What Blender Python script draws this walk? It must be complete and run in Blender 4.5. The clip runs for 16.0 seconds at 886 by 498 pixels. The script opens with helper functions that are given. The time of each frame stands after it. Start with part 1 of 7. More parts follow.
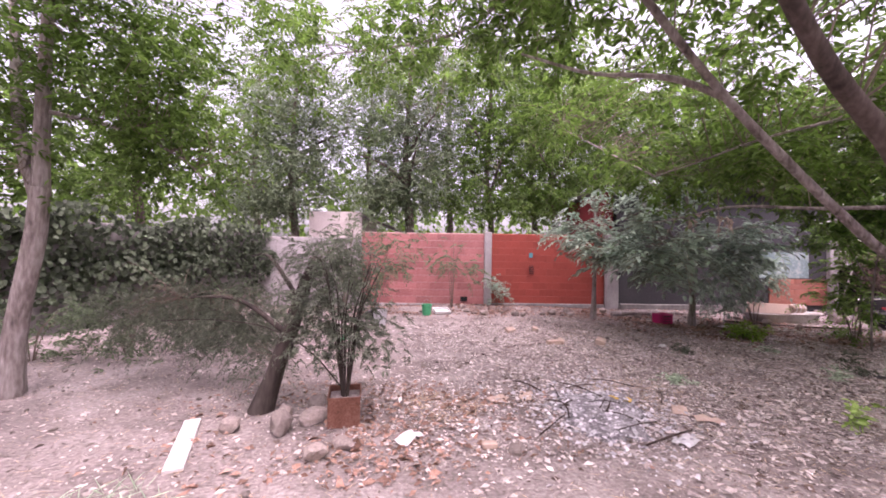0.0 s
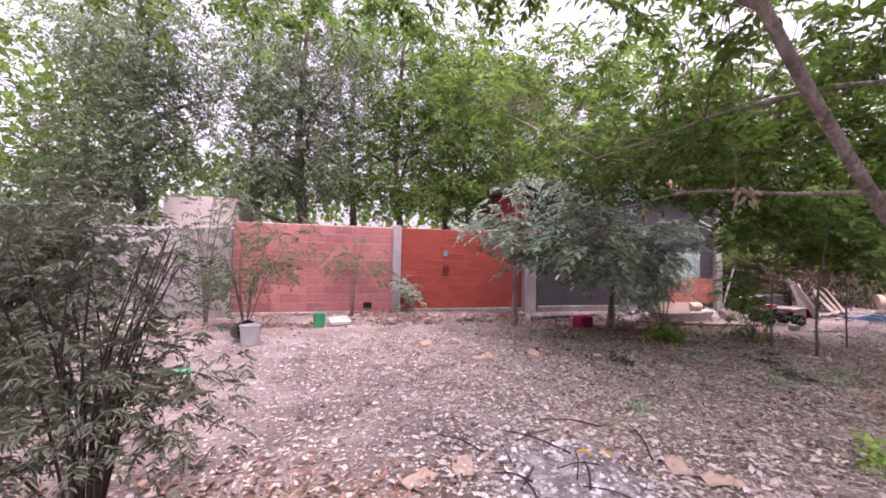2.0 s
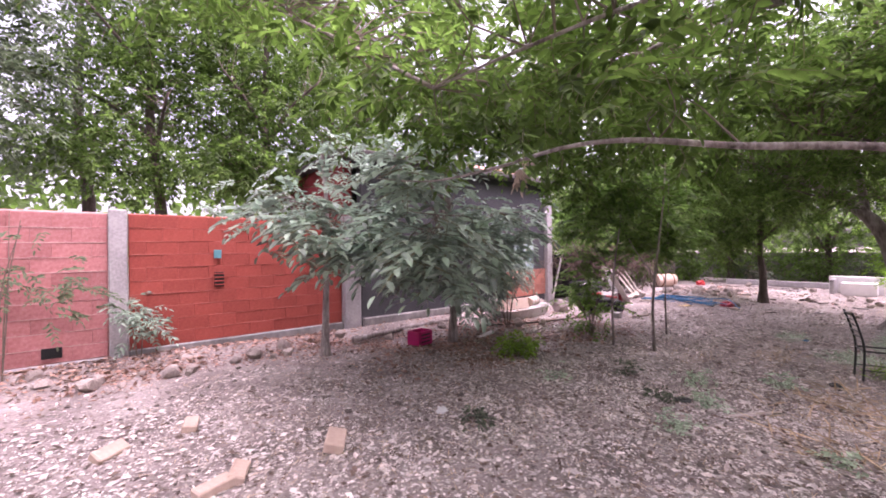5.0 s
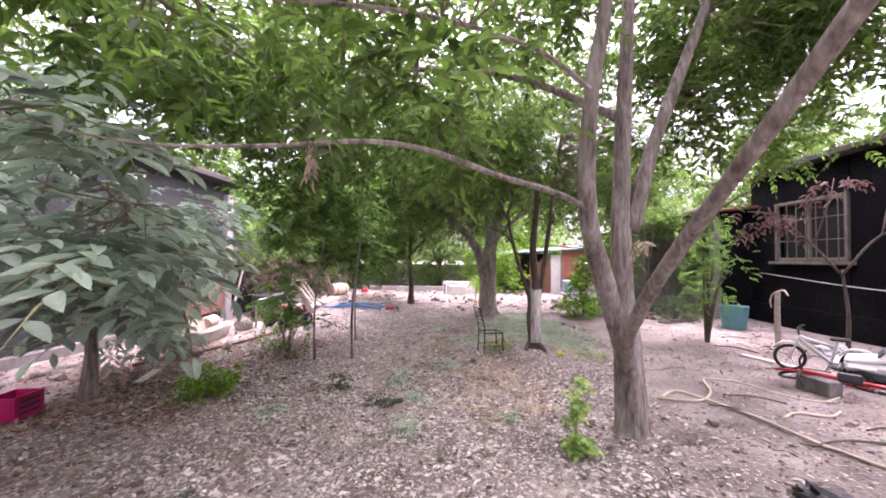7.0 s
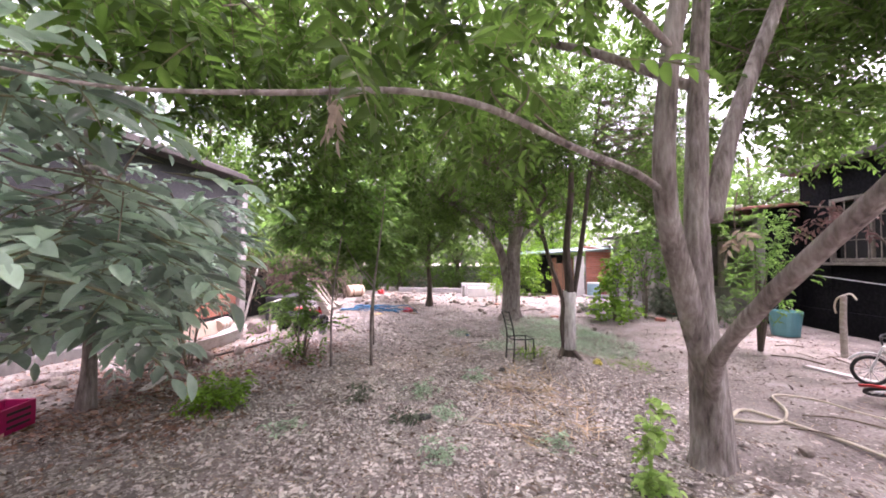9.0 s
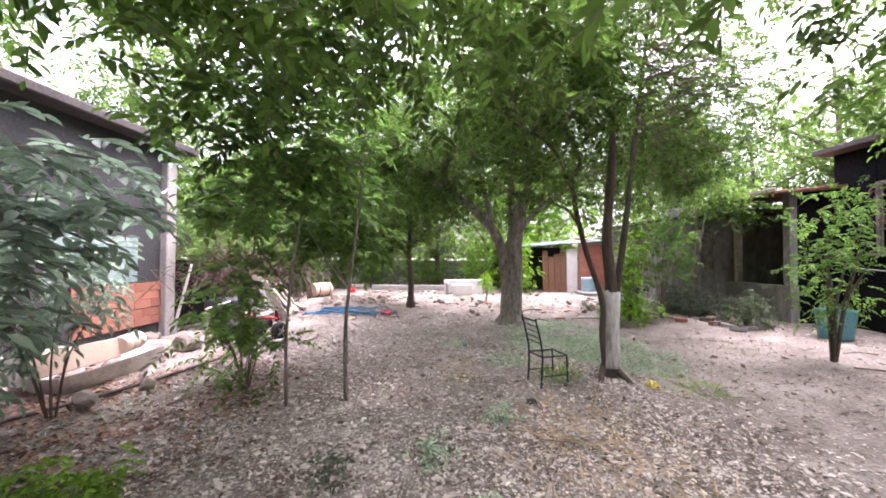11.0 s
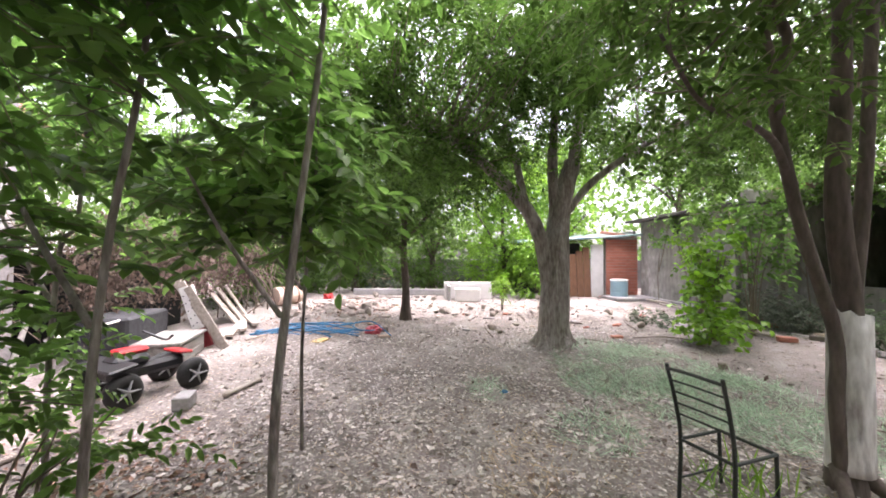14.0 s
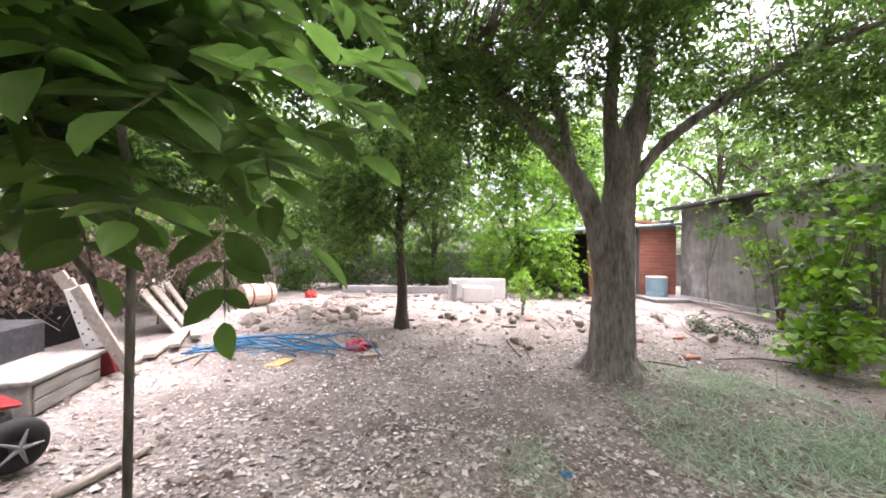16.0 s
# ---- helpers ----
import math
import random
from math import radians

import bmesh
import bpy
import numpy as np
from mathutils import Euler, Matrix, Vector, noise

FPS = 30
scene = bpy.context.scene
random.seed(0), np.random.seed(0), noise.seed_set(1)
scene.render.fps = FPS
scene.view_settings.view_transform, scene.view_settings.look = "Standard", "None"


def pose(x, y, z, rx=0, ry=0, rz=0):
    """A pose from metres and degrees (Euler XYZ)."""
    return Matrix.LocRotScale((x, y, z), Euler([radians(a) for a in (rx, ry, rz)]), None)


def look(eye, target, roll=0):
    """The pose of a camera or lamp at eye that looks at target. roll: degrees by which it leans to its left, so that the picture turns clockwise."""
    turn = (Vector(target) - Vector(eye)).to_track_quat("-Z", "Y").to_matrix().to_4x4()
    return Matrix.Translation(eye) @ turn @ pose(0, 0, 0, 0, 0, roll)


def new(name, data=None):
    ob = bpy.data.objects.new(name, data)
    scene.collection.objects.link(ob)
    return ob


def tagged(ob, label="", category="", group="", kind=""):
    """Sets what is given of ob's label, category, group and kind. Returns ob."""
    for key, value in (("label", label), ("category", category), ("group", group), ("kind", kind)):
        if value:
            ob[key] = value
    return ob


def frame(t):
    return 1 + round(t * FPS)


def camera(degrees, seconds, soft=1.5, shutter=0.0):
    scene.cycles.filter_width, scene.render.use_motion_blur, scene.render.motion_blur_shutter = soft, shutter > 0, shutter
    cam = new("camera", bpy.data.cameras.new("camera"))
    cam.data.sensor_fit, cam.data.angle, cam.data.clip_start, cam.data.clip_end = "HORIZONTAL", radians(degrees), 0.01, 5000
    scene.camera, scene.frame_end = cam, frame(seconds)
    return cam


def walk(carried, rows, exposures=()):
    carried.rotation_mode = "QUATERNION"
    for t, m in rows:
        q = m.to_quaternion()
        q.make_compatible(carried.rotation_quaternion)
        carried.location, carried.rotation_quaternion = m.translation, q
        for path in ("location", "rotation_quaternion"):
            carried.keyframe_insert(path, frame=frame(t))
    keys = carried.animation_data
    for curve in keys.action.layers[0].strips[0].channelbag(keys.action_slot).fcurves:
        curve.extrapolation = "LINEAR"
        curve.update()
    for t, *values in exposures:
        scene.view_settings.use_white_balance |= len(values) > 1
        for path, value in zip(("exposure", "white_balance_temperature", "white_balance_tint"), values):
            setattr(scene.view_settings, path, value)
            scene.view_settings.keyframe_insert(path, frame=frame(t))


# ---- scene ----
cam = camera(99.0, 16.0, soft=1.8)
WALK = [
    (0.0, pose(0.034, 0.023, 1.549, 90.88, -0.84, 0.22)),
    (0.5, pose(0.075, 0.372, 1.509, 91.08, -0.93, -4.57)),
    (1.0, pose(0.064, 0.801, 1.489, 91.26, -1.02, -6.31)),
    (1.5, pose(0.137, 1.212, 1.468, 91.12, -1.21, -9.56)),
    (2.0, pose(0.151, 1.666, 1.443, 91.43, -1.19, -13.97)),
    (2.5, pose(0.191, 2.070, 1.442, 91.59, -1.18, -17.07)),
    (3.0, pose(0.302, 2.558, 1.437, 91.35, -1.19, -21.58)),
    (3.2, pose(0.324, 2.740, 1.434, 91.32, -1.08, -23.12)),
    (5.3, pose(1.820, 4.052, 1.598, 89.72, 0.58, -44.24)),
    (5.5, pose(1.852, 4.206, 1.589, 89.65, 0.37, -49.90)),
    (6.0, pose(1.834, 4.514, 1.576, 90.54, 0.02, -65.73)),
    (6.5, pose(1.776, 4.662, 1.600, 91.05, -0.29, -76.62)),
    (7.0, pose(1.785, 4.723, 1.601, 91.52, -0.46, -86.19)),
    (7.5, pose(1.824, 4.744, 1.590, 91.93, -0.53, -91.57)),
    (8.0, pose(1.846, 4.767, 1.582, 92.14, -0.44, -91.97)),
    (8.5, pose(1.997, 4.819, 1.538, 92.26, -0.35, -88.95)),
    (9.0, pose(2.308, 4.977, 1.551, 91.82, -0.56, -84.17)),
    (9.5, pose(2.653, 5.192, 1.531, 91.53, -0.79, -82.58)),
    (10.0, pose(3.150, 5.373, 1.495, 91.52, -0.75, -85.40)),
    (12.5, pose(5.510, 5.904, 1.462, 91.18, -0.22, -90.03)),
    (13.0, pose(5.989, 6.019, 1.426, 91.34, -0.20, -90.31)),
    (13.5, pose(6.417, 6.023, 1.389, 91.38, -0.19, -90.48)),
    (14.0, pose(6.905, 6.135, 1.369, 91.28, -0.38, -91.35)),
    (14.5, pose(7.345, 6.181, 1.335, 91.19, -0.55, -92.05)),
    (15.0, pose(7.862, 6.182, 1.329, 90.95, -0.69, -92.34)),
    (15.5, pose(8.287, 6.210, 1.327, 90.63, -0.68, -92.06)),
    (16.0, pose(8.794, 6.221, 1.310, 90.36, -0.70, -91.40)),
]
walk(cam, WALK, [(0.0, 1.86, 6550, 48), (1.5, 1.86, 6550, 47), (3.0, 1.82, 6550, 45), (5.5, 2.48, 6350, 49), (7.0, 2.82, 6350, 42), (8.0, 2.86, 6350, 39), (10.0, 2.76, 6350, 34), (12.5, 2.8, 6350, 22), (16.0, 2.8, 6400, 23)])

# ---- light ----
world = bpy.data.worlds.new("overcast_sky")
scene.world = world
world.use_nodes = True
wn, wl = world.node_tree.nodes, world.node_tree.links
sky = wn.new("ShaderNodeTexSky")
sky.sky_type = "NISHITA"
sky.sun_disc = False
sky.sun_elevation, sky.sun_rotation = radians(72), radians(150)
sky.air_density, sky.dust_density, sky.ozone_density = 1.0, 6.0, 1.0
haze = wn.new("ShaderNodeHueSaturation")
haze.inputs["Saturation"].default_value = 0.35
wl.new(sky.outputs[0], haze.inputs["Color"])
wl.new(haze.outputs[0], wn["Background"].inputs[0])
wn["Background"].inputs[1].default_value = 0.15
sun = new("sun", bpy.data.lights.new("sun", "SUN"))
sun.data.energy, sun.data.angle, sun.data.color = 1.4, radians(120), (1.0, 0.97, 0.92)
sun.matrix_basis = look((0, 0, 30), (-4.9, 8.4, 0))

# ---- materials ----


def material(name, colors, scale=3.0, fine=40.0, rough=0.85, bump=0.4, stretch=(1, 1, 1), spec=0.3, metal=0.0, island=0.0, pick=0.0, translucent=0.0, dist=0.02):
    """Colours mixed by noise at two scales, with grain in the relief; island and pick vary the value piece by piece."""
    m = bpy.data.materials.new(name)
    m.use_nodes = True
    n, l = m.node_tree.nodes, m.node_tree.links
    b = n["Principled BSDF"]
    b.inputs["Roughness"].default_value, b.inputs["Metallic"].default_value = rough, metal
    b.inputs["Specular IOR Level"].default_value = spec
    co = n.new("ShaderNodeTexCoord")
    mp = n.new("ShaderNodeMapping")
    mp.inputs["Scale"].default_value = stretch
    l.new(co.outputs["Object"], mp.inputs[0])
    big, small = n.new("ShaderNodeTexNoise"), n.new("ShaderNodeTexNoise")
    big.inputs["Scale"].default_value, small.inputs["Scale"].default_value = scale, fine
    big.inputs["Detail"].default_value = small.inputs["Detail"].default_value = 6
    l.new(mp.outputs[0], big.inputs[0])
    l.new(mp.outputs[0], small.inputs[0])
    ramp = n.new("ShaderNodeValToRGB")
    el = ramp.color_ramp.elements
    while len(el) < len(colors):
        el.new(0.5)
    for i, c in enumerate(colors):
        el[i].position = 0.3 + 0.4 * i / max(1, len(colors) - 1)
        el[i].color = (*c, 1)
    mix = n.new("ShaderNodeMath")
    mix.operation = "MULTIPLY_ADD"
    mix.inputs[1].default_value = 0.45
    l.new(small.outputs[0], mix.inputs[0])
    half = n.new("ShaderNodeMath")
    half.operation = "MULTIPLY"
    half.inputs[1].default_value = 0.55
    l.new(big.outputs[0], half.inputs[0])
    l.new(half.outputs[0], mix.inputs[2])
    l.new(mix.outputs[0], ramp.inputs[0])
    color = ramp.outputs[0]
    for amount, node, out in ((island, "ShaderNodeNewGeometry", "Random Per Island"), (pick, "ShaderNodeObjectInfo", "Random")):
        if amount:
            src, hsv, rng = n.new(node), n.new("ShaderNodeHueSaturation"), n.new("ShaderNodeMapRange")
            rng.inputs[3].default_value, rng.inputs[4].default_value = 1 - amount, 1 + amount
            l.new(src.outputs[out], rng.inputs[0])
            l.new(rng.outputs[0], hsv.inputs["Value"])
            l.new(color, hsv.inputs["Color"])
            color = hsv.outputs[0]
    l.new(color, b.inputs["Base Color"])
    if bump:
        bp = n.new("ShaderNodeBump")
        bp.inputs["Strength"].default_value, bp.inputs["Distance"].default_value = bump, dist
        l.new(mix.outputs[0], bp.inputs["Height"])
        l.new(bp.outputs[0], b.inputs["Normal"])
    if translucent:
        tr, mx = n.new("ShaderNodeBsdfTranslucent"), n.new("ShaderNodeMixShader")
        mx.inputs[0].default_value = translucent
        br = n.new("ShaderNodeHueSaturation")
        br.inputs["Value"].default_value, br.inputs["Saturation"].default_value = 2.05, 1.08
        l.new(color, br.inputs["Color"])
        l.new(br.outputs[0], tr.inputs["Color"])
        l.new(b.outputs[0], mx.inputs[1])
        l.new(tr.outputs[0], mx.inputs[2])
        l.new(mx.outputs[0], n["Material Output"].inputs[0])
    return m


M_GROUND = material("dry_soil", [(0.088, 0.074, 0.069), (0.24, 0.205, 0.19), (0.43, 0.387, 0.365)], 1.6, 30, 0.95, 1.0, dist=0.05)
M_LITTER = material("dry_leaf", [(0.21, 0.168, 0.145), (0.40, 0.342, 0.312), (0.57, 0.515, 0.485)], 2, 60, 0.8, 0.3, island=0.5)
M_LITTER_PALE = material("bleached_leaf", [(0.46, 0.402, 0.372), (0.68, 0.622, 0.592)], 2, 60, 0.8, 0.3, island=0.35)
M_STRAW = material("straw", [(0.36, 0.235, 0.135), (0.62, 0.48, 0.33)], 4, 50, 0.8, 0.3, island=0.4)
M_DRIFT = material("reddish_leaf", [(0.13, 0.07, 0.05), (0.30, 0.18, 0.135), (0.46, 0.33, 0.27)], 3, 40, 0.85, 0.3, island=0.5)
M_STONE = material("stone", [(0.12, 0.10, 0.09), (0.22, 0.185, 0.165), (0.32, 0.28, 0.26)], 5, 45, 0.9, 0.7, pick=0.3, island=0.3)
M_BARK = material("bark", [(0.06, 0.049, 0.045), (0.195, 0.163, 0.150), (0.33, 0.292, 0.276), (0.46, 0.42, 0.402)], 7, 34, 0.95, 1.0, stretch=(1, 1, 0.25), dist=0.06)
M_BARK_DARK = material("dark_bark", [(0.045, 0.036, 0.031), (0.105, 0.083, 0.072), (0.18, 0.147, 0.128)], 4, 30, 0.95, 0.9, stretch=(1, 1, 0.25), dist=0.02)
M_BARK_BLACK = material("black_bark", [(0.02, 0.016, 0.014), (0.05, 0.04, 0.034), (0.09, 0.075, 0.066)], 4, 30, 0.95, 0.9, stretch=(1, 1, 0.25), dist=0.02)
M_BRICK_PALE = material("pale_orange_brick", [(0.36, 0.13, 0.09), (0.46, 0.19, 0.14), (0.52, 0.25, 0.2)], 4, 50, 0.9, 0.5, pick=0.15)
M_LIME = material("lime_washed_bark", [(0.20, 0.175, 0.165), (0.55, 0.525, 0.51), (0.80, 0.785, 0.77)], 6, 26, 0.95, 0.8, stretch=(1, 1, 0.3))
M_TWIG = material("twig", [(0.10, 0.08, 0.06), (0.2, 0.16, 0.13)], 5, 40, 0.9, 0.3, island=0.2)
M_LEAF = material("green_leaf", [(0.048, 0.090, 0.020), (0.082, 0.135, 0.036)], 1.2, 20, 0.5, 0.15, island=0.5, translucent=0.55, spec=0.25)
M_LEAF_PALE = material("dusty_leaf", [(0.15, 0.222, 0.163), (0.29, 0.372, 0.297)], 1.5, 20, 0.38, 0.15, island=0.6, translucent=0.3, spec=0.5)
M_LEAF_DUSTY = material("grey_green_leaf", [(0.078, 0.112, 0.062), (0.125, 0.162, 0.10)], 1.5, 20, 0.55, 0.15, island=0.45, translucent=0.35, spec=0.15)
M_LEAF_BRIGHT = material("fresh_leaf", [(0.115, 0.235, 0.022), (0.19, 0.33, 0.045)], 1.5, 20, 0.45, 0.15, island=0.4, translucent=0.3, spec=0.4)
M_LEAF_GREY = material("feathery_leaf", [(0.075, 0.095, 0.066), (0.125, 0.148, 0.105)], 1.5, 20, 0.6, 0.1, island=0.45, translucent=0.2)
M_LEAF_MID = material("soft_green_leaf", [(0.068, 0.135, 0.030), (0.122, 0.20, 0.06)], 1.5, 20, 0.45, 0.15, island=0.45, translucent=0.52, spec=0.3)
M_WEED = material("young_weed_leaf", [(0.22, 0.36, 0.09), (0.36, 0.50, 0.17)], 1.5, 20, 0.5, 0.15, island=0.35, translucent=0.3, spec=0.3)
M_RACHIS = material("leaf_stalk", [(0.14, 0.15, 0.08), (0.24, 0.23, 0.14)], 4, 40, 0.7, 0.1, island=0.3)
M_LEAF_DEAD = material("withered_leaf", [(0.20, 0.155, 0.12), (0.40, 0.325, 0.27)], 3, 30, 0.8, 0.3, island=0.4, translucent=0.2)
M_LEAF_BROWN = material("dark_withered_leaf", [(0.07, 0.048, 0.04), (0.17, 0.125, 0.10)], 3, 30, 0.8, 0.3, island=0.4, translucent=0.15)
M_LEAF_MAROON = material("maroon_withered_leaf", [(0.06, 0.032, 0.03), (0.17, 0.11, 0.10)], 3, 30, 0.8, 0.3, island=0.4, translucent=0.15)
M_IVY = material("ivy_leaf", [(0.035, 0.052, 0.03), (0.08, 0.105, 0.065)], 1.5, 20, 0.6, 0.15, island=0.6, translucent=0.15, spec=0.2)
M_GRASS = material("grass_blade", [(0.26, 0.36, 0.25), (0.38, 0.48, 0.35)], 1.5, 20, 0.6, 0.1, island=0.4, translucent=0.3)
M_RED_BLOCK = material("orange_red_painted_block", [(0.24, 0.046, 0.034), (0.31, 0.064, 0.046), (0.37, 0.095, 0.07)], 2, 35, 0.85, 0.5, pick=0.10)
M_PINK_BLOCK = material("faded_red_painted_block", [(0.28, 0.098, 0.094), (0.39, 0.162, 0.155), (0.50, 0.29, 0.28)], 1.6, 24, 0.85, 0.5, pick=0.18)
M_MORTAR_RED = material("painted_mortar", [(0.27, 0.062, 0.046), (0.40, 0.14, 0.11)], 6, 60, 0.9, 0.6)
M_MORTAR_PINK = material("pale_pink_mortar", [(0.36, 0.2, 0.18), (0.5, 0.36, 0.33)], 6, 60, 0.9, 0.6)
M_MORTAR = material("grey_mortar", [(0.25, 0.23, 0.22), (0.4, 0.38, 0.36)], 6, 60, 0.9, 0.6)
M_GREY_BLOCK = material("grey_block", [(0.22, 0.205, 0.205), (0.33, 0.31, 0.31), (0.43, 0.40, 0.40)], 3, 40, 0.9, 0.5, pick=0.15)
M_BRICK = material("terracotta_brick", [(0.24, 0.085, 0.06), (0.36, 0.15, 0.11), (0.44, 0.25, 0.2)], 4, 50, 0.9, 0.5, pick=0.2)
M_CONCRETE = material("concrete", [(0.20, 0.19, 0.19), (0.32, 0.30, 0.30), (0.45, 0.43, 0.42)], 2, 30, 0.9, 0.5)
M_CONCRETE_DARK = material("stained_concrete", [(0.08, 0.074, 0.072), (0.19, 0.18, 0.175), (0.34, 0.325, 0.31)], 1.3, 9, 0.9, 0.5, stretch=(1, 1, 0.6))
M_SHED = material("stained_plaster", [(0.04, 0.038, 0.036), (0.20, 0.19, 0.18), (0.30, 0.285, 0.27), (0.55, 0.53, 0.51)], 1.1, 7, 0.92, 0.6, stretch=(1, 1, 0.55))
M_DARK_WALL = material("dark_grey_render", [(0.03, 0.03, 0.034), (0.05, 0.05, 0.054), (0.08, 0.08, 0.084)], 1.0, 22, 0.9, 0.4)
M_BLACK_WALL = material("black_tar_and_porch_shade", [(0.003, 0.003, 0.004), (0.006, 0.006, 0.007), (0.016, 0.016, 0.017)], 0.8, 15, 0.95, 0.4, spec=0.06)
M_RED_WALL = material("dark_red_paint", [(0.13, 0.014, 0.018), (0.22, 0.03, 0.033)], 2, 25, 0.8, 0.3)
M_ROOF = material("old_roof_sheet", [(0.035, 0.03, 0.03), (0.09, 0.08, 0.075)], 2, 25, 0.8, 0.4)
M_RUST = material("rusty_steel", [(0.12, 0.05, 0.035), (0.22, 0.10, 0.07), (0.30, 0.17, 0.13)], 5, 40, 0.75, 0.4, metal=0.2)
M_WOOD = material("grey_weathered_wood", [(0.20, 0.16, 0.13), (0.36, 0.31, 0.27), (0.5, 0.45, 0.41)], 3, 30, 0.85, 0.5, stretch=(1, 6, 6), pick=0.2)
# window wood with the shade under the creeper put into its colour
M_SHADED_WOOD = material("shaded_window_wood", [(0.07, 0.062, 0.052), (0.15, 0.135, 0.115), (0.24, 0.22, 0.19)], 3, 30, 0.9, 0.5)
M_WOOD_GREY = material("grey_drawer_wood", [(0.13, 0.12, 0.11), (0.24, 0.225, 0.21), (0.36, 0.34, 0.32)], 3, 30, 0.85, 0.5, stretch=(1, 6, 6))
M_WOOD_BROWN = material("brown_boards", [(0.10, 0.05, 0.03), (0.19, 0.10, 0.06)], 4, 30, 0.85, 0.4, stretch=(5, 5, 1), pick=0.2)
M_WHITE = material("white_paint", [(0.55, 0.53, 0.52), (0.75, 0.73, 0.72)], 4, 40, 0.6, 0.2)
M_ENAMEL = material("dirty_enamel", [(0.24, 0.20, 0.17), (0.50, 0.48, 0.46), (0.64, 0.64, 0.64)], 3, 25, 0.45, 0.2, spec=0.4)
M_WHITE_WOOD = material("white_painted_board", [(0.5, 0.46, 0.44), (0.7, 0.67, 0.65)], 4, 40, 0.7, 0.3, stretch=(1, 5, 5))
M_BEIGE = material("beige_panel", [(0.42, 0.31, 0.25), (0.56, 0.44, 0.36)], 3, 30, 0.7, 0.2)
M_PLASTER = material("pinkish_plaster", [(0.42, 0.36, 0.34), (0.62, 0.56, 0.54)], 1.2, 18, 0.9, 0.3)
M_YELLOW_BOARD = material("yellow_board", [(0.45, 0.29, 0.10), (0.6, 0.42, 0.2)], 3, 30, 0.7, 0.2)
M_ASH = material("ash", [(0.05, 0.048, 0.05), (0.22, 0.21, 0.213), (0.60, 0.585, 0.60)], 9, 45, 0.95, 0.8)
M_ASH_WHITE = material("white_ash", [(0.34, 0.33, 0.34), (0.72, 0.71, 0.73)], 12, 50, 0.95, 0.5, island=0.4)
M_CHAR = material("charred_wood", [(0.02, 0.017, 0.015), (0.09, 0.06, 0.05)], 6, 50, 0.9, 0.6)
M_BLACK_METAL = material("black_enamelled_steel", [(0.008, 0.012, 0.010), (0.03, 0.035, 0.03)], 6, 60, 0.4, 0.1, spec=0.5)
M_STEEL = material("grey_steel", [(0.3, 0.3, 0.3), (0.5, 0.5, 0.5)], 5, 50, 0.35, 0.1, metal=0.9)
M_RUBBER = material("black_rubber", [(0.01, 0.01, 0.01), (0.035, 0.033, 0.032)], 5, 60, 0.7, 0.2)


def plastic(name, c, rough=0.4):
    return material(name, [tuple(0.75 * v for v in c), c], 4, 50, rough, 0.08, spec=0.5)


P_GREEN = plastic("green_plastic", (0.03, 0.36, 0.16))
P_PINK = plastic("magenta_plastic", (0.52, 0.015, 0.14))
P_TEAL = plastic("teal_plastic", (0.10, 0.30, 0.34))
P_BLUE = plastic("blue_plastic", (0.03, 0.19, 0.38))
P_PALE_BLUE = plastic("pale_blue_plastic", (0.30, 0.46, 0.54))
P_RED = plastic("red_plastic", (0.5, 0.02, 0.025))
P_ROSE = plastic("faded_red_plastic", (0.6, 0.09, 0.13))
P_WHITE = plastic("white_plastic", (0.74, 0.74, 0.74))
P_YELLOW = plastic("yellow_plastic", (0.7, 0.42, 0.02))
P_BLACK = plastic("black_plastic", (0.02, 0.02, 0.022))
P_CREAM = plastic("cream_hose", (0.6, 0.53, 0.42), 0.5)
P_FADED = plastic("faded_white_plastic", (0.5, 0.5, 0.52), 0.6)
P_STAR = plastic("grey_hub_plastic", (0.26, 0.26, 0.27), 0.5)
P_LEMON = plastic("lemon_plastic", (0.72, 0.62, 0.16), 0.5)
P_GREY = plastic("grey_plastic", (0.07, 0.08, 0.10))
P_PAINT_TEAL = material("faded_teal_paint", [(0.09, 0.12, 0.13), (0.20, 0.29, 0.29), (0.48, 0.5, 0.5)], 2.2, 14, 0.85, 0.3)
# near-black for unlit insides: shade given as colour
M_DARK = material("interior_shade", [(0.01, 0.01, 0.01), (0.02, 0.02, 0.02)], 2, 20, 0.9, 0.1)

# ---- building blocks ----


def ground_z(x, y):
    """The lie of the land: a shallow hollow under the trees and a slight rise at the far end."""
    return -0.27 * math.exp(-((x - 9.2) ** 2 / 18 + (y - 5) ** 2 / 22)) + 0.12 / (1 + math.exp(-(x - 16)))


PITS = [(5.62, 2.7, 0.24, 0.26), (12.2, 4.6, 0.2, 0.03), (9.9, 6.05, 0.14, 0.05)]
MOUNDS = [(1.0, 10.75, 2.6, 0.35, 0.14), (7.0, 10.6, 3.2, 0.5, 0.14), (15.0, 8.6, 1.3, 0.9, 0.16), (5.5, 3.0, 0.7, 0.75, 0.10), (9.35, 3.7, 0.9, 0.9, 0.12), (13.05, 4.0, 0.8, 0.8, 0.07)]


def soil_z(x, y):
    """The soil's surface with its bumps, small pits and the mounds at trunks and walls."""
    z = ground_z(x, y) + 0.022 * noise.noise(Vector((x * 0.9, y * 0.9, 0))) + 0.014 * noise.noise(Vector((x * 3.1, y * 3.1, 4)))
    for px, py, pr, pd in PITS:
        z -= pd * math.exp(-((x - px) ** 2 + (y - py) ** 2) / pr ** 2)
    for px, py, rx, ry, h in MOUNDS:
        z += h * math.exp(-((x - px) / rx) ** 2 - ((y - py) / ry) ** 2)
    return z


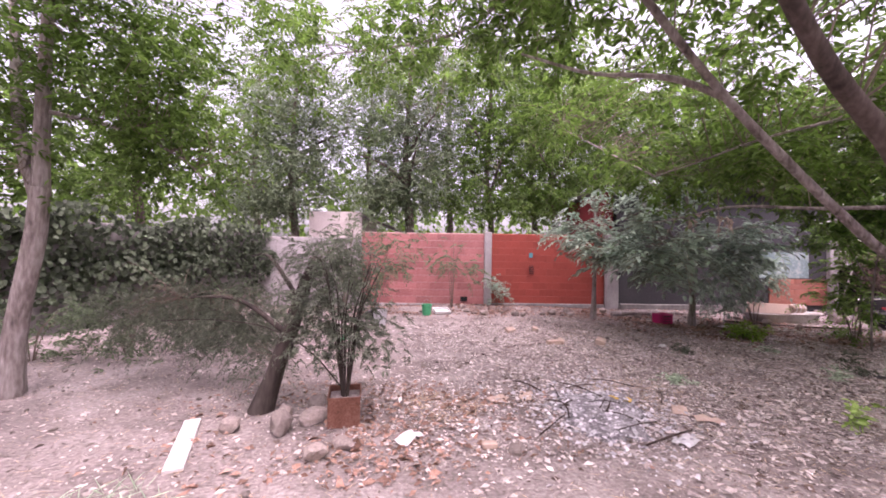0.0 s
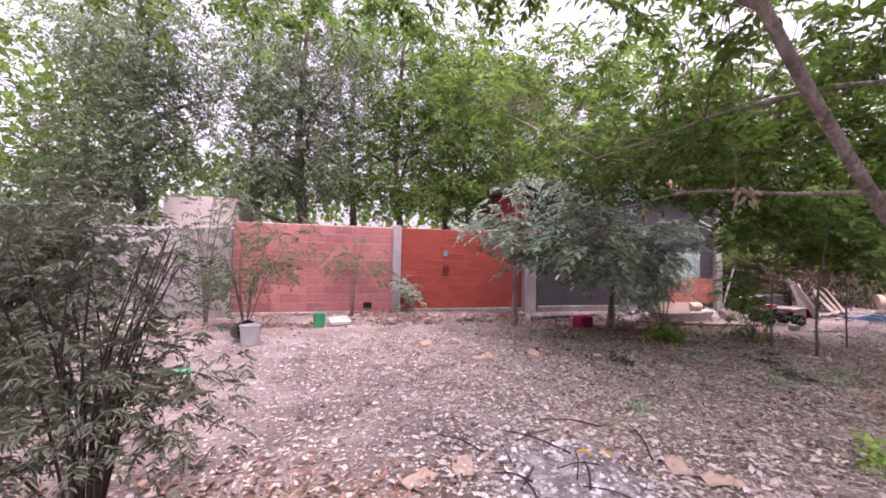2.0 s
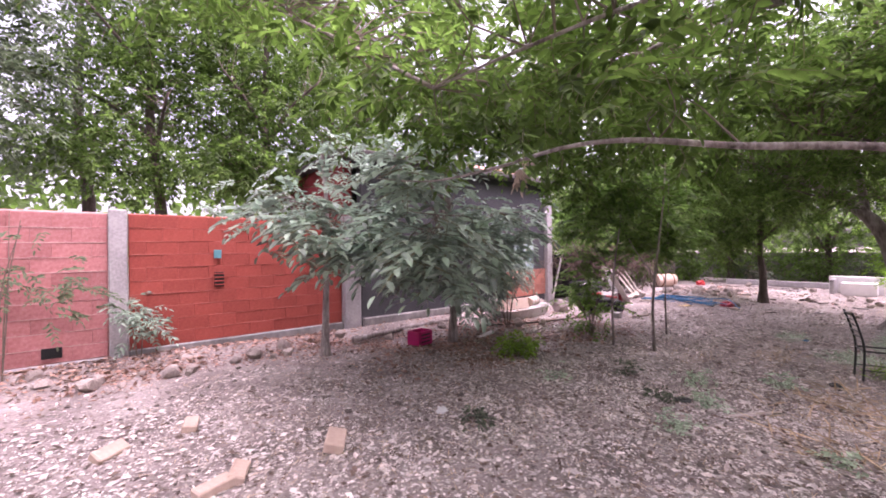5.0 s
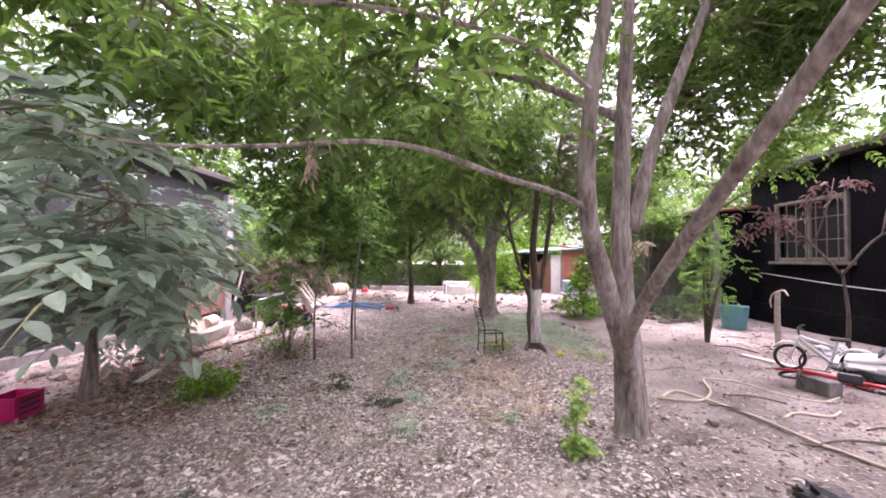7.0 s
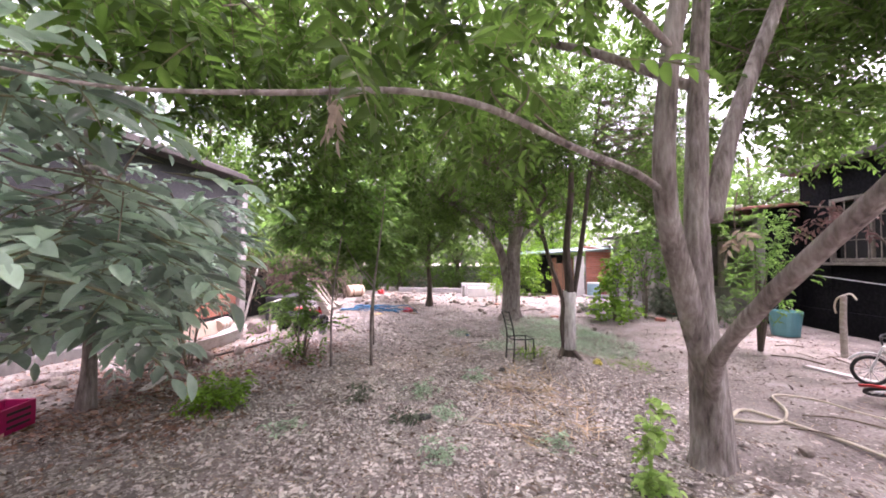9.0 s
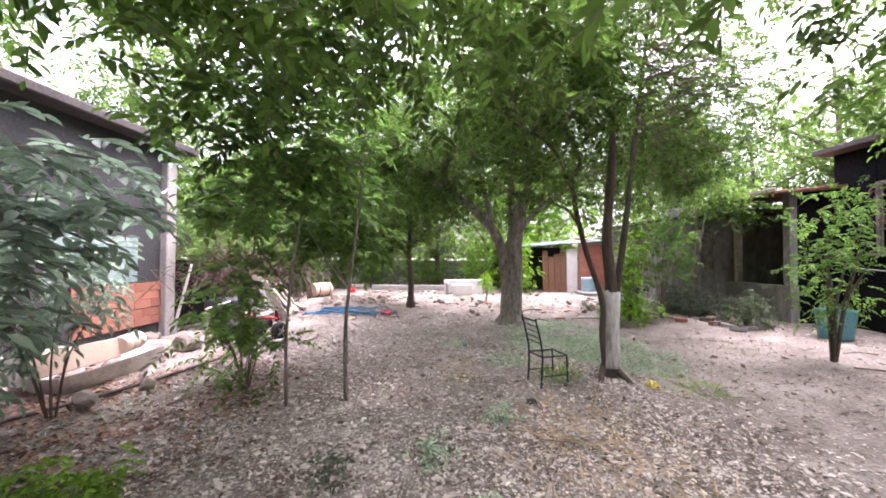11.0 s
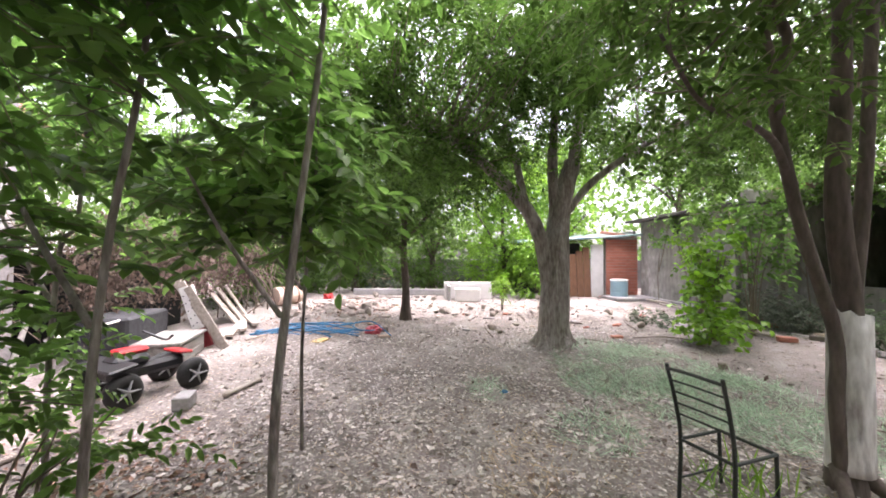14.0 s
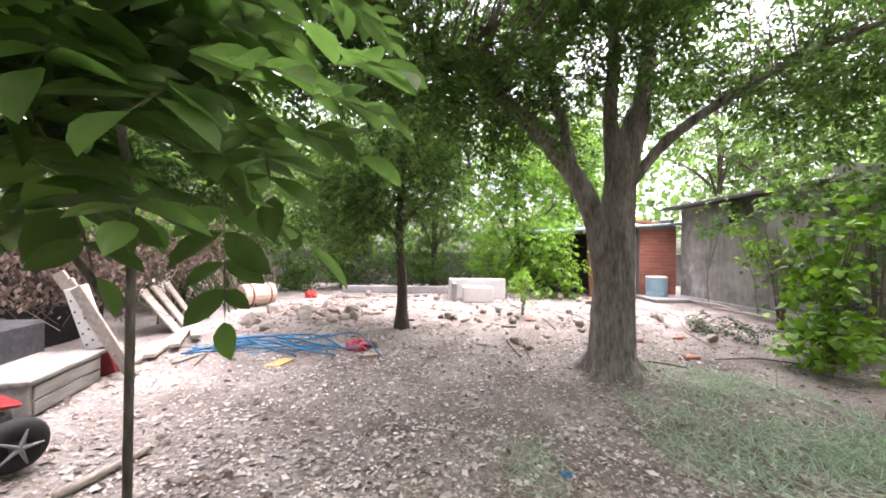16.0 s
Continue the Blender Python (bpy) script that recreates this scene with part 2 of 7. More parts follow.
def spot(x, y, turn=0.0, up=0.0, tilt=0.0, lean=0.0):
    return pose(x, y, ground_z(x, y) + up, tilt, lean, turn)


def link_mesh(name, data, mat, parent=None, label="", smooth=False):
    if isinstance(data, bmesh.types.BMesh):
        me = bpy.data.meshes.new(name)
        data.to_mesh(me)
        data.free()
    elif isinstance(data, bpy.types.Mesh):
        me = data
    else:
        me = bpy.data.meshes.new(name)
        me.from_pydata(data[0], [], data[1])
        me.update()
    if mat and not me.materials:
        me.materials.append(mat)
    if smooth:
        me.polygons.foreach_set("use_smooth", [True] * len(me.polygons))
    ob = new(name, me)
    ob.parent = parent
    if label:
        ob["label"] = label
    return ob


def part(name, data, mat, parent, label="", smooth=False):
    """One mesh object under a thing or under a part, in the thing's own coordinates."""
    return link_mesh(name, data, mat, parent, label, smooth)


def thing(name, m, label, category, group=""):
    """The Empty at a thing's base that carries its parts."""
    ob = new(name)
    ob.empty_display_size = 0.1
    ob.matrix_basis = m
    return tagged(ob, label, category, group)


def solid(sx, sy, sz, at=(0, 0, 0), bevel=0.006, turn=None):
    """A box with softened edges, standing with its base centre at the given place."""
    bm = bmesh.new()
    bmesh.ops.create_cube(bm, size=1)
    for v in bm.verts:
        v.co = Vector((v.co.x * sx, v.co.y * sy, (v.co.z + 0.5) * sz))
    if bevel:
        bmesh.ops.bevel(bm, geom=bm.edges, offset=min(bevel, 0.4 * min(sx, sy, sz)), segments=1, affect="EDGES")
    m = Matrix.Translation(at)
    if turn:
        m = m @ Euler([radians(a) for a in turn]).to_matrix().to_4x4()
    bm.transform(m)
    return bm


def merge(*bms):
    out = bmesh.new()
    for b in bms:
        me = bpy.data.meshes.new("tmp")
        b.to_mesh(me)
        b.free()
        out.from_mesh(me)
        bpy.data.meshes.remove(me)
    return out


def rod(p, q, r, r2=None, n=8):
    """A straight round bar."""
    p, q = Vector(p), Vector(q)
    bm = bmesh.new()
    d = q - p
    bmesh.ops.create_cone(bm, cap_ends=True, segments=n, radius1=r, radius2=r if r2 is None else r2, depth=d.length)
    bm.transform(Matrix.Translation((p + q) / 2) @ d.to_track_quat("Z", "Y").to_matrix().to_4x4())
    return bm


def lathe(profile, n=20):
    """A turned body from (radius, height) pairs."""
    vs, fs = [], []
    for r, z in profile:
        vs += [(r * math.cos(2 * math.pi * k / n), r * math.sin(2 * math.pi * k / n), z) for k in range(n)]
    for i in range(len(profile) - 1):
        fs += [(i * n + k, i * n + (k + 1) % n, (i + 1) * n + (k + 1) % n, (i + 1) * n + k) for k in range(n)]
    fs.append(tuple(range(n - 1, -1, -1)))
    fs.append(tuple((len(profile) - 1) * n + k for k in range(n)))
    return vs, fs


def smooth_line(pts, per=5):
    """Catmull-Rom through the points."""
    p = [Vector(a) for a in pts]
    if len(p) < 3:
        return [p[0].lerp(p[-1], i / per) for i in range(per + 1)]
    p = [2 * p[0] - p[1]] + p + [2 * p[-1] - p[-2]]
    out = []
    for i in range(1, len(p) - 2):
        a, b, c, d = p[i - 1:i + 3]
        for k in range(per):
            t = k / per
            out.append(0.5 * ((2 * b) + (c - a) * t + (2 * a - 5 * b + 4 * c - d) * t * t + (3 * b - a - 3 * c + d) * t ** 3))
    out.append(p[-2])
    return out


def tube(pts, r0, r1, n=8, rough=0.0, flare=0.0, per=5, seed=0):
    """A tapered, slightly lumpy round limb along a line."""
    line = smooth_line(pts, per)
    rng = np.random.default_rng(seed)
    vs, fs = [], []
    m = len(line)
    side = Vector((1, 0, 0))
    for i, p in enumerate(line):
        d = (line[min(i + 1, m - 1)] - line[max(i - 1, 0)]).normalized()
        side = (side - d * side.dot(d)).normalized() if abs(side.dot(d)) < 0.99 else d.orthogonal().normalized()
        up = d.cross(side)
        s = i / (m - 1)
        r = (r0 + (r1 - r0) * s) * (1 + flare * max(0.0, 1 - s * m / 6) ** 2)
        for k in range(n):
            a = 2 * math.pi * k / n
            lump = 1 + rough * (noise.noise(Vector((p.x * 3 + 5 * math.cos(a) * 0.4, p.y * 3 + 5 * math.sin(a) * 0.4, p.z * 1.6 + seed))) + 0.25 * rng.uniform(-1, 1))
            if flare and s * m < 6:
                lump += 0.35 * flare * (1 - s * m / 6) * math.sin(5 * a + seed)
            vs.append(tuple(p + side * (r * lump * math.cos(a)) + up * (r * lump * math.sin(a))))
    for i in range(m - 1):
        fs += [(i * n + k, i * n + (k + 1) % n, (i + 1) * n + (k + 1) % n, (i + 1) * n + k) for k in range(n)]
    fs.append(tuple(range(n - 1, -1, -1)))
    fs.append(tuple((m - 1) * n + k for k in range(n)))
    return vs, fs


def joined(pieces):
    vs, fs = [], []
    for v, f in pieces:
        o = len(vs)
        vs += v
        fs += [tuple(i + o for i in q) for q in f]
    return vs, fs


def unit(a):
    return a / np.maximum(np.linalg.norm(a, axis=-1, keepdims=True), 1e-9)


def leaf_mesh(name, at, way, face, length, wide=0.4, full=False, curl=1.0):
    """Many single leaves, each folded along its rib: at, way (stalk to tip), face (normal) and length, row by row."""
    n = len(at)
    way = unit(way)
    side = unit(np.cross(face, way))
    nor = np.cross(way, side)
    L = np.asarray(length).reshape(-1, 1)
    W = L * wide * 0.5
    if full == 2:
        shape = [(0, 0, 0), (0.13, 0.5, 0.05), (0.33, 0.92, 0.10), (0.58, 0.96, 0.09), (0.82, 0.62, 0.03), (1, 0, -0.08), (0.82, -0.62, 0.03), (0.58, -0.96, 0.09), (0.33, -0.92, 0.10), (0.13, -0.5, 0.05)]
        quads = [(0, k + 1, k) for k in range(1, 9)]
    elif full:
        shape = [(0, 0, 0), (0.3, 0.88, 0.10), (0.66, 0.8, 0.07), (1, 0, -0.08), (0.66, -0.8, 0.07), (0.3, -0.88, 0.10)]
        quads = [(0, 2, 1), (0, 3, 2), (0, 4, 3), (0, 5, 4)]
    else:
        shape = [(0, 0, 0), (0.45, 1, 0.1), (1, 0, -0.06), (0.45, -1, 0.1)]
        quads = [(0, 2, 1), (0, 3, 2)]
    k = len(shape)
    co = np.empty((n, k, 3))
    for i, (a, b, c) in enumerate(shape):
        co[:, i] = at + way * L * a + side * W * b + nor * L * (c * curl)
    f = (np.arange(n)[:, None, None] * k + np.array(quads)[None]).reshape(-1)
    me = bpy.data.meshes.new(name)
    me.vertices.add(n * k)
    me.vertices.foreach_set("co", co.reshape(-1).astype(np.float32))
    q = n * len(quads)
    me.loops.add(q * 3)
    me.loops.foreach_set("vertex_index", f.astype(np.int32))
    me.polygons.add(q)
    me.polygons.foreach_set("loop_start", np.arange(0, q * 3, 3, dtype=np.int32))
    me.update(calc_edges=True)
    return me


def pinnate(rng, start, way, length, pairs, leaflet, droop=0.35, level=1.0):
    """Rows of leaflets along drooping leaf stalks. Returns at, way, face, length for leaf_mesh."""
    m = len(start)
    way = unit(way)
    up = np.tile([0.0, 0.0, 1.0], (m, 1)) + rng.normal(0, 0.25 * level, (m, 3))
    side = unit(np.cross(way, up))
    face = unit(np.cross(side, way))
    at, ww, ff, ll = [], [], [], []
    for i in range(pairs + 1):
        s = 0.25 + 0.75 * i / pairs
        p = start + way * (length[:, None] * s) - np.array([0, 0, 1.0]) * (droop * length[:, None] * s * s)
        tangent = unit(way - np.array([0, 0, 1.0]) * (2 * droop * s))
        signs = (0,) if i == pairs else (1, -1)
        for sg in signs:
            a = rng.uniform(0.8, 1.15, (m, 1))
            d = tangent if sg == 0 else tangent * np.cos(a) + side * (sg * np.sin(a))
            d = d + rng.normal(0, 0.12, (m, 3)) - np.array([0, 0, 0.18 * level])
            at.append(p + rng.normal(0, 0.004, (m, 3)))
            ww.append(d)
            ff.append(face + rng.normal(0, 0.1 + 0.15 * level, (m, 3)))
            ll.append(leaflet * rng.uniform(0.75, 1.15, m) * (0.8 + 0.35 * math.sin(math.pi * min(s, 0.9))))
    return np.concatenate(at), np.concatenate(ww), np.concatenate(ff), np.concatenate(ll)


def off_the_path(p):
    """Keeps foliage out of the strip that is walked."""
    x, y, z = p[:, 0], p[:, 1], p[:, 2]
    line = np.interp(x, [0.0, 0.4, 1.8, 2.4, 3.2, 5.5, 9.0, 9.7], [0.0, 2.8, 4.7, 5.2, 5.6, 5.9, 6.25, 6.3])
    near = (np.abs(y - line) < 0.62) & (x > -0.4) & (x < 9.25) & (z < 2.15)
    early = (np.abs(x - 0.15) < 0.75) & (y > -1) & (y < 3.4) & (z < 2.2)
    turn = ((x - 1.85) ** 2 + (y - 4.7) ** 2 < 0.9 ** 2) & (z < 2.3)
    return ~(near | early | turn)


def foliage(rng, blobs, per_clump=9, spread=0.22, more=1.0):
    """Clump centres and leaf starts inside ellipsoids (x, y, z, rx, ry, rz, leaves), denser towards the outside."""
    centres, starts, ways = [], [], []
    for x, y, z, rx, ry, rz, count in blobs:
        count = int(count * more)
        c = max(1, int(count / per_clump))
        d = unit(rng.normal(0, 1, (c, 3))) * (rng.uniform(0.08, 1, (c, 1)) ** 0.45)
        cen = np.array([x, y, z]) + d * np.array([rx, ry, rz])
        centres.append(cen)
        idx = rng.integers(0, c, int(count))
        w = rng.normal(0, 1, (int(count), 3)) * np.array([1, 1, 0.55]) + np.repeat([[0, 0, 0.1]], int(count), 0) + d[idx] * 0.5
        starts.append(cen[idx] + rng.normal(0, spread, (int(count), 3)))
        ways.append(w)
    return np.concatenate(centres), np.concatenate(starts), np.concatenate(ways)


def twigs_to(rng, centres, limbs, r=0.008, sides=4, per=3):
    """Thin twigs that carry the clumps, each from the nearest limb."""
    samples = np.array([tuple(p) for line in limbs for p in smooth_line(line, 4)[2:]])
    vs, fs = [], []
    for c in centres:
        d = np.linalg.norm(samples - c, axis=1) + np.where(samples[:, 2] > c[2] + 0.3, 0.4, 0.0)
        a = samples[int(np.argmin(d))]
        gap = np.linalg.norm(c - a)
        mid = (a + c) / 2 + rng.normal(0, 0.05 + 0.1 * gap, 3) + np.array([0, 0, 0.10 * gap])
        v, f = tube([tuple(a), tuple(mid), tuple(c)], r * (0.7 + 0.25 * gap), r * 0.35, sides, per=per)
        o = len(vs)
        vs += v
        fs += [tuple(i + o for i in q) for q in f]
    return vs, fs


def local(data, base):
    return [(x - base[0], y - base[1], z - base[2]) for x, y, z in data[0]], data[1]


def tree(name, base, label, category, limbs, blobs, bark=None, leaf=None, leaflet=0.10, pairs=5, stalk=0.34, droop=0.3, wide=0.4, seed=1,
         twig=0.008, flare=0.5, rough=0.1, full=False, per_clump=9, spread=0.2, group="", sides=10, clear=True, dense=2.0, level=1.0, far=False, stalks=False):
    """A tree: trunk, limbs, twigs and a crown of many pinnate leaves. limbs: (points, thick radius, thin radius), the trunk first, in the world."""
    rng = np.random.default_rng(seed)
    bark, leaf = bark or M_BARK, leaf or M_LEAF
    x, y = base
    b = (x, y, ground_z(x, y))
    root = thing(name, Matrix.Translation(b), label, category, group)
    for i, (pts, r0, r1) in enumerate(limbs):
        t = tube(pts, r0, r1, sides if i == 0 else 8, rough, flare if i == 0 else 0.0, 6, seed + i)
        part("trunk" if i == 0 else "limb", local(t, b), bark, root, smooth=True)
    centres, starts, ways = foliage(rng, blobs, per_clump, spread, dense)
    if clear:
        ok = off_the_path(centres)
        centres = centres[ok]
        ok = off_the_path(starts)
        starts, ways = starts[ok], ways[ok]
    tagged(part("branchwork", local(twigs_to(rng, centres, [l[0] for l in limbs], twig, 3 if far else 4, 2 if far else 3), b), M_TWIG, root), kind="stuff")
    L = stalk * rng.uniform(0.7, 1.25, len(starts))
    ways[:, 2] *= level
    at, w, f, l = pinnate(rng, starts, ways, L, pairs, leaflet, droop, level)
    part("crown", leaf_mesh("crown", at - np.array(b), w, f, l, wide, full), leaf, root)
    if stalks:
        way = unit(ways)
        mid = starts + way * (0.5 * L[:, None]) - np.array([0, 0, 0.25 * droop]) * L[:, None]
        end = starts + way * L[:, None] - np.array([0, 0, droop]) * L[:, None]
        a0, w0 = np.concatenate([starts, mid]), np.concatenate([mid - starts, end - mid])
        up = np.tile([0.0, 0.0, 1.0], (len(a0), 1))
        tagged(part("leaf_stalk", leaf_mesh("leaf_stalk", a0 - np.array(b), w0, up, 1.06 * np.linalg.norm(w0, axis=1), 0.03, curl=0.3), M_RACHIS, root), kind="stuff")
    return root


def pebble(rng, r, n=2):
    bm = bmesh.new()
    bmesh.ops.create_icosphere(bm, subdivisions=n, radius=1)
    o = Vector(rng.uniform(-50, 50, 3))
    s = Vector(rng.uniform(0.65, 1.2, 3))
    for v in bm.verts:
        k = 1 + 0.35 * noise.noise(v.co * 1.3 + o) + 0.12 * noise.noise(v.co * 4 + o)
        v.co = Vector((v.co.x * s.x, v.co.y * s.y, v.co.z * s.z * 0.75)) * (r * k)
    for _ in range(9):
        n3, h = Vector(unit(rng.normal(0, 1, 3))), r * rng.uniform(0.48, 0.72)
        for v in bm.verts:
            d = v.co.dot(n3)
            if d > h:
                v.co -= n3 * (d - h)
    return bm

# ---- ground ----


def lines_between(a, b, step, far):
    near = np.arange(a, b + step / 2, step)
    out, s = [], 1.0
    while s < far:
        out.append(s)
        s *= 1.6
    return np.concatenate([a - np.array(out)[::-1], near, b + np.array(out)])


def build_ground():
    xs, ys = lines_between(-8, 24, 0.12, 400), lines_between(-6, 14, 0.12, 400)
    X, Y = np.meshgrid(xs, ys)
    vs = []
    for x, y in zip(X.ravel(), Y.ravel()):
        z = soil_z(x, y) if -9 < x < 25 and -7 < y < 15 else ground_z(x, y)
        vs.append((float(x), float(y), z))
    w = len(xs)
    fs = [(j * w + i, j * w + i + 1, (j + 1) * w + i + 1, (j + 1) * w + i) for j in range(len(ys) - 1) for i in range(w - 1)]
    return tagged(link_mesh("ground", (vs, fs), M_GROUND, smooth=True), "bare dry yard soil strewn with leaves", "ground", kind="structure")


ground = build_ground()

# ---- walls and buildings ----


def structure(name, bm, mat, label, category="wall"):
    return tagged(link_mesh(name, bm, mat), label, category, kind="structure")


def slab(x0, y0, z0, x1, y1, z1, bevel=0.01):
    return solid(x1 - x0, y1 - y0, z1 - z0, ((x0 + x1) / 2, (y0 + y1) / 2, z0), bevel)


wall_red = structure("wall_north_red", slab(1.42, 11.125, -0.2, 4.72, 11.28, 2.19), M_MORTAR_RED, "orange-red painted block wall on a grey footing")
wall_faded = structure("wall_north_faded", slab(-2.4, 11.125, -0.2, 1.2, 11.28, 2.19), M_MORTAR_PINK, "faded pinkish red painted block wall")
wall_grey = structure("wall_north_grey", slab(-6.2, 11.125, -0.2, -2.42, 11.28, 2.02), M_MORTAR, "bare grey concrete block wall")
wall_ivy = structure("wall_west", solid(10.5, 0.18, 2.3, (-7.4, 6.6, -0.2), 0.01, (0, 0, 67)), M_CONCRETE_DARK, "old block wall under hanging ivy")
structure("wall_pillar_grey", slab(1.2, 11.04, -0.2, 1.41, 11.3, 2.24, 0.015), M_CONCRETE, "rough grey concrete pillar in the wall", "pillar")
structure("wall_pillar_pale", slab(4.73, 10.98, -0.2, 5.08, 11.3, 2.3, 0.015), M_CONCRETE, "pale concrete pillar beside the dark house", "pillar")
structure("wall_footing", slab(1.42, 11.05, -0.2, 4.72, 11.13, 0.17, 0.015), M_CONCRETE_DARK, "grey cement footing along the red wall", "footing")
structure("wall_footing", slab(-2.4, 11.05, -0.2, 1.19, 11.13, 0.12, 0.015), M_CONCRETE, "grey cement footing along the faded wall", "footing")

# dark house behind the yard
house = thing("house", pose(8.1, 11, 0), "low dark grey rendered house with a flat dark roof", "house")
for nm, bm, mat, lab in (
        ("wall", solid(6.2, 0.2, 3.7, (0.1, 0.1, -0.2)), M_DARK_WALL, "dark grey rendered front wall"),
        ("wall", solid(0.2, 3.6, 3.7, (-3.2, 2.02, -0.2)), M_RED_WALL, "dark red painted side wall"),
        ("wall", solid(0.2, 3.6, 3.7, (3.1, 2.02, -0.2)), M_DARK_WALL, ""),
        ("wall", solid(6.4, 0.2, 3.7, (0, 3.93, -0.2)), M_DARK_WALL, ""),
        ("roof", solid(7.0, 4.5, 0.14, (0, 1.9, 3.51), 0.02, (1.5, 0, 0)), M_ROOF, "dark weathered roof sheet"),
        ("corner_post", solid(0.24, 0.14, 3.3, (3.08, -0.06, -0.1), 0.015), M_CONCRETE, "grey concrete corner post"),
        ("plinth", solid(4.2, 0.1, 0.42, (-0.9, -0.045, -0.2), 0.02), M_CONCRETE_DARK, "grey cement plinth"),
        ("patch", solid(1.5, 0.012, 0.75, (1.7, -0.008, 1.02), 0.003), P_PAINT_TEAL, "worn teal and white paint patch")):
    part(nm, bm, mat, house, lab)
pipe = tube([(2.4, -0.05, 2.75), (2.75, -0.12, 2.6), (3.0, -0.1, 2.75), (3.1, -0.1, 3.1)], 0.02, 0.018, 6)
part("pipe", pipe, P_WHITE, house, "thin white bent pipe")

neighbour = thing("house", pose(-3.6, 13.6, 0), "pinkish plastered neighbouring house seen over the wall", "house")
part("wall", solid(1.9, 3.0, 3.05, (-0.3, 1.5, 0)), M_PLASTER, neighbour, "pinkish white plastered wall")
part("roof", solid(1.5, 3.2, 0.08, (1.3, 1.5, 2.62), 0.02, (0, 20, 0)), M_ROOF, neighbour, "dark sloping lean-to roof")
part("post", slab(1.85, 0.1, 0, 1.97, 0.25, 2.38), M_CONCRETE_DARK, neighbour, "grey roof post")

far_house = thing("house", pose(16.2, 17.5, 0), "white house with a terracotta roof beyond the trees", "house")
part("wall", solid(6, 4, 5.2, (0, 2, 0)), M_WHITE, far_house)
part("roof", merge(solid(6.6, 2.6, 0.16, (0, 0.85, 5.6), 0.02, (26, 0, 0)), solid(6.6, 2.6, 0.16, (0, 3.15, 5.6), 0.02, (-26, 0, 0))), M_BRICK, far_house, "terracotta pitched roof")
for wx in (-1.6, 1.4):
    part("window", solid(1.0, 0.06, 1.2, (wx, -0.03, 2.9)), M_DARK, far_house, "dark window")

# black house with a barred window, porch and grey shed on the south side
black_house = thing("house", pose(8.0, -3.2, 0), "long black tarred house with a barred window", "house")
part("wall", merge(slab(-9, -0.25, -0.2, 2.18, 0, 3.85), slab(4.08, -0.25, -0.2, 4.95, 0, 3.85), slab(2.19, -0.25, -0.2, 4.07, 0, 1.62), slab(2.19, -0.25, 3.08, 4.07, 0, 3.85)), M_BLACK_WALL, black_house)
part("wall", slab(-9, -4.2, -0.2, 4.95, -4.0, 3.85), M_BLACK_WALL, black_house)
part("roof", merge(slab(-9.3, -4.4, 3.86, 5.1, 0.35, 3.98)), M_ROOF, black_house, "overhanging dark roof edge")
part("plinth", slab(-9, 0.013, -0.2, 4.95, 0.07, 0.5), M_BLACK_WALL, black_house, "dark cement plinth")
win = part("window", merge(slab(2.19, -0.04, 1.62, 2.27, 0.05, 3.08), slab(3.99, -0.04, 1.62, 4.07, 0.05, 3.08), slab(2.28, -0.04, 3.0, 3.98, 0.05, 3.08), slab(2.28, -0.04, 1.62, 3.98, 0.05, 1.70), slab(3.09, -0.03, 1.71, 3.15, 0.04, 2.99)), M_SHADED_WOOD, black_house, "weathered pale window frame")
part("sill", slab(2.05, 0.0, 1.54, 4.2, 0.12, 1.61), M_SHADED_WOOD, win)
part("pane", slab(2.28, -0.12, 1.71, 3.98, -0.11, 2.99, 0), M_DARK, win, "dark dusty pane")
for k in range(7):
    part("bar", rod((2.36 + 0.26 * k, 0.07, 1.64), (2.36 + 0.26 * k, 0.07, 3.04), 0.011), M_SHADED_WOOD, win)
part("bar", rod((2.22, 0.08, 2.1), (4.04, 0.08, 2.1), 0.011), M_SHADED_WOOD, win)
part("bar", rod((2.22, 0.08, 2.6), (4.04, 0.08, 2.6), 0.011), M_SHADED_WOOD, win)

porch = thing("porch", pose(14.0, -2.2, 0), "dark open porch above a grey sill wall", "porch")
part("sill_wall", slab(-1.05, -0.2, -0.2, 1.0, 0, 0.85), M_SHED, porch)
part("post", slab(-1.05, -0.17, 0.86, -0.85, 0, 3.0), M_CONCRETE_DARK, porch)
part("post", slab(0.55, -0.14, 0.86, 0.68, 0, 3.0), M_WOOD, porch, "grey wooden post")
# black on the inner walls stands in for the shade inside the porch
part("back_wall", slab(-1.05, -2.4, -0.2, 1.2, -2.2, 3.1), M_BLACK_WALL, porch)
part("side_wall", slab(1.0, -2.4, -0.2, 1.2, 1.5, 2.9), M_SHED, porch)
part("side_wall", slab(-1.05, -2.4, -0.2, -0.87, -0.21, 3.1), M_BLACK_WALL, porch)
part("roof", solid(2.9, 3.4, 0.07, (0.1, -1.1, 3.08), 0.01, (-5, 0, 0)), M_RUST, porch, "rusty sheet roof with a pale edge")
part("roof_edge", solid(2.9, 0.05, 0.09, (0.1, 0.58, 2.98), 0.01), M_WOOD, porch, "pale fascia board")

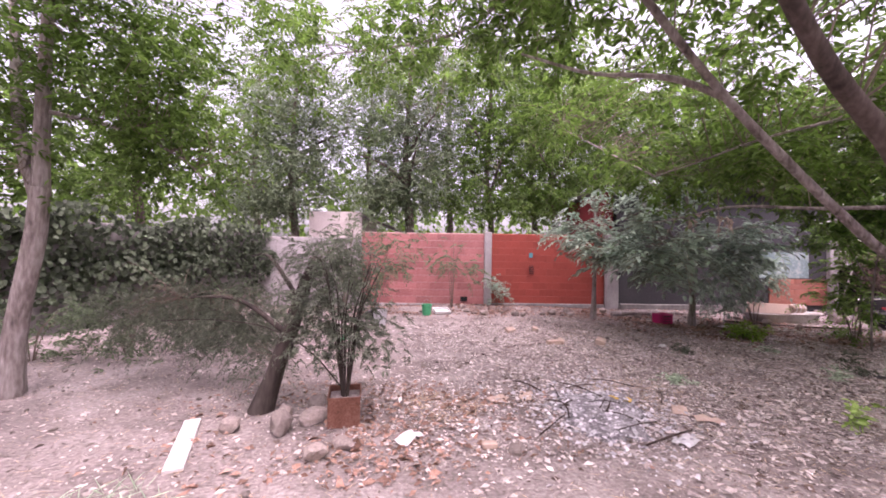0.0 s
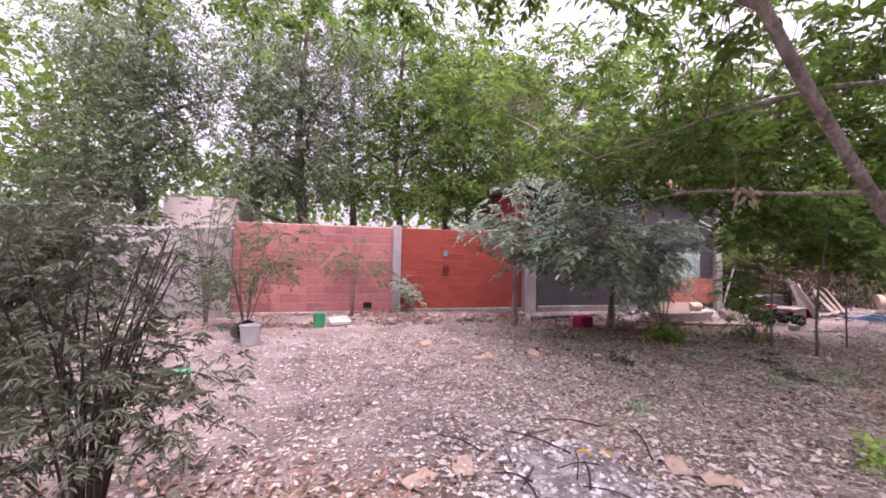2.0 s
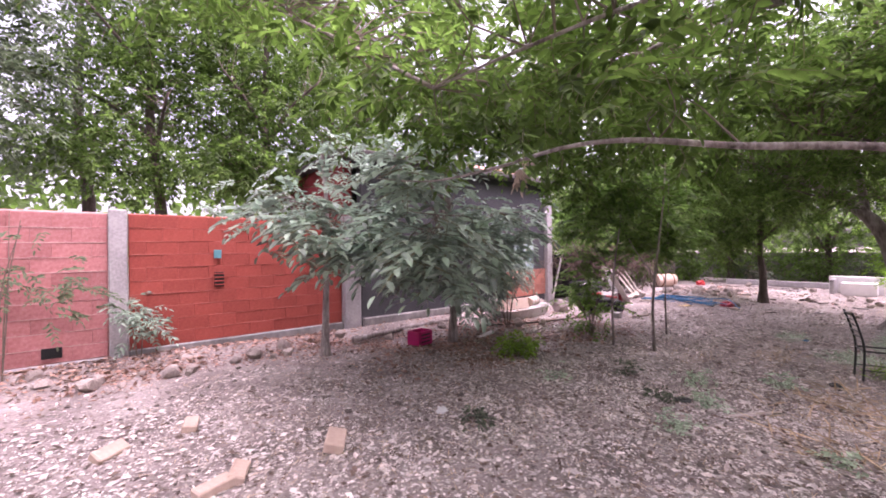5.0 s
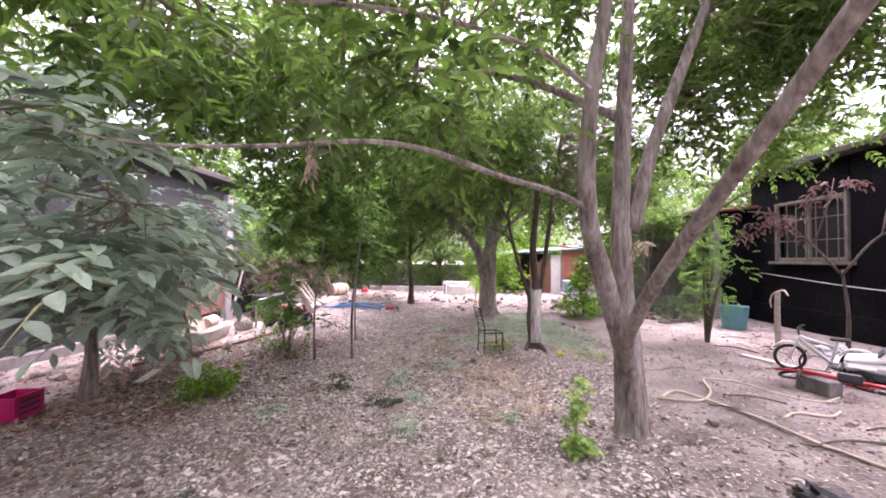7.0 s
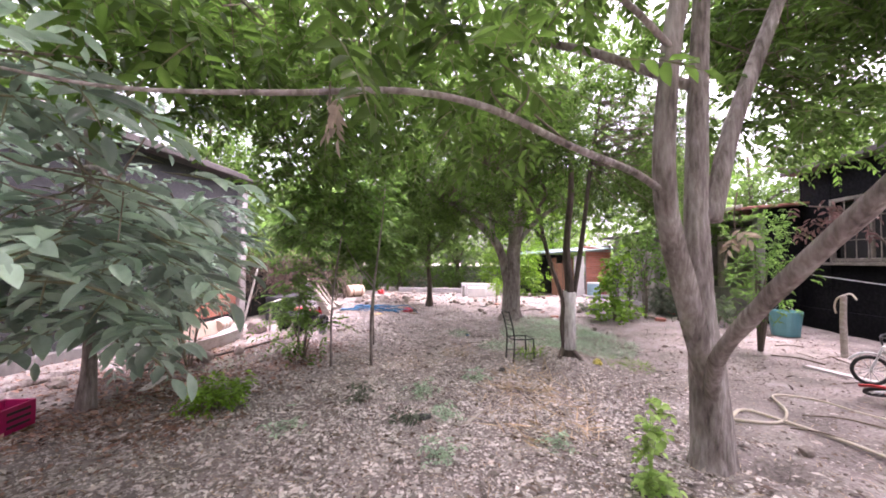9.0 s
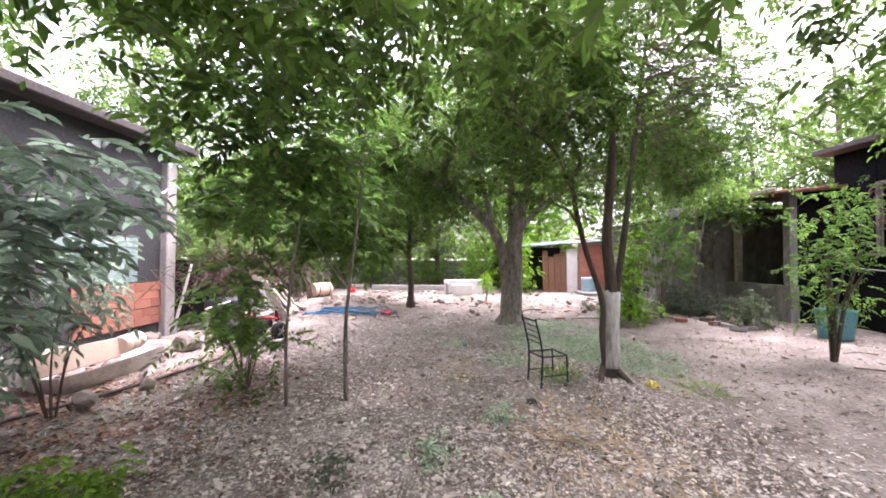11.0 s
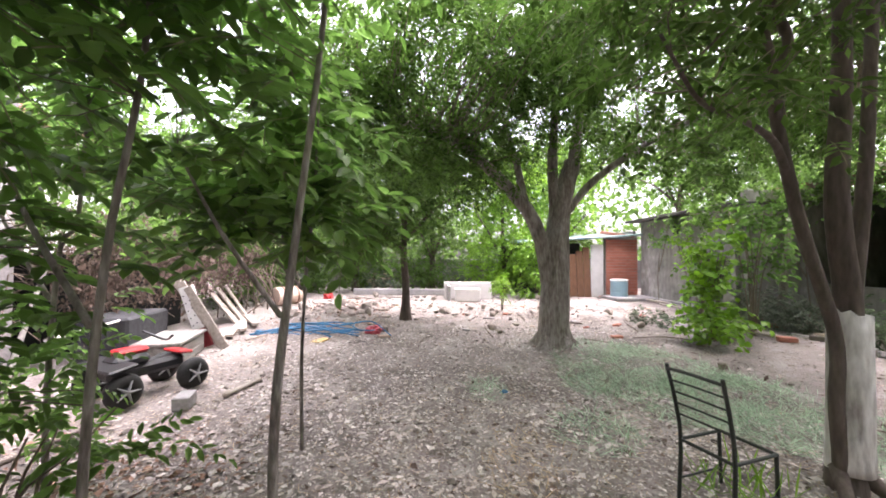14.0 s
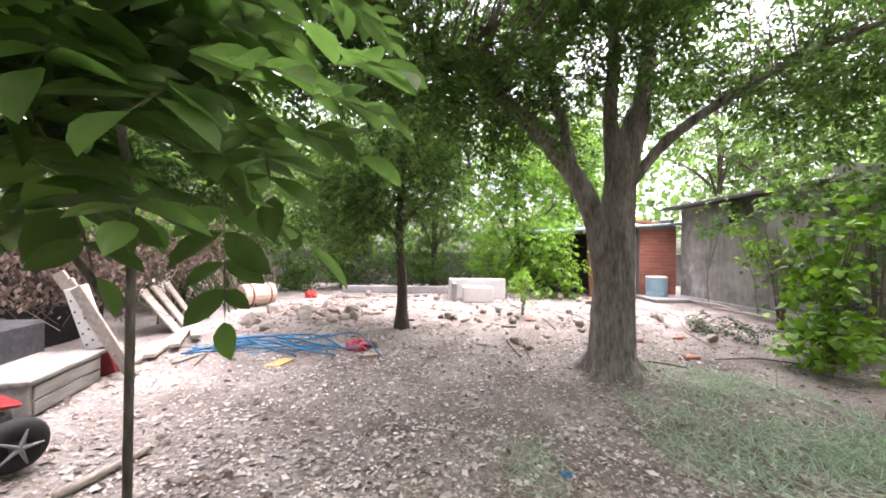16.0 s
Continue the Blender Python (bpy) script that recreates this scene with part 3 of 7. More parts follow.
shed = thing("shed", pose(17.0, -0.6, 0), "grey stained concrete shed", "shed")
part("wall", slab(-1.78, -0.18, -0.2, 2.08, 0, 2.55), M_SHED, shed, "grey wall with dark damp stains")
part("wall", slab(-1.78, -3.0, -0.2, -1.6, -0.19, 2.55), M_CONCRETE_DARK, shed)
part("roof", solid(4.4, 3.6, 0.08, (0.15, -1.4, 2.62), 0.01, (-3, 0, 0)), M_ROOF, shed, "dark sheet roof")
# no hole in the wall: a dark plate gives the opening's shade
part("vent", slab(0.1, 0.001, 2.05, 0.36, 0.03, 2.3), M_DARK, shed, "dark plate standing in for a shaded opening")
part("plinth", slab(-1.78, 0.002, -0.2, 2.05, 0.14, 0.2), M_CONCRETE, shed, "pale concrete ledge")

outhouse = thing("outhouse", pose(19.2, 0.0, 0.1), "brick outhouse with a white door and leaning boards", "outhouse")
brick_panel = part("wall", slab(0.02, -0.56, -0.2, 0.14, 0.5, 2.0), M_MORTAR, outhouse, "orange brick front")
part("door", slab(0.03, 0.56, 0.0, 0.07, 0.98, 1.72), M_WHITE, outhouse, "white painted door ajar")
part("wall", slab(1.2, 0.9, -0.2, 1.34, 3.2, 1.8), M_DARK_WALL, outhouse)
part("side_wall", slab(0.16, -0.6, -0.2, 2.4, -0.48, 2.2), M_CONCRETE_DARK, outhouse)
part("roof", solid(2.9, 4.2, 0.06, (1.2, 1.3, 1.98), 0.01, (-4, -4, 0)), P_PAINT_TEAL, outhouse, "pale teal corrugated roof")
part("lintel", solid(0.16, 1.1, 0.09, (0.08, 0.1, 2.02), 0.01, (7, 0, 0)), M_BRICK, outhouse, "broken brick top course")
for k in range(4):
    b = thing("board", pose(19.12 - 0.02 * k, 1.12 + 0.24 * k, 0.1, 0, 7, 0), "brown board leaning against the outhouse", "board", "boards by the outhouse")
    part("plank", solid(0.03, 0.22, 1.65 - 0.12 * (k % 3), (0, 0, 0), 0.004), M_WOOD_BROWN, b)

boundary = structure("wall_east", slab(22.8, -4, -0.2, 23.0, 13, 1.3), M_CONCRETE_DARK, "far stained boundary wall behind bushes")
structure("wall_south", slab(-12, -7.4, -0.2, 23, -7.2, 2.4), M_CONCRETE_DARK, "plain boundary wall")

# ---- trees ----
walnut = "tall walnut tree with four grey-brown stems from one trunk"
g1 = ground_z(5.5, 3.2)
stem_l = [(5.5, 3.2, 0.4), (5.44, 3.26, 0.75), (5.25, 3.5, 1.38), (5.05, 3.72, 2.05), (5.0, 3.7, 3.0), (4.95, 3.6, 3.7), (4.9, 3.5, 5.2)]
stem_m = [(5.5, 3.18, 0.5), (5.55, 3.25, 1.7), (5.6, 3.2, 3.0), (5.65, 3.12, 4.4), (5.8, 3.0, 6.0)]
stem_r = [(5.55, 3.15, 1.9), (5.62, 2.92, 2.7), (5.7, 2.6, 3.5), (5.75, 2.25, 4.4), (5.9, 1.8, 5.6)]
stem_lean = [(5.5, 3.18, 0.42), (5.3, 3.28, 0.7), (4.9, 3.44, 1.02), (4.25, 3.52, 1.5), (3.6, 3.49, 2.02), (2.5, 3.36, 2.98), (1.5, 3.15, 3.95), (0.6, 2.9, 4.9)]
arm = [(5.05, 3.74, 2.05), (4.75, 4.05, 2.12), (4.35, 4.5, 2.16), (4.0, 4.95, 2.24), (3.8, 5.3, 2.24), (3.6, 5.75, 2.16), (3.45, 6.3, 2.14), (3.3, 6.9, 2.24)]
arm2 = [(4.99, 3.68, 3.0), (4.6, 4.2, 3.15), (4.1, 4.9, 3.1), (3.7, 5.5, 2.95), (3.5, 6.3, 2.9)]
arm3 = [(2.5, 3.36, 2.98), (2.15, 3.5, 3.2), (1.86, 3.7, 3.33), (1.5, 4.0, 3.5), (0.9, 4.4, 3.9)]
top_arm = [(1.5, 3.15, 3.95), (0.9, 4.6, 4.8), (0.2, 6.2, 5.2), (-1.2, 7.4, 5.6), (-2.4, 8.2, 5.9)]
arm5 = [(5.6, 3.2, 3.0), (5.9, 4.3, 3.6), (6.4, 5.7, 3.95), (7.3, 7.1, 4.2), (8.0, 8.0, 4.4)]
arm6 = [(5.9, 1.8, 5.6), (7.2, 0.5, 5.0), (8.6, -0.5, 4.4), (10.0, -1.2, 4.0)]
arm4 = [(3.5, 6.3, 2.9), (3.0, 7.4, 3.7), (2.6, 8.4, 4.4)]
# crown clumps near z 6 over the south are unseen, added to shade the ground
tree("walnut_tree", (5.5, 3.2), walnut, "tree",
     [([(5.5, 3.18, g1 - 0.1), (5.5, 3.18, 0.15), (5.49, 3.2, 0.55), (5.49, 3.22, 0.95)], 0.16, 0.115), (stem_l, 0.105, 0.05), (stem_m, 0.115, 0.04), (stem_r, 0.085, 0.03), (stem_lean, 0.06, 0.028), (arm, 0.026, 0.004), (arm2, 0.022, 0.010), (arm3, 0.036, 0.014), (top_arm, 0.04, 0.015), (arm4, 0.02, 0.01), (arm5, 0.045, 0.014), (arm6, 0.03, 0.012)],
     [(4.4, 4.8, 4.1, 2.0, 1.5, 0.8, 440), (5.6, 3.0, 6.0, 2.6, 2.4, 1.3, 420), (2.2, 3.6, 4.6, 2.0, 1.6, 0.9, 480), (3.6, 6.2, 3.2, 1.3, 1.1, 0.6, 150), (6.2, 1.6, 4.6, 1.8, 1.4, 1.1, 380), (0.9, 4.6, 5.2, 1.8, 1.6, 0.8, 300), (4.7, 5.0, 2.9, 0.8, 0.5, 0.5, 90), (0.4, 6.3, 5.3, 2.0, 1.8, 0.8, 420), (-1.8, 7.6, 5.6, 1.9, 1.8, 0.9, 420), (2.6, 8.2, 4.6, 1.5, 1.3, 0.8, 260), (7.6, 0.6, 5.0, 1.9, 1.6, 1.2, 620), (8.8, -0.8, 3.9, 1.7, 0.8, 0.45, 330), (7.4, 3.2, 5.0, 1.4, 1.6, 0.8, 300), (5.2, 7.2, 3.6, 1.3, 1.1, 0.6, 280), (4.7, 8.3, 5.4, 1.7, 1.3, 0.7, 360), (6.7, 7.9, 3.7, 1.5, 1.1, 0.55, 300), (6.4, -0.5, 4.7, 1.9, 1.4, 0.8, 360), (6.5, 6.0, 3.9, 1.5, 1.2, 0.55, 330), (7.6, 7.6, 4.3, 1.5, 1.4, 0.7, 330), (8.0, 5.6, 4.3, 1.2, 1.0, 0.5, 180), (5.4, 6.3, 2.95, 1.0, 0.9, 0.4, 120), (7.2, 7.3, 2.95, 0.9, 0.8, 0.5, 110), (7.1, 5.3, 3.15, 0.8, 0.7, 0.35, 90), (4.1, 0.5, 4.6, 1.3, 1.1, 0.6, 320), (6.5, 2.2, 3.3, 0.9, 0.8, 0.45, 130), (6.6, 1.2, 4.5, 1.5, 1.2, 0.6, 180), (6.6, 0.4, 6.0, 1.8, 1.6, 0.7, 420), (8.4, -0.6, 5.9, 1.6, 1.2, 0.6, 320), (4.6, 0.9, 6.0, 1.4, 1.3, 0.6, 260), (5.0, 8.0, 3.4, 0.9, 0.8, 0.5, 120)],
     leaflet=0.115, pairs=4, stalk=0.36, seed=11, rough=0.14, full=True, sides=18, dense=1.02, stalks=True)
tree("leaning_tree", (3.75, 2.05), "dark leaning tree trunk beside the walnut", "tree",
     [([(3.75, 2.05, -0.1), (3.55, 2.25, 0.9), (3.3, 2.48, 1.7), (3.03, 2.58, 2.34), (2.4, 2.4, 2.83), (1.7, 2.1, 3.5), (0.9, 1.7, 4.4)], 0.09, 0.04)],
     [(1.3, 1.9, 4.6, 1.4, 1.2, 0.7, 220), (3.2, 2.4, 4.4, 1.0, 0.9, 0.6, 140)], bark=M_BARK_DARK, seed=19, flare=0.3)
tree("walnut_tree", (6.0, 9.2), "young walnut tree with dusty grey-green leaves before the dark house", "tree",
     [([(6.0, 9.2, -0.15), (6.02, 9.18, 0.6), (5.9, 9.1, 1.4), (5.8, 9.0, 2.4), (5.7, 9.0, 3.6)], 0.07, 0.035), ([(5.9, 9.1, 1.3), (5.3, 8.6, 1.8), (4.7, 7.9, 2.1), (4.2, 7.1, 2.05), (3.9, 6.7, 1.8)], 0.035, 0.01), ([(5.85, 9.05, 1.7), (6.6, 8.8, 2.2), (7.3, 8.6, 2.3)], 0.03, 0.012), ([(5.8, 9, 2.4), (5.2, 9.3, 3.0), (4.6, 9.6, 3.2)], 0.03, 0.012), ([(5.3, 8.6, 1.8), (4.5, 8.5, 2.0), (3.7, 8.6, 2.1), (3.1, 8.9, 2.25)], 0.018, 0.008)],
     [(5.9, 8.9, 1.75, 1.2, 0.8, 0.65, 170), (4.6, 7.9, 1.9, 1.0, 0.7, 0.5, 120), (3.7, 8.3, 1.85, 0.8, 0.5, 0.45, 130), (3.2, 8.9, 2.0, 0.6, 0.4, 0.2, 40), (4.6, 8.6, 1.5, 0.7, 0.5, 0.4, 56), (3.75, 6.62, 1.78, 0.34, 0.28, 0.36, 44), (4.3, 7.0, 1.45, 0.5, 0.4, 0.4, 56), (6.9, 8.7, 1.9, 0.8, 0.6, 0.8, 150), (5.8, 9.1, 3.2, 1.4, 1.1, 0.7, 150), (3.5, 6.6, 2.35, 0.4, 0.3, 0.25, 26)],
     leaf=M_LEAF_PALE, leaflet=0.165, pairs=4, stalk=0.5, droop=0.34, seed=23, full=2, per_clump=5, dense=0.62, spread=0.13, level=0.3, wide=0.38, stalks=True)
tree("walnut_tree", (3.8, 9.6), "thin leaning young tree by the red wall", "tree",
     [([(3.8, 9.6, -0.1), (3.84, 9.65, 0.7), (3.9, 9.75, 1.5), (3.95, 9.85, 2.3), (3.9, 9.9, 3.2)], 0.06, 0.03), ([(3.92, 9.8, 1.9), (3.4, 9.4, 2.3), (2.9, 9.0, 2.3)], 0.02, 0.008)],
     [(3.4, 9.2, 2.25, 0.8, 0.5, 0.25, 60), (3.9, 9.8, 3.2, 0.8, 0.6, 0.3, 36)],
     leaf=M_LEAF_PALE, leaflet=0.12, pairs=5, stalk=0.42, droop=0.4, seed=31, full=True, per_clump=6, dense=1.0, level=0.4, stalks=True)
g2 = ground_z(9.35, 3.4)
lime_tree = tree("lime_washed_tree", (9.35, 3.4), "slender tree with a lime-washed trunk and dark stems", "tree",
     [([(9.35, 3.42, g2 - 0.1), (9.36, 3.42, 0.1), (9.35, 3.42, 0.6), (9.35, 3.4, 1.14), (9.36, 3.45, 1.81), (9.38, 3.38, 2.6), (9.4, 3.36, 3.3), (9.42, 3.46, 3.8), (9.5, 3.6, 5.0)], 0.105, 0.025),
      ([(9.32, 3.47, g2 - 0.05), (9.31, 3.51, 0.15), (9.3, 3.54, 0.45), (9.3, 3.54, 0.9), (9.3, 3.78, 1.66), (9.28, 3.95, 2.48), (9.3, 3.83, 2.82), (9.3, 4.13, 3.4), (9.25, 4.2, 3.9), (9.2, 4.3, 4.8)], 0.047, 0.022),
      ([(9.39, 3.38, 0.55), (9.42, 3.29, 1.04), (9.45, 3.14, 2.05), (9.5, 3.02, 3.0), (9.55, 2.9, 3.8), (9.6, 2.75, 4.8)], 0.055, 0.022),
      ([(9.3, 3.84, 1.9), (9.2, 4.02, 2.1), (9.1, 4.3, 2.2), (8.9, 4.7, 2.22), (8.6, 5.1, 2.4)], 0.026, 0.008),
      ([(9.28, 3.9, 2.3), (9.0, 4.3, 2.9), (8.6, 4.9, 3.1)], 0.028, 0.01),
      ([(9.36, 3.38, 0.02), (9.2, 3.26, -0.13), (9.0, 3.2, -0.2)], 0.06, 0.02), ([(9.34, 3.5, 0.02), (9.14, 3.62, -0.14), (8.98, 3.66, -0.2)], 0.05, 0.015)],
     [(9.3, 4.3, 3.7, 1.5, 1.3, 0.8, 360), (9.6, 3.1, 4.9, 1.7, 1.6, 1.0, 330), (8.5, 4.6, 3.6, 1.1, 1.1, 0.6, 250), (10.4, 2.2, 3.6, 1.2, 1.0, 0.7, 180), (10.6, 0.6, 4.2, 1.5, 1.3, 0.8, 260), (11.5, 0.9, 3.3, 0.8, 0.8, 0.45, 130), (8.8, 4.8, 2.45, 0.5, 0.5, 0.2, 40)],
     bark=M_BARK_DARK, leaflet=0.085, pairs=5, stalk=0.32, seed=41, rough=0.12, stalks=True)
lime = tube([(9.345, 3.41, g2 + 0.24), (9.34, 3.41, 0.35), (9.34, 3.4, 1.02)], 0.122, 0.112, 16, 0.06, 0, 6, 41)
lime = ([(x, y, z + (0.09 * noise.noise(Vector((40 * x, 40 * y, 1))) if z > 0.9 else 0.0)) for x, y, z in lime[0]], lime[1])
part("lime_wash", local(lime, (9.35, 3.4, ground_z(9.35, 3.4))), M_LIME, lime_tree, "flaking white lime wash", smooth=True)
g3 = ground_z(13.12, 4.13)
big = tree("big_tree", (13.12, 4.13), "large old tree with a thick furrowed trunk and flared roots", "tree",
     [([(13.12, 4.15, g3 - 0.15), (13.12, 4.15, 0.25), (13.13, 4.13, 1.0), (13.17, 4.08, 1.8), (13.2, 3.98, 2.4), (13.22, 3.8, 3.0)], 0.29, 0.13), ([(13.11, 4.2, 0.75), (13.09, 4.3, 1.3), (13.04, 4.5, 1.95), (12.97, 4.9, 2.45), (12.87, 5.35, 2.85), (12.77, 5.95, 3.25), (12.67, 6.65, 3.45), (12.47, 7.55, 3.6)], 0.15, 0.04), ([(13.17, 4.08, 1.6), (13.2, 4.12, 2.3), (13.22, 4.15, 3.0), (13.27, 4.1, 4.0), (13.37, 4.25, 6.0)], 0.12, 0.05), ([(13.2, 3.98, 2.3), (13.22, 3.79, 3.0), (13.27, 3.65, 4.0), (13.47, 3.35, 6.0)], 0.125, 0.05), ([(13.18, 4.02, 2.0), (13.1, 3.5, 2.65), (12.87, 2.75, 3.2), (12.57, 1.95, 3.6), (12.47, 0.75, 4.0), (13.27, 0.25, 4.2)], 0.07, 0.02), ([(13, 4.65, 2.1), (13.27, 4.75, 3.0), (13.47, 5.05, 4.2)], 0.08, 0.03)],
     [(12.6, 6.2, 4.0, 1.6, 2.0, 0.8, 620), (13.2, 3.8, 5.8, 2.6, 2.6, 1.3, 900), (12.4, 1.6, 4.0, 1.5, 1.5, 0.8, 430), (11.4, 4.6, 4.2, 1.5, 1.7, 0.8, 480), (14.6, 5.2, 4.0, 1.3, 1.6, 1.0, 430), (11.8, 7.6, 3.3, 1.0, 1.0, 0.8, 260), (13.6, 0.3, 3.7, 1.7, 1.3, 0.9, 560), (15.4, 2.4, 3.9, 1.4, 1.3, 0.8, 320), (10.6, 6.6, 3.9, 1.3, 1.2, 0.6, 240), (12.6, 4.3, 4.3, 1.1, 1.2, 0.6, 260), (12.7, 5.7, 2.95, 0.7, 0.9, 0.45, 170), (12.5, 6.9, 2.9, 0.8, 0.8, 0.5, 150), (12.9, 3.2, 3.7, 1.0, 0.9, 0.5, 170), (13.4, 4.9, 3.2, 0.8, 0.8, 0.5, 150), (12.6, 2.2, 3.0, 0.7, 0.7, 0.35, 110)],
     leaflet=0.085, pairs=5, stalk=0.34, seed=53, rough=0.12, flare=1.15, sides=26, dense=1.8)
tree("small_tree", (15.25, 6.75), "small dark-trunked tree with a dense drooping crown", "tree",
     [([(15.25, 6.75, -0.1), (15.25, 6.75, 0.7), (15.22, 6.8, 1.5), (15.3, 6.8, 2.6), (15.2, 6.9, 4.0)], 0.095, 0.05), ([(15.23, 6.8, 1.5), (15.0, 7.4, 2.1), (14.7, 8.0, 2.4)], 0.04, 0.015), ([(15.25, 6.8, 1.7), (15.5, 6.2, 2.4), (15.4, 5.6, 2.8)], 0.04, 0.015)],
     [(15.2, 6.9, 2.5, 1.1, 1.2, 1.0, 520), (15.1, 7.9, 2.1, 1.0, 0.9, 0.9, 330), (15.4, 6.8, 3.9, 1.7, 1.7, 0.9, 480)],
     bark=M_BARK_DARK, leaflet=0.085, pairs=5, stalk=0.3, droop=0.5, seed=61)
SAP = "slender sapling with a thin grey stem and dark green leaves"
for i, (x, y, top, lean, blobs) in enumerate((
        (8.6, 6.82, 4.2, 0.12, [(8.45, 7.0, 3.3, 1.0, 0.8, 0.8, 210), (8.9, 7.3, 2.3, 0.6, 0.4, 0.5, 70)]),
        (8.35, 7.42, 3.6, 0.05, [(8.4, 7.75, 2.7, 0.9, 0.6, 0.9, 90), (8.3, 8.0, 1.2, 0.6, 0.4, 0.4, 40), (7.9, 7.7, 2.1, 0.6, 0.5, 0.4, 50)]),
        (10.05, 7.2, 2.9, -0.25, [(9.75, 7.14, 1.96, 0.2, 0.36, 0.26, 56), (9.6, 7.6, 1.55, 0.3, 0.35, 0.4, 44), (10.1, 7.4, 2.7, 0.7, 0.6, 0.6, 70)]),
        (9.2, 8.4, 2.6, 0.0, [(9.2, 8.4, 2.2, 0.7, 0.5, 0.5, 90)]))):
    z = ground_z(x, y)
    stem = [(x, y, z - 0.05), (x + 0.02, y + 0.02, 0.6), (x + lean * 0.3, y - 0.05, 1.4), (x + lean, y - 0.15, top * 0.62), (x + lean * 1.2, y - 0.2, top)]
    fork = [(x + lean * 0.2, y, 1.1), (x + lean * 0.4 + 0.1, y + 0.35, 1.5), (x + lean * 0.5 + 0.15, y + 0.6, 1.9)]
    tree("sapling", (x, y), SAP, "sapling", [(stem, (0.026, 0.02, 0.016, 0.018)[i], 0.009), (fork, 0.014, 0.006)], blobs, leaf=M_LEAF_MID, leaflet=0.155 if i == 2 else 0.11, pairs=4 if i == 2 else 5, stalk=0.36, droop=0.3, seed=71 + i, twig=0.004, flare=0.1, full=2 if i == 2 else 1, wide=0.5, level=0.6, group="saplings", per_clump=6, spread=0.14, dense=1.15, stalks=True)
# its last clump, over (-2.6, 2.4), is out of view and added for shade
tree("left_tree", (-4.5, 4.0), "forked grey tree beside the ivy wall", "tree",
     [([(-4.55, 4.0, -0.1), (-4.45, 4.0, 0.8), (-4.3, 4.0, 1.6), (-4.25, 4.0, 2.2)], 0.105, 0.085), ([(-4.25, 4.0, 2.1), (-4.2, 3.95, 3.0), (-4.0, 3.8, 4.2), (-3.7, 3.6, 5.4)], 0.08, 0.03), ([(-4.28, 4.0, 2.1), (-4.6, 4.1, 2.8), (-4.8, 4.2, 3.8), (-5.0, 4.3, 5.0)], 0.07, 0.03), ([(-4.2, 3.95, 3.0), (-3.6, 4.2, 2.9), (-3.0, 4.4, 2.6), (-2.7, 4.5, 2.2)], 0.025, 0.008)],
     [(-4.0, 4.2, 3.6, 1.5, 1.2, 0.9, 420), (-3.4, 4.4, 5.0, 1.8, 1.6, 1.0, 420), (-2.9, 4.5, 2.9, 0.8, 0.6, 0.5, 90), (-4.7, 3.9, 2.6, 0.6, 0.6, 0.6, 120), (-2.6, 2.4, 5.7, 1.6, 1.5, 0.6, 320)],
     leaf=M_LEAF, leaflet=0.09, pairs=4, stalk=0.3, seed=83)
# trees at (-2.9, -1.3), (2.6, -4.2), (-7.6, 0.2) are unseen, added to shade the ground
for i, (x, y, h, r) in enumerate(((-1.4, 14.4, 10.0, 0.24), (1.8, 15.2, 10.0, 0.16), (6.6, 16.2, 9.5, 0.24), (-5.6, 14.0, 9.0, 0.2), (10.6, 16.8, 8.5, 0.2), (-8.9, 11.0, 8.0, 0.18), (-10.2, 6.0, 8.0, 0.18), (13.4, 13.6, 7.0, 0.15), (-3.6, 18.2, 11.5, 0.2), (0.2, 18.6, 12.0, 0.2), (4.4, 18.8, 11.5, 0.2), (8.6, 19.8, 10.5, 0.2), (-8.2, 16.4, 10.5, 0.2), (13.6, -6.0, 6.4, 0.15), (17.8, -5.2, 6.0, 0.15), (10.2, -9.0, 8.0, 0.18), (21.4, -3.4, 7.0, 0.15), (6.0, -9.2, 8.0, 0.18), (-2.9, -1.3, 7.5, 0.18), (2.6, -4.2, 7.5, 0.18), (-7.6, 0.2, 8.0, 0.18), (4.2, 14.6, 10.0, 0.16), (12.2, -8.6, 9.5, 0.18), (9.2, -8.8, 9.5, 0.18), (16.2, -6.6, 8.0, 0.18), (7.4, -8.4, 9.0, 0.18), (19.5, -3.6, 7.0, 0.15))):
    q = random.Random(i)
    limbs = [([(x, y, -0.1), (x + 0.1, y, h * 0.25), (x - 0.1, y, h * 0.5), (x + 0.1, y, h * 0.95)], r, 0.05)]
    for k in range(4):
        a, hz = q.uniform(0, 6.3), h * q.uniform(0.3, 0.6)
        limbs.append(([(x, y, hz), (x + 0.9 * math.cos(a), y + 0.9 * math.sin(a), hz + 0.7), (x + 1.9 * math.cos(a), y + 1.9 * math.sin(a), hz + 1.1)], r * 0.4, 0.02))
    tree("background_tree", (x, y), "tall leafy tree round the yard, a few unseen and added for shade", "tree", limbs,
         [(x, y - 0.4, h * 0.5, 1.9, 1.2, h * 0.2, 560), (x + 0.3, y - 0.4, h * 0.78, 2.3, 1.4, h * 0.2, 560), (x - 0.8, y - 0.8, h * 0.36, 1.1, 0.8, 0.6, 160)],
         bark=M_BARK_DARK, leaf=M_LEAF_DUSTY if i in (0, 3, 6, 9, 11) else M_LEAF, leaflet=0.14, pairs=3, stalk=0.42, droop=0.5, seed=90 + i, group="trees behind the wall", per_clump=8, spread=0.26, dense=1.9 if i < 5 or i == 21 else 1.35 if i < 13 else 0.85, far=True)
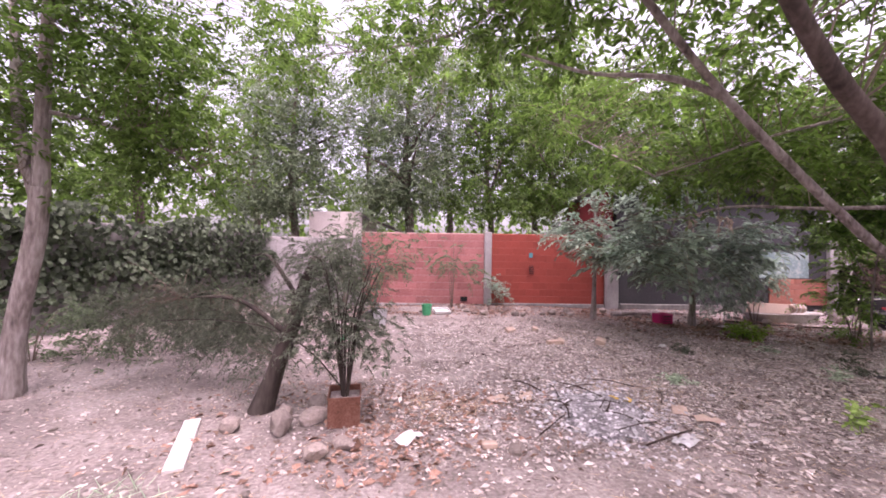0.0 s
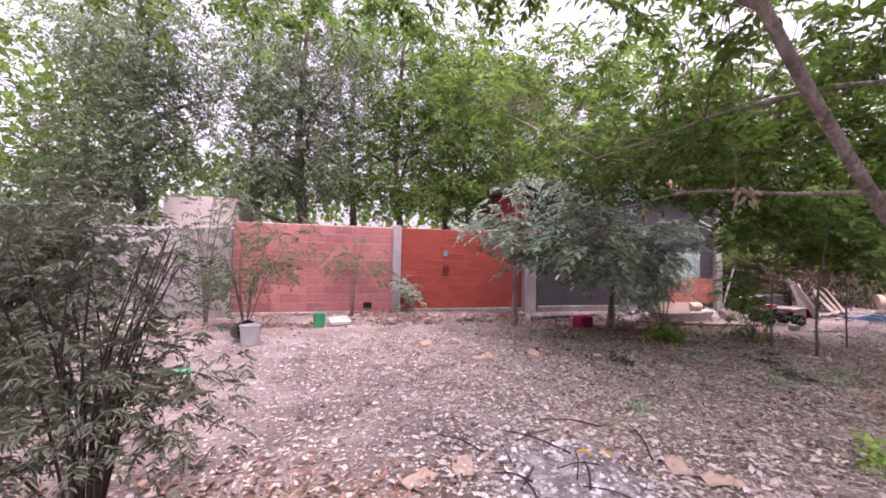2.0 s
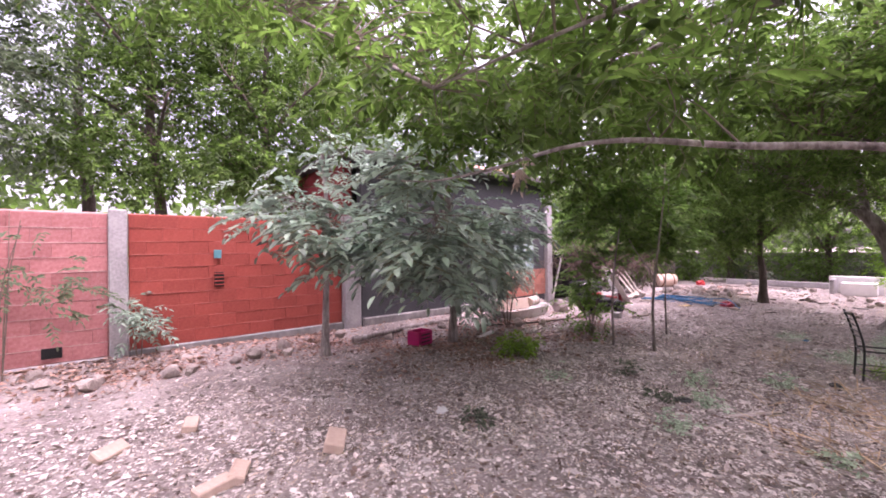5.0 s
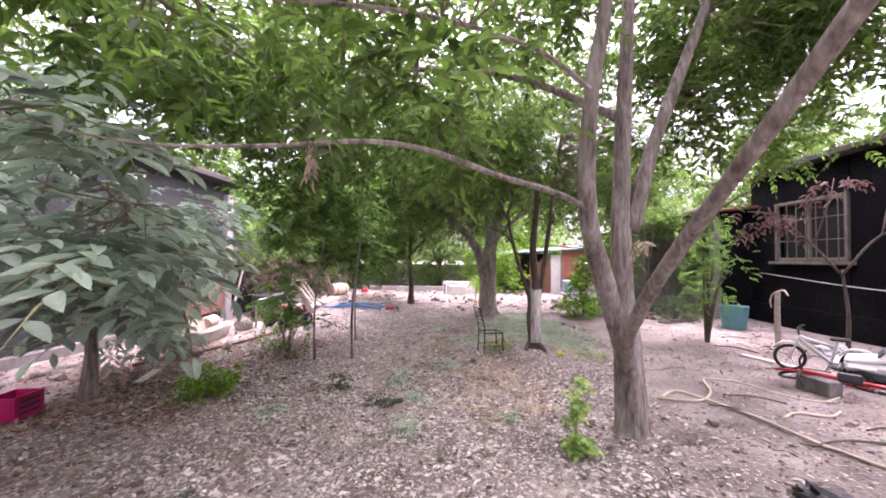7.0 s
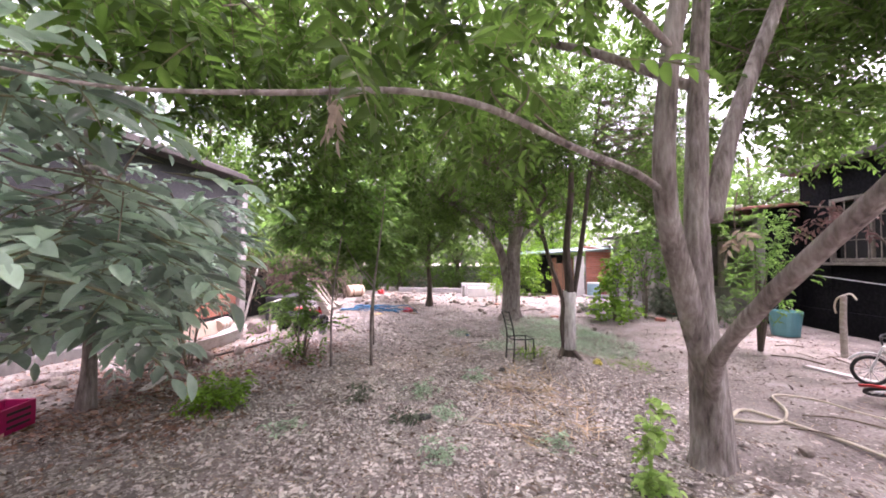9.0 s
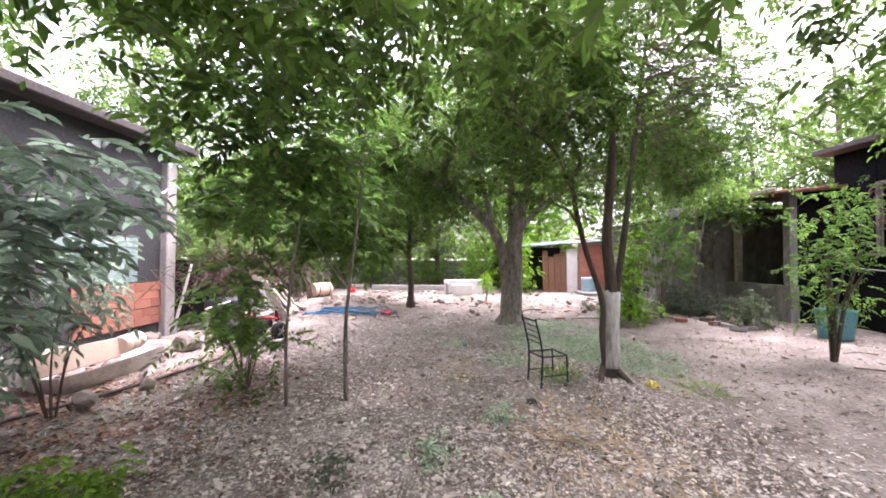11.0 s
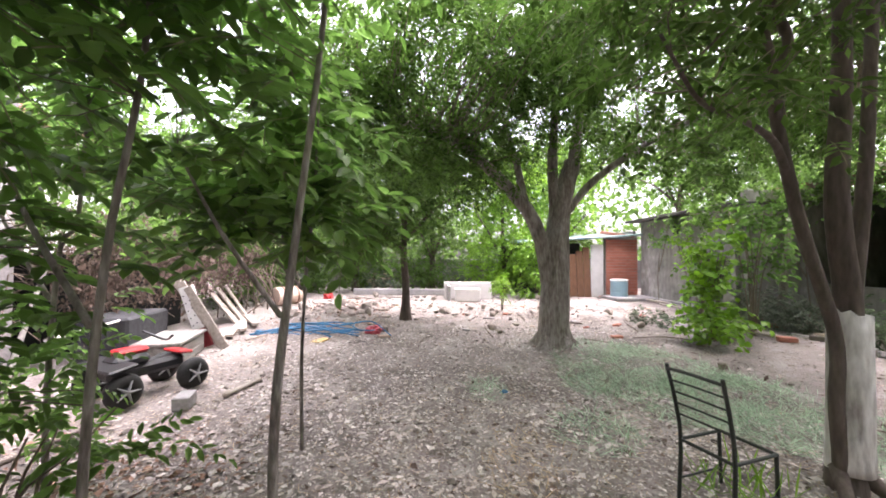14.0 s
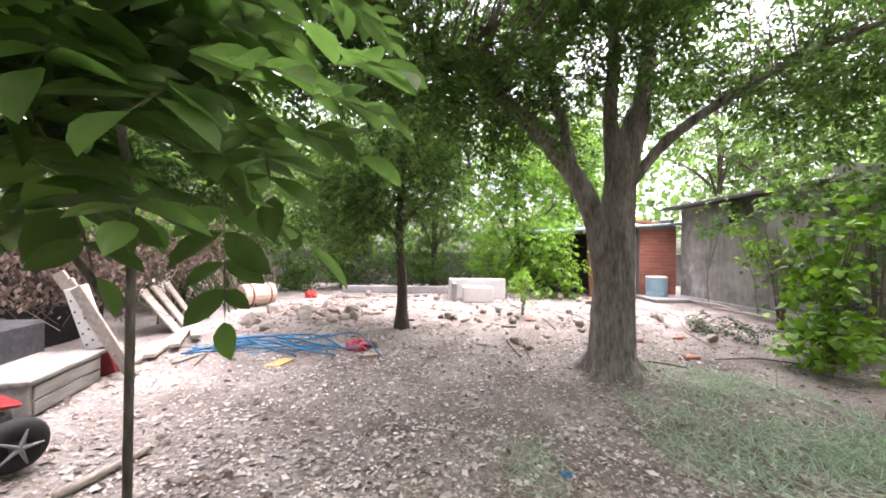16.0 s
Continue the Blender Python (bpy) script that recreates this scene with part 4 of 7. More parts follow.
for i, (x, y, h) in enumerate(((20.6, 3.6, 5.5), (21.5, 6.2, 6.5), (20.8, 9.0, 5.5), (19.0, 11.2, 5.0), (21.8, 1.4, 6.0), (17.2, 11.8, 4.6), (17.2, 13.2, 4.8), (21.0, 12.4, 7.0))):
    limbs = [([(x, y, 0), (x + 0.1, y, h * 0.3), (x - 0.15, y + 0.1, h * 0.6), (x, y, h * 0.95)], 0.11, 0.03), ([(x, y, h * 0.2), (x - 0.6, y - 0.5, h * 0.4), (x - 1.0, y - 0.9, h * 0.5)], 0.05, 0.02), ([(x, y, h * 0.2), (x - 0.5, y + 0.6, h * 0.4), (x - 0.7, y + 1.0, h * 0.5)], 0.05, 0.02)]
    tree("boundary_tree", (x, y), "bushy green tree closing the far end of the yard", "tree", limbs,
         [(x, y, h * 0.4, 1.1, 1.5, h * 0.34, 540), (x, y, h * 0.78, 1.6, 1.7, h * 0.22, 560)],
         bark=M_BARK_DARK, leaf=M_LEAF_BRIGHT if i in (0, 4) else M_LEAF, leaflet=0.12, pairs=4, stalk=0.36, droop=0.45, seed=120 + i, group="trees at the far end", spread=0.24, far=True)

# ---- low plants ----


def leafy(name, x, y, label, blobs, stems, leaf, leaflet, pairs=3, stalk=0.16, droop=0.3, wide=0.5, seed=5, stem_r=0.008, category="shrub", stem_mat=None, spread=0.06, per_clump=5, group="", up=0.0):
    """A bush or weed: stems from the root and leaves in blobs, in coordinates from its foot."""
    rng = np.random.default_rng(seed)
    root = thing(name, spot(x, y, 0, up), label, category, group)
    for pts in stems:
        part("stem", tube(pts, stem_r, stem_r * 0.4, 5, per=3), stem_mat or M_TWIG, root)
    c, s, w = foliage(rng, blobs, per_clump, spread)
    s[:, 2] = np.maximum(s[:, 2], 0.02)
    at, ww, f, l = pinnate(rng, s, w, stalk * rng.uniform(0.7, 1.2, len(s)), pairs, leaflet, droop)
    at[:, 2] = np.maximum(at[:, 2], 0.015)
    tagged(part("foliage", leaf_mesh("foliage", at, ww, f, l, wide, True), leaf, root), kind="stuff")
    return root


def fan(rng, n, h, r, bend=0.3):
    out = []
    for _ in range(n):
        a, k = rng.uniform(0, 6.28), rng.uniform(0.4, 1)
        out.append([(0.03 * math.cos(a), 0.03 * math.sin(a), 0), (0.4 * r * k * math.cos(a), 0.4 * r * k * math.sin(a), 0.5 * h), (r * k * math.cos(a + bend), r * k * math.sin(a + bend), h * rng.uniform(0.75, 1))])
    return out


fr = np.random.default_rng(3)
# rusty tin planter with its bushy shrub
pot = thing("planter", spot(-0.87, 3.55, 12, 0.0, 5) @ Matrix.Scale(0.78, 4), "rusty square tin used as a planter", "planter")
part("side", solid(0.36, 0.008, 0.36, (0, 0.176, 0), 0.002), M_RUST, pot)
part("side", solid(0.36, 0.008, 0.36, (0, -0.176, 0), 0.002), M_RUST, pot)
part("side", solid(0.008, 0.342, 0.36, (0.176, 0, 0), 0.002), M_RUST, pot)
part("side", solid(0.008, 0.342, 0.36, (-0.176, 0, 0), 0.002), M_RUST, pot)
part("rim", merge(rod((-0.18, 0.18, 0.36), (0.18, 0.18, 0.36), 0.008), rod((-0.18, -0.18, 0.36), (0.18, -0.18, 0.36), 0.008), rod((0.18, -0.18, 0.36), (0.18, 0.18, 0.36), 0.008), rod((-0.18, -0.18, 0.36), (-0.18, 0.18, 0.36), 0.008)), M_RUST, pot)
part("soil", solid(0.34, 0.34, 0.3, (0, 0, 0), 0.01), M_GROUND, pot)
leafy("potted_shrub", -0.87, 3.55, "twiggy grey-green shrub growing out of the rusty planter",
      [(-0.1, 0.05, 0.7, 0.42, 0.35, 0.42, 420), (-0.2, 0.1, 1.15, 0.36, 0.3, 0.34, 260), (0.2, 0.1, 0.55, 0.35, 0.3, 0.3, 150)],
      fan(fr, 20, 1.4, 0.5) + [[(0, 0, 0.05), (-0.35, 0.02, 0.42), (-0.8, 0.08, 0.62), (-1.4, 0.2, 0.66), (-1.95, 0.3, 0.62)]],
      M_LEAF_GREY, 0.04, 6, 0.12, 0.3, 0.26, 7, 0.007, spread=0.1, up=0.22, stem_mat=M_BARK_BLACK)
# feathery tree beside it
root = tree("feathery_tree", (-1.76, 3.75), "leaning dark trunk with soft feathery grey-green foliage", "tree",
            [([(-1.76, 3.72, -0.1), (-1.6, 3.74, 0.4), (-1.46, 3.78, 0.85), (-1.38, 3.85, 1.2), (-1.28, 3.92, 1.5)], 0.1, 0.055), ([(-1.5, 3.76, 0.75), (-2.1, 3.95, 1.05), (-2.8, 4.1, 1.05)], 0.03, 0.01), ([(-1.42, 3.8, 1.1), (-1.9, 4.2, 1.5), (-2.3, 4.6, 1.5)], 0.025, 0.01)],
            [(-2.4, 4.2, 0.85, 0.8, 0.5, 0.3, 260), (-1.35, 3.98, 1.4, 0.35, 0.3, 0.25, 80), (-3.3, 4.5, 0.8, 0.7, 0.5, 0.3, 200), (-1.9, 4.0, 0.55, 0.4, 0.35, 0.22, 60)],
            bark=M_BARK_BLACK, leaf=M_LEAF_GREY, leaflet=0.05, pairs=8, stalk=0.26, droop=0.6, wide=0.11, seed=201, twig=0.004, spread=0.12)


def stone(x, y, r, seed, label="rough grey-brown field stone", flat=1.0, group="loose stones"):
    bm = pebble(np.random.default_rng(seed), r)
    lo = min(v.co.z for v in bm.verts)
    bm.transform(Matrix.Translation((0, 0, -lo - 0.15 * r)))
    ob = link_mesh("stone", bm, M_STONE)
    ob.matrix_basis = spot(x, y, seed * 37 % 360)
    return tagged(ob, label, "stone", group)


for i, (x, y, r) in enumerate(((-1.35, 3.28, 0.15), (-1.15, 3.5, 0.12), (-0.93, 2.9, 0.11), (-0.76, 3.06, 0.1), (-1.78, 3.3, 0.12), (-1.45, 3.62, 0.1), (-1.2, 3.72, 0.12))):
    stone(x, y, r, 300 + i, "brown stone lying round the planter", group="stones round the planter")
for i in range(46):
    q = random.Random(400 + i)
    stone(q.uniform(-2.2, 11.0), q.uniform(10.05, 10.95) if i % 3 else q.uniform(9.7, 10.3), q.uniform(0.05, 0.15), 400 + i, "rubble stone along the foot of the wall", group="rubble along the wall")
for i in range(58):
    q = random.Random(500 + i)
    a, d = q.uniform(0, 6.28), q.uniform(0, 1)
    stone(15.3 + 1.5 * d * math.cos(a), 8.5 + 0.9 * d * math.sin(a), q.uniform(0.07, 0.2), 500 + i, "reddish brown stone on the low rubble heap", group="stones of the rubble heap")
for i in range(44):
    q = random.Random(1700 + i)
    stone(q.uniform(14.4, 19.5), q.uniform(1.2, 9.0), q.uniform(0.04, 0.11), 1700 + i, "brown stone lying on the open far ground", group="stones on the far ground")
stone(10.35, 9.95, 0.28, 560, "large grey boulder near the bathtub")
for i, (x, y, r) in enumerate(((14.1, 7.05, 0.12), (16.0, 5.9, 0.14), (14.35, 5.0, 0.1), (16.5, 5.2, 0.11), (5.9, 2.2, 0.07), (7.9, 9.3, 0.13), (8.6, 9.2, 0.12), (5.2, 10.1, 0.14), (2.1, 9.9, 0.12), (12.0, 2.2, 0.08))):
    stone(x, y, r, 570 + i)


def brick(x, y, turn, up=0.0, tilt=0.0, mat=None, size=(0.24, 0.12, 0.07), label="loose weathered brick on the ground"):
    ob = link_mesh("brick", solid(*size, (0, 0, 0), 0.01), mat or M_STONE)
    ob.matrix_basis = spot(x, y, turn, up, tilt)
    return tagged(ob, label, "brick", "loose bricks")


brick(2.15, 6.9, 70, 0.0, 20, M_BEIGE)
brick(2.0, 6.8, 20, mat=M_BEIGE)
brick(1.4, 7.85, 40, 0, 30, M_BEIGE)
brick(2.86, 6.87, 62, 0.02, 14, M_BEIGE, (0.3, 0.16, 0.08))
brick(1.95, 8.0, 80, 0, 10, M_BEIGE)
brick(0.62, 3.05, 75, -0.01, 0, M_STONE, (0.15, 0.1, 0.05))
brick(0.42, 3.1, 5, 0, 0, M_BEIGE, (0.12, 0.07, 0.05))
brick(10.75, 8.6, 15, 0, 0, M_CONCRETE, (0.24, 0.15, 0.13), "grey concrete block beside the toy quad")
brick(6.97, 0.25, 10, 0, 0, M_CONCRETE_DARK, (0.4, 0.2, 0.2), "dark concrete block near the bicycles")


for i in range(16):
    q = random.Random(1500 + i)
    brick(q.uniform(12.2, 15.6), q.uniform(-1.6, 0.5), q.uniform(0, 180), 0, q.choice((0, 0, 15)), q.choice((M_STONE, M_CONCRETE, M_BRICK, M_BEIGE)), (q.uniform(0.12, 0.3), q.uniform(0.08, 0.16), q.uniform(0.04, 0.09)), "broken brick or slab in front of the porch")


def plank(x, y, turn, size, mat, label, up=0.0, tilt=0.0, lean=0.0, group=""):
    ob = link_mesh("plank", solid(*size, (0, 0, 0), 0.005), mat)
    ob.matrix_basis = spot(x, y, turn, up, tilt, lean)
    return tagged(ob, label, "plank", group)


plank(-2.03, 3.07, 116, (0.88, 0.13, 0.03), M_WHITE_WOOD, "narrow white painted board lying on the soil")
plank(6.86, 9.2, 22, (0.62, 0.1, 0.03), M_WHITE_WOOD, "short pale board lying in the shade")
plank(13.2, -0.6, 8, (1.2, 0.1, 0.03), M_WHITE_WOOD, "pale board lying before the porch")
plank(14.3, 0.35, -14, (0.7, 0.12, 0.03), M_WOOD, "weathered board lying before the porch")
plank(8.5, -0.3, 20, (0.9, 0.12, 0.03), M_WHITE_WOOD, "pale board near the bicycles")


def stick(pts, r, mat, label, category="stick", group="", name="stick"):
    b = Vector(pts[0])
    p = [(x - b.x, y - b.y, z + ground_z(x, y) - ground_z(b.x, b.y)) for x, y, z in pts]
    ob = link_mesh(name, tube(p, r, r * 0.7, 7, per=5), mat, smooth=True)
    ob.matrix_basis = spot(b.x, b.y)
    return tagged(ob, label, category, group)


stick([(6.3, 5.15, 0.02), (6.6, 5.0, 0.03), (6.95, 4.85, 0.02)], 0.02, M_WOOD, "pale dry branch on the ground")
stick([(7.2, 9.75, 0.05), (8.6, 9.3, 0.05), (10.2, 9.0, 0.05)], 0.022, M_BARK_DARK, "long thin dark pole lying on the ground")
stick([(4.4, 9.9, 0.1), (5.0, 10.0, 0.12), (5.6, 10.2, 0.1)], 0.06, M_BARK, "weathered log by the wall")
stick([(5.6, 10.3, 0.08), (6.6, 10.3, 0.1), (7.6, 10.4, 0.08)], 0.07, M_BARK, "weathered log by the wall")
stick([(4.9, 2.75, 0.02), (5.2, 2.95, 0.03), (4.75, 2.3, 0.02)], 0.012, M_BARK_DARK, "crooked twig on the soil")
stick([(11.0, 8.35, 0.03), (11.5, 8.2, 0.03)], 0.03, M_WOOD, "short grey stick by the toy quad")
stick([(11.28, 10.9, 0.0), (11.4, 10.75, 0.9), (11.5, 10.7, 1.35)], 0.03, M_WHITE_WOOD, "white pole leaning on the brickwork", "pole", name="pole")
stick([(13.2, 9.2, 0.04), (14.0, 8.9, 0.05)], 0.018, M_WOOD, "dry stick on the ground")
for i in range(60):
    q = random.Random(2100 + i)
    x, y = q.uniform(13.6, 19.3), q.uniform(0.6, 9.2)
    brick(x, y, q.uniform(0, 180), 0, q.choice((0, 0, 12)), q.choice((M_STONE, M_WOOD, M_BRICK_PALE, M_BEIGE, M_CONCRETE)), (q.uniform(0.08, 0.26), q.uniform(0.05, 0.14), q.uniform(0.02, 0.06)), "broken brick or slab on the far ground")
for i in range(22):
    q = random.Random(2500 + i)
    x, y, a, l = q.uniform(4.2, 10.5), q.uniform(-2.2, 1.6), q.uniform(0, 3.14), q.uniform(0.3, 1.0)
    stick([(x, y, 0.02), (x + 0.5 * l * math.cos(a), y + 0.5 * l * math.sin(a), 0.04), (x + l * math.cos(a + 0.15), y + l * math.sin(a + 0.15), 0.02)], q.uniform(0.005, 0.013), q.choice((M_TWIG, M_WOOD, M_BARK_DARK)), "dry stick lying on the bare soil", group="dry sticks")
for i in range(26):
    q = random.Random(2300 + i)
    x, y, a, l = q.uniform(12.5, 19.0), q.uniform(0.8, 9.2), q.uniform(0, 3.14), q.uniform(0.4, 1.1)
    stick([(x, y, 0.03), (x + 0.5 * l * math.cos(a), y + 0.5 * l * math.sin(a), 0.06), (x + l * math.cos(a + 0.1), y + l * math.sin(a + 0.1), 0.03)], q.uniform(0.006, 0.014), M_TWIG, "dry stick lying on the far ground", group="dry sticks")
# ash of a small fire
ash = thing("ash_heap", spot(1.6, 3.85), "spread grey ash of a burnt-out rubbish fire", "ash heap")
vs, fs = [(0, 0, 0.05)], []
for ring in range(1, 7):
    for k in range(28):
        a = 2 * math.pi * k / 28
        d = ring / 6 * (0.52 + 0.3 * noise.noise(Vector((2 * math.cos(a), 2 * math.sin(a), 1))))
        vs.append((d * 1.0 * math.cos(a) + 0.1 * math.sin(a), d * 1.25 * math.sin(a), 0.045 * (1 - ring / 6) + (0.016 * noise.noise(Vector((9 * d * math.cos(a), 9 * d * math.sin(a), 2))) if ring < 6 else -0.03) + 0.012))
for k in range(28):
    fs.append((0, 1 + k, 1 + (k + 1) % 28))
    for ring in range(5):
        a = 1 + ring * 28
        fs.append((a + k, a + 28 + k, a + 28 + (k + 1) % 28, a + (k + 1) % 28))
part("ash", (vs, fs), M_ASH, ash, smooth=True)
ar = np.random.default_rng(77)
n = 1000
c = np.column_stack([ar.normal(0, 0.4, n), ar.normal(0, 0.5, n), ar.uniform(0.02, 0.06, n)])
flakes = tagged(part("ash_flake", leaf_mesh("ash_flake", c, ar.normal(0, 1, (n, 3)) * [1, 1, 0.2], ar.normal(0, 0.4, (n, 3)) + [0, 0, 1], ar.uniform(0.02, 0.07, n), 0.7), M_ASH_WHITE, ash), kind="stuff")
for i in range(16):
    q = random.Random(700 + i)
    x, y, a, l = 1.6 + q.gauss(0, 0.5), 3.9 + q.gauss(0, 0.45), q.uniform(0, 3.14), q.uniform(0.2, 0.7)
    stick([(x, y, 0.05), (x + 0.5 * l * math.cos(a), y + 0.5 * l * math.sin(a), 0.07), (x + l * math.cos(a + 0.06), y + l * math.sin(a + 0.06), 0.05)], q.uniform(0.004, 0.010), M_CHAR, "charred stick among the fire ash", group="charred sticks", name="burnt_stick")
for i, (x, y, mat) in enumerate(((0.62, 4.1, M_BEIGE), (0.95, 4.2, M_BEIGE), (1.75, 4.3, P_WHITE), (2.1, 3.25, P_WHITE), (-0.25, 3.2, P_WHITE), (1.95, 4.15, P_YELLOW), (2.45, 3.9, M_BEIGE), (2.6, 3.7, M_BEIGE))):
    q = random.Random(720 + i)
    bm = bmesh.new()
    bmesh.ops.create_grid(bm, x_segments=5, y_segments=4, size=0.5)
    o = Vector((q.uniform(0, 9), 0, 0))
    for v in bm.verts:
        v.co = Vector((v.co.x * 0.24, v.co.y * 0.14, 0.03 + 0.03 * noise.noise(v.co * 3 + o)))
    bmesh.ops.solidify(bm, geom=bm.faces[:], thickness=0.004)
    ob = link_mesh("paper_scrap", bm, mat)
    ob.matrix_basis = spot(x, y, q.uniform(0, 180), 0.0)
    tagged(ob, "crumpled scrap of paper or card on the soil", "scrap", "paper scraps")

# weeds and shrubs
leafy("weed", 3.95, 3.62, "fresh light green weed with broad leaves", [(0, 0, 0.08, 0.1, 0.1, 0.07, 24)], fan(fr, 5, 0.14, 0.1), M_WEED, 0.07, 1, 0.06, 0.2, 0.7, 31, 0.005, "weed", M_WEED)
leafy("weed", 5.12, 3.78, "tall pale green weed with broad leaves", [(0, 0, 0.4, 0.05, 0.05, 0.36, 56), (0, 0, 0.12, 0.10, 0.10, 0.12, 36), (0.1, -0.1, 0.05, 0.08, 0.08, 0.05, 16)], fan(fr, 3, 0.78, 0.06), M_WEED, 0.062, 1, 0.05, 0.25, 0.8, 32, 0.005, "weed", M_WEED, spread=0.03)
leafy("green_shrub", 6.28, 7.9, "low bright green shrub with cut leaves", [(0, 0, 0.16, 0.32, 0.26, 0.13, 170)], fan(fr, 9, 0.24, 0.28), M_LEAF_BRIGHT, 0.05, 3, 0.12, 0.3, 0.55, 33, 0.004)
leafy("vine_shrub", 13.4, 1.25, "vivid green vine-leaved shrub", [(-0.1, 0.25, 0.35, 0.4, 0.45, 0.28, 120), (0, 0.1, 0.95, 0.3, 0.3, 0.3, 80), (0.1, -0.05, 1.55, 0.3, 0.25, 0.4, 80), (0.2, -0.3, 0.3, 0.35, 0.35, 0.25, 60)], fan(fr, 11, 1.8, 0.4), M_LEAF_BRIGHT, 0.125, 1, 0.13, 0.35, 0.9, 34, 0.010, spread=0.14)
leafy("dark_vine", 13.7, 0.3, "dark green vine hanging before the porch roof", [(0.1, -0.3, 2.0, 0.5, 0.4, 0.5, 120), (0.1, -0.3, 1.2, 0.35, 0.3, 0.3, 40)], fan(fr, 9, 2.3, 0.45), M_LEAF_MID, 0.11, 2, 0.16, 0.4, 0.7, 56, 0.012, spread=0.15, category="vine")
leafy("young_plant", 16.3, 4.45, "young yellow-green feathery plant", [(0, 0, 0.6, 0.25, 0.25, 0.3, 60)], fan(fr, 6, 0.8, 0.25), M_LEAF_BRIGHT, 0.06, 5, 0.22, 0.5, 0.4, 35, 0.008)
leafy("green_bush", 10.0, -0.2, "narrow green bush beside the dark house", [(0, 0, 1.3, 0.5, 0.5, 0.8, 210), (0, 0, 2.2, 0.6, 0.6, 0.5, 130)], [[(0, 0, -0.02), (0.05, 0, 0.8), (0, 0.05, 2.0)]] + fan(fr, 6, 1.8, 0.5), M_LEAF_MID, 0.06, 5, 0.2, 0.4, 0.34, 36, 0.03, spread=0.14, stem_mat=M_BARK_DARK)
leafy("grey_bush", 13.9, -0.9, "dusty bush before the porch", [(0, 0, 0.35, 0.7, 0.4, 0.3, 260)], fan(fr, 10, 0.6, 0.6), M_LEAF_GREY, 0.06, 4, 0.18, 0.4, 0.35, 37, 0.01, spread=0.12)
leafy("wall_shrub", -1.75, 9.7, "dusty leafy shrub leaning before the red wall", [(0.2, 0, 1.2, 0.8, 0.4, 0.55, 84), (-0.5, 0, 0.75, 0.5, 0.35, 0.5, 50), (0.7, -0.1, 1.7, 0.6, 0.3, 0.3, 36)], fan(fr, 9, 1.7, 0.8), M_LEAF_DUSTY, 0.085, 6, 0.4, 0.45, 0.34, 38, 0.014, spread=0.14)
leafy("wall_shrub", 1.55, 10.85, "small pale shrub beside the grey pillar", [(0.05, -0.05, 0.6, 0.3, 0.2, 0.35, 80)], fan(fr, 4, 0.8, 0.25), M_LEAF_PALE, 0.08, 3, 0.2, 0.4, 0.4, 39, 0.008)
leafy("wall_shrub", 0.25, 10.6, "thin-stemmed dusty shrub before the red wall", [(0, 0, 1.5, 0.6, 0.2, 0.6, 46), (0.5, 0, 0.9, 0.4, 0.2, 0.3, 22)], fan(fr, 6, 2.2, 0.5), M_LEAF_DUSTY, 0.08, 6, 0.36, 0.5, 0.34, 40, 0.009, spread=0.12)
leafy("wall_shrub", -2.7, 10.5, "tall straggly dusty shrub at the corner of the grey wall", [(0, 0, 1.7, 0.6, 0.3, 0.8, 80), (0.3, 0, 2.6, 0.6, 0.3, 0.4, 40)], fan(fr, 7, 2.7, 0.5), M_LEAF_DUSTY, 0.08, 6, 0.34, 0.5, 0.34, 52, 0.012, spread=0.14)
leafy("wall_shrub", 7.7, 9.4, "dusty long-leaved shrub before the bathtub", [(-0.9, 0.1, 0.7, 0.5, 0.4, 0.5, 70), (0, 0, 1.2, 0.7, 0.4, 0.5, 110)], fan(fr, 6, 1.2, 0.6), M_LEAF_PALE, 0.13, 3, 0.24, 0.7, 0.3, 42, 0.012)
leafy("low_bush", 8.75, 8.1, "loose green bush with spreading leaf sprays beside the saplings", [(0, 0, 0.45, 0.6, 0.5, 0.25, 34), (-0.3, 0.1, 0.8, 0.5, 0.4, 0.25, 30), (0.4, 0.5, 0.85, 0.6, 0.4, 0.3, 34)], fan(fr, 9, 0.9, 0.55), M_LEAF_MID, 0.085, 6, 0.42, 0.35, 0.4, 43, 0.010, spread=0.12)
leafy("wall_creeper", 16.2, -0.28, "green creeper hanging on the stained shed wall", [(0, 0, 1.35, 0.5, 0.12, 0.35, 90), (0.5, 0, 1.9, 0.4, 0.12, 0.2, 40)], [[(0, 0, -0.02), (0.1, 0, 0.7), (0.0, 0, 1.5)], [(0.05, 0, 0.6), (0.4, 0, 1.4), (0.6, 0, 2.0)]], M_LEAF_BRIGHT, 0.09, 1, 0.12, 0.3, 0.8, 46, 0.012, "creeper")
leafy("grey_bush", 15.2, 0.2, "bushy green growth under the rusty eave", [(0, 0, 0.9, 0.4, 0.3, 0.4, 50), (-0.4, 0, 2.3, 0.7, 0.4, 0.4, 110)], fan(fr, 7, 2.2, 0.5), M_LEAF, 0.1, 2, 0.16, 0.3, 0.7, 47, 0.014, spread=0.14)
leafy("green_shrub", 18.7, 2.9, "round leafy bush beside the outhouse", [(0, 0, 0.7, 0.5, 0.7, 0.6, 260), (0.1, 0.2, 1.5, 0.4, 0.6, 0.4, 160)], fan(fr, 8, 1.6, 0.5), M_LEAF_BRIGHT, 0.09, 3, 0.2, 0.4, 0.5, 48, 0.012, spread=0.14)
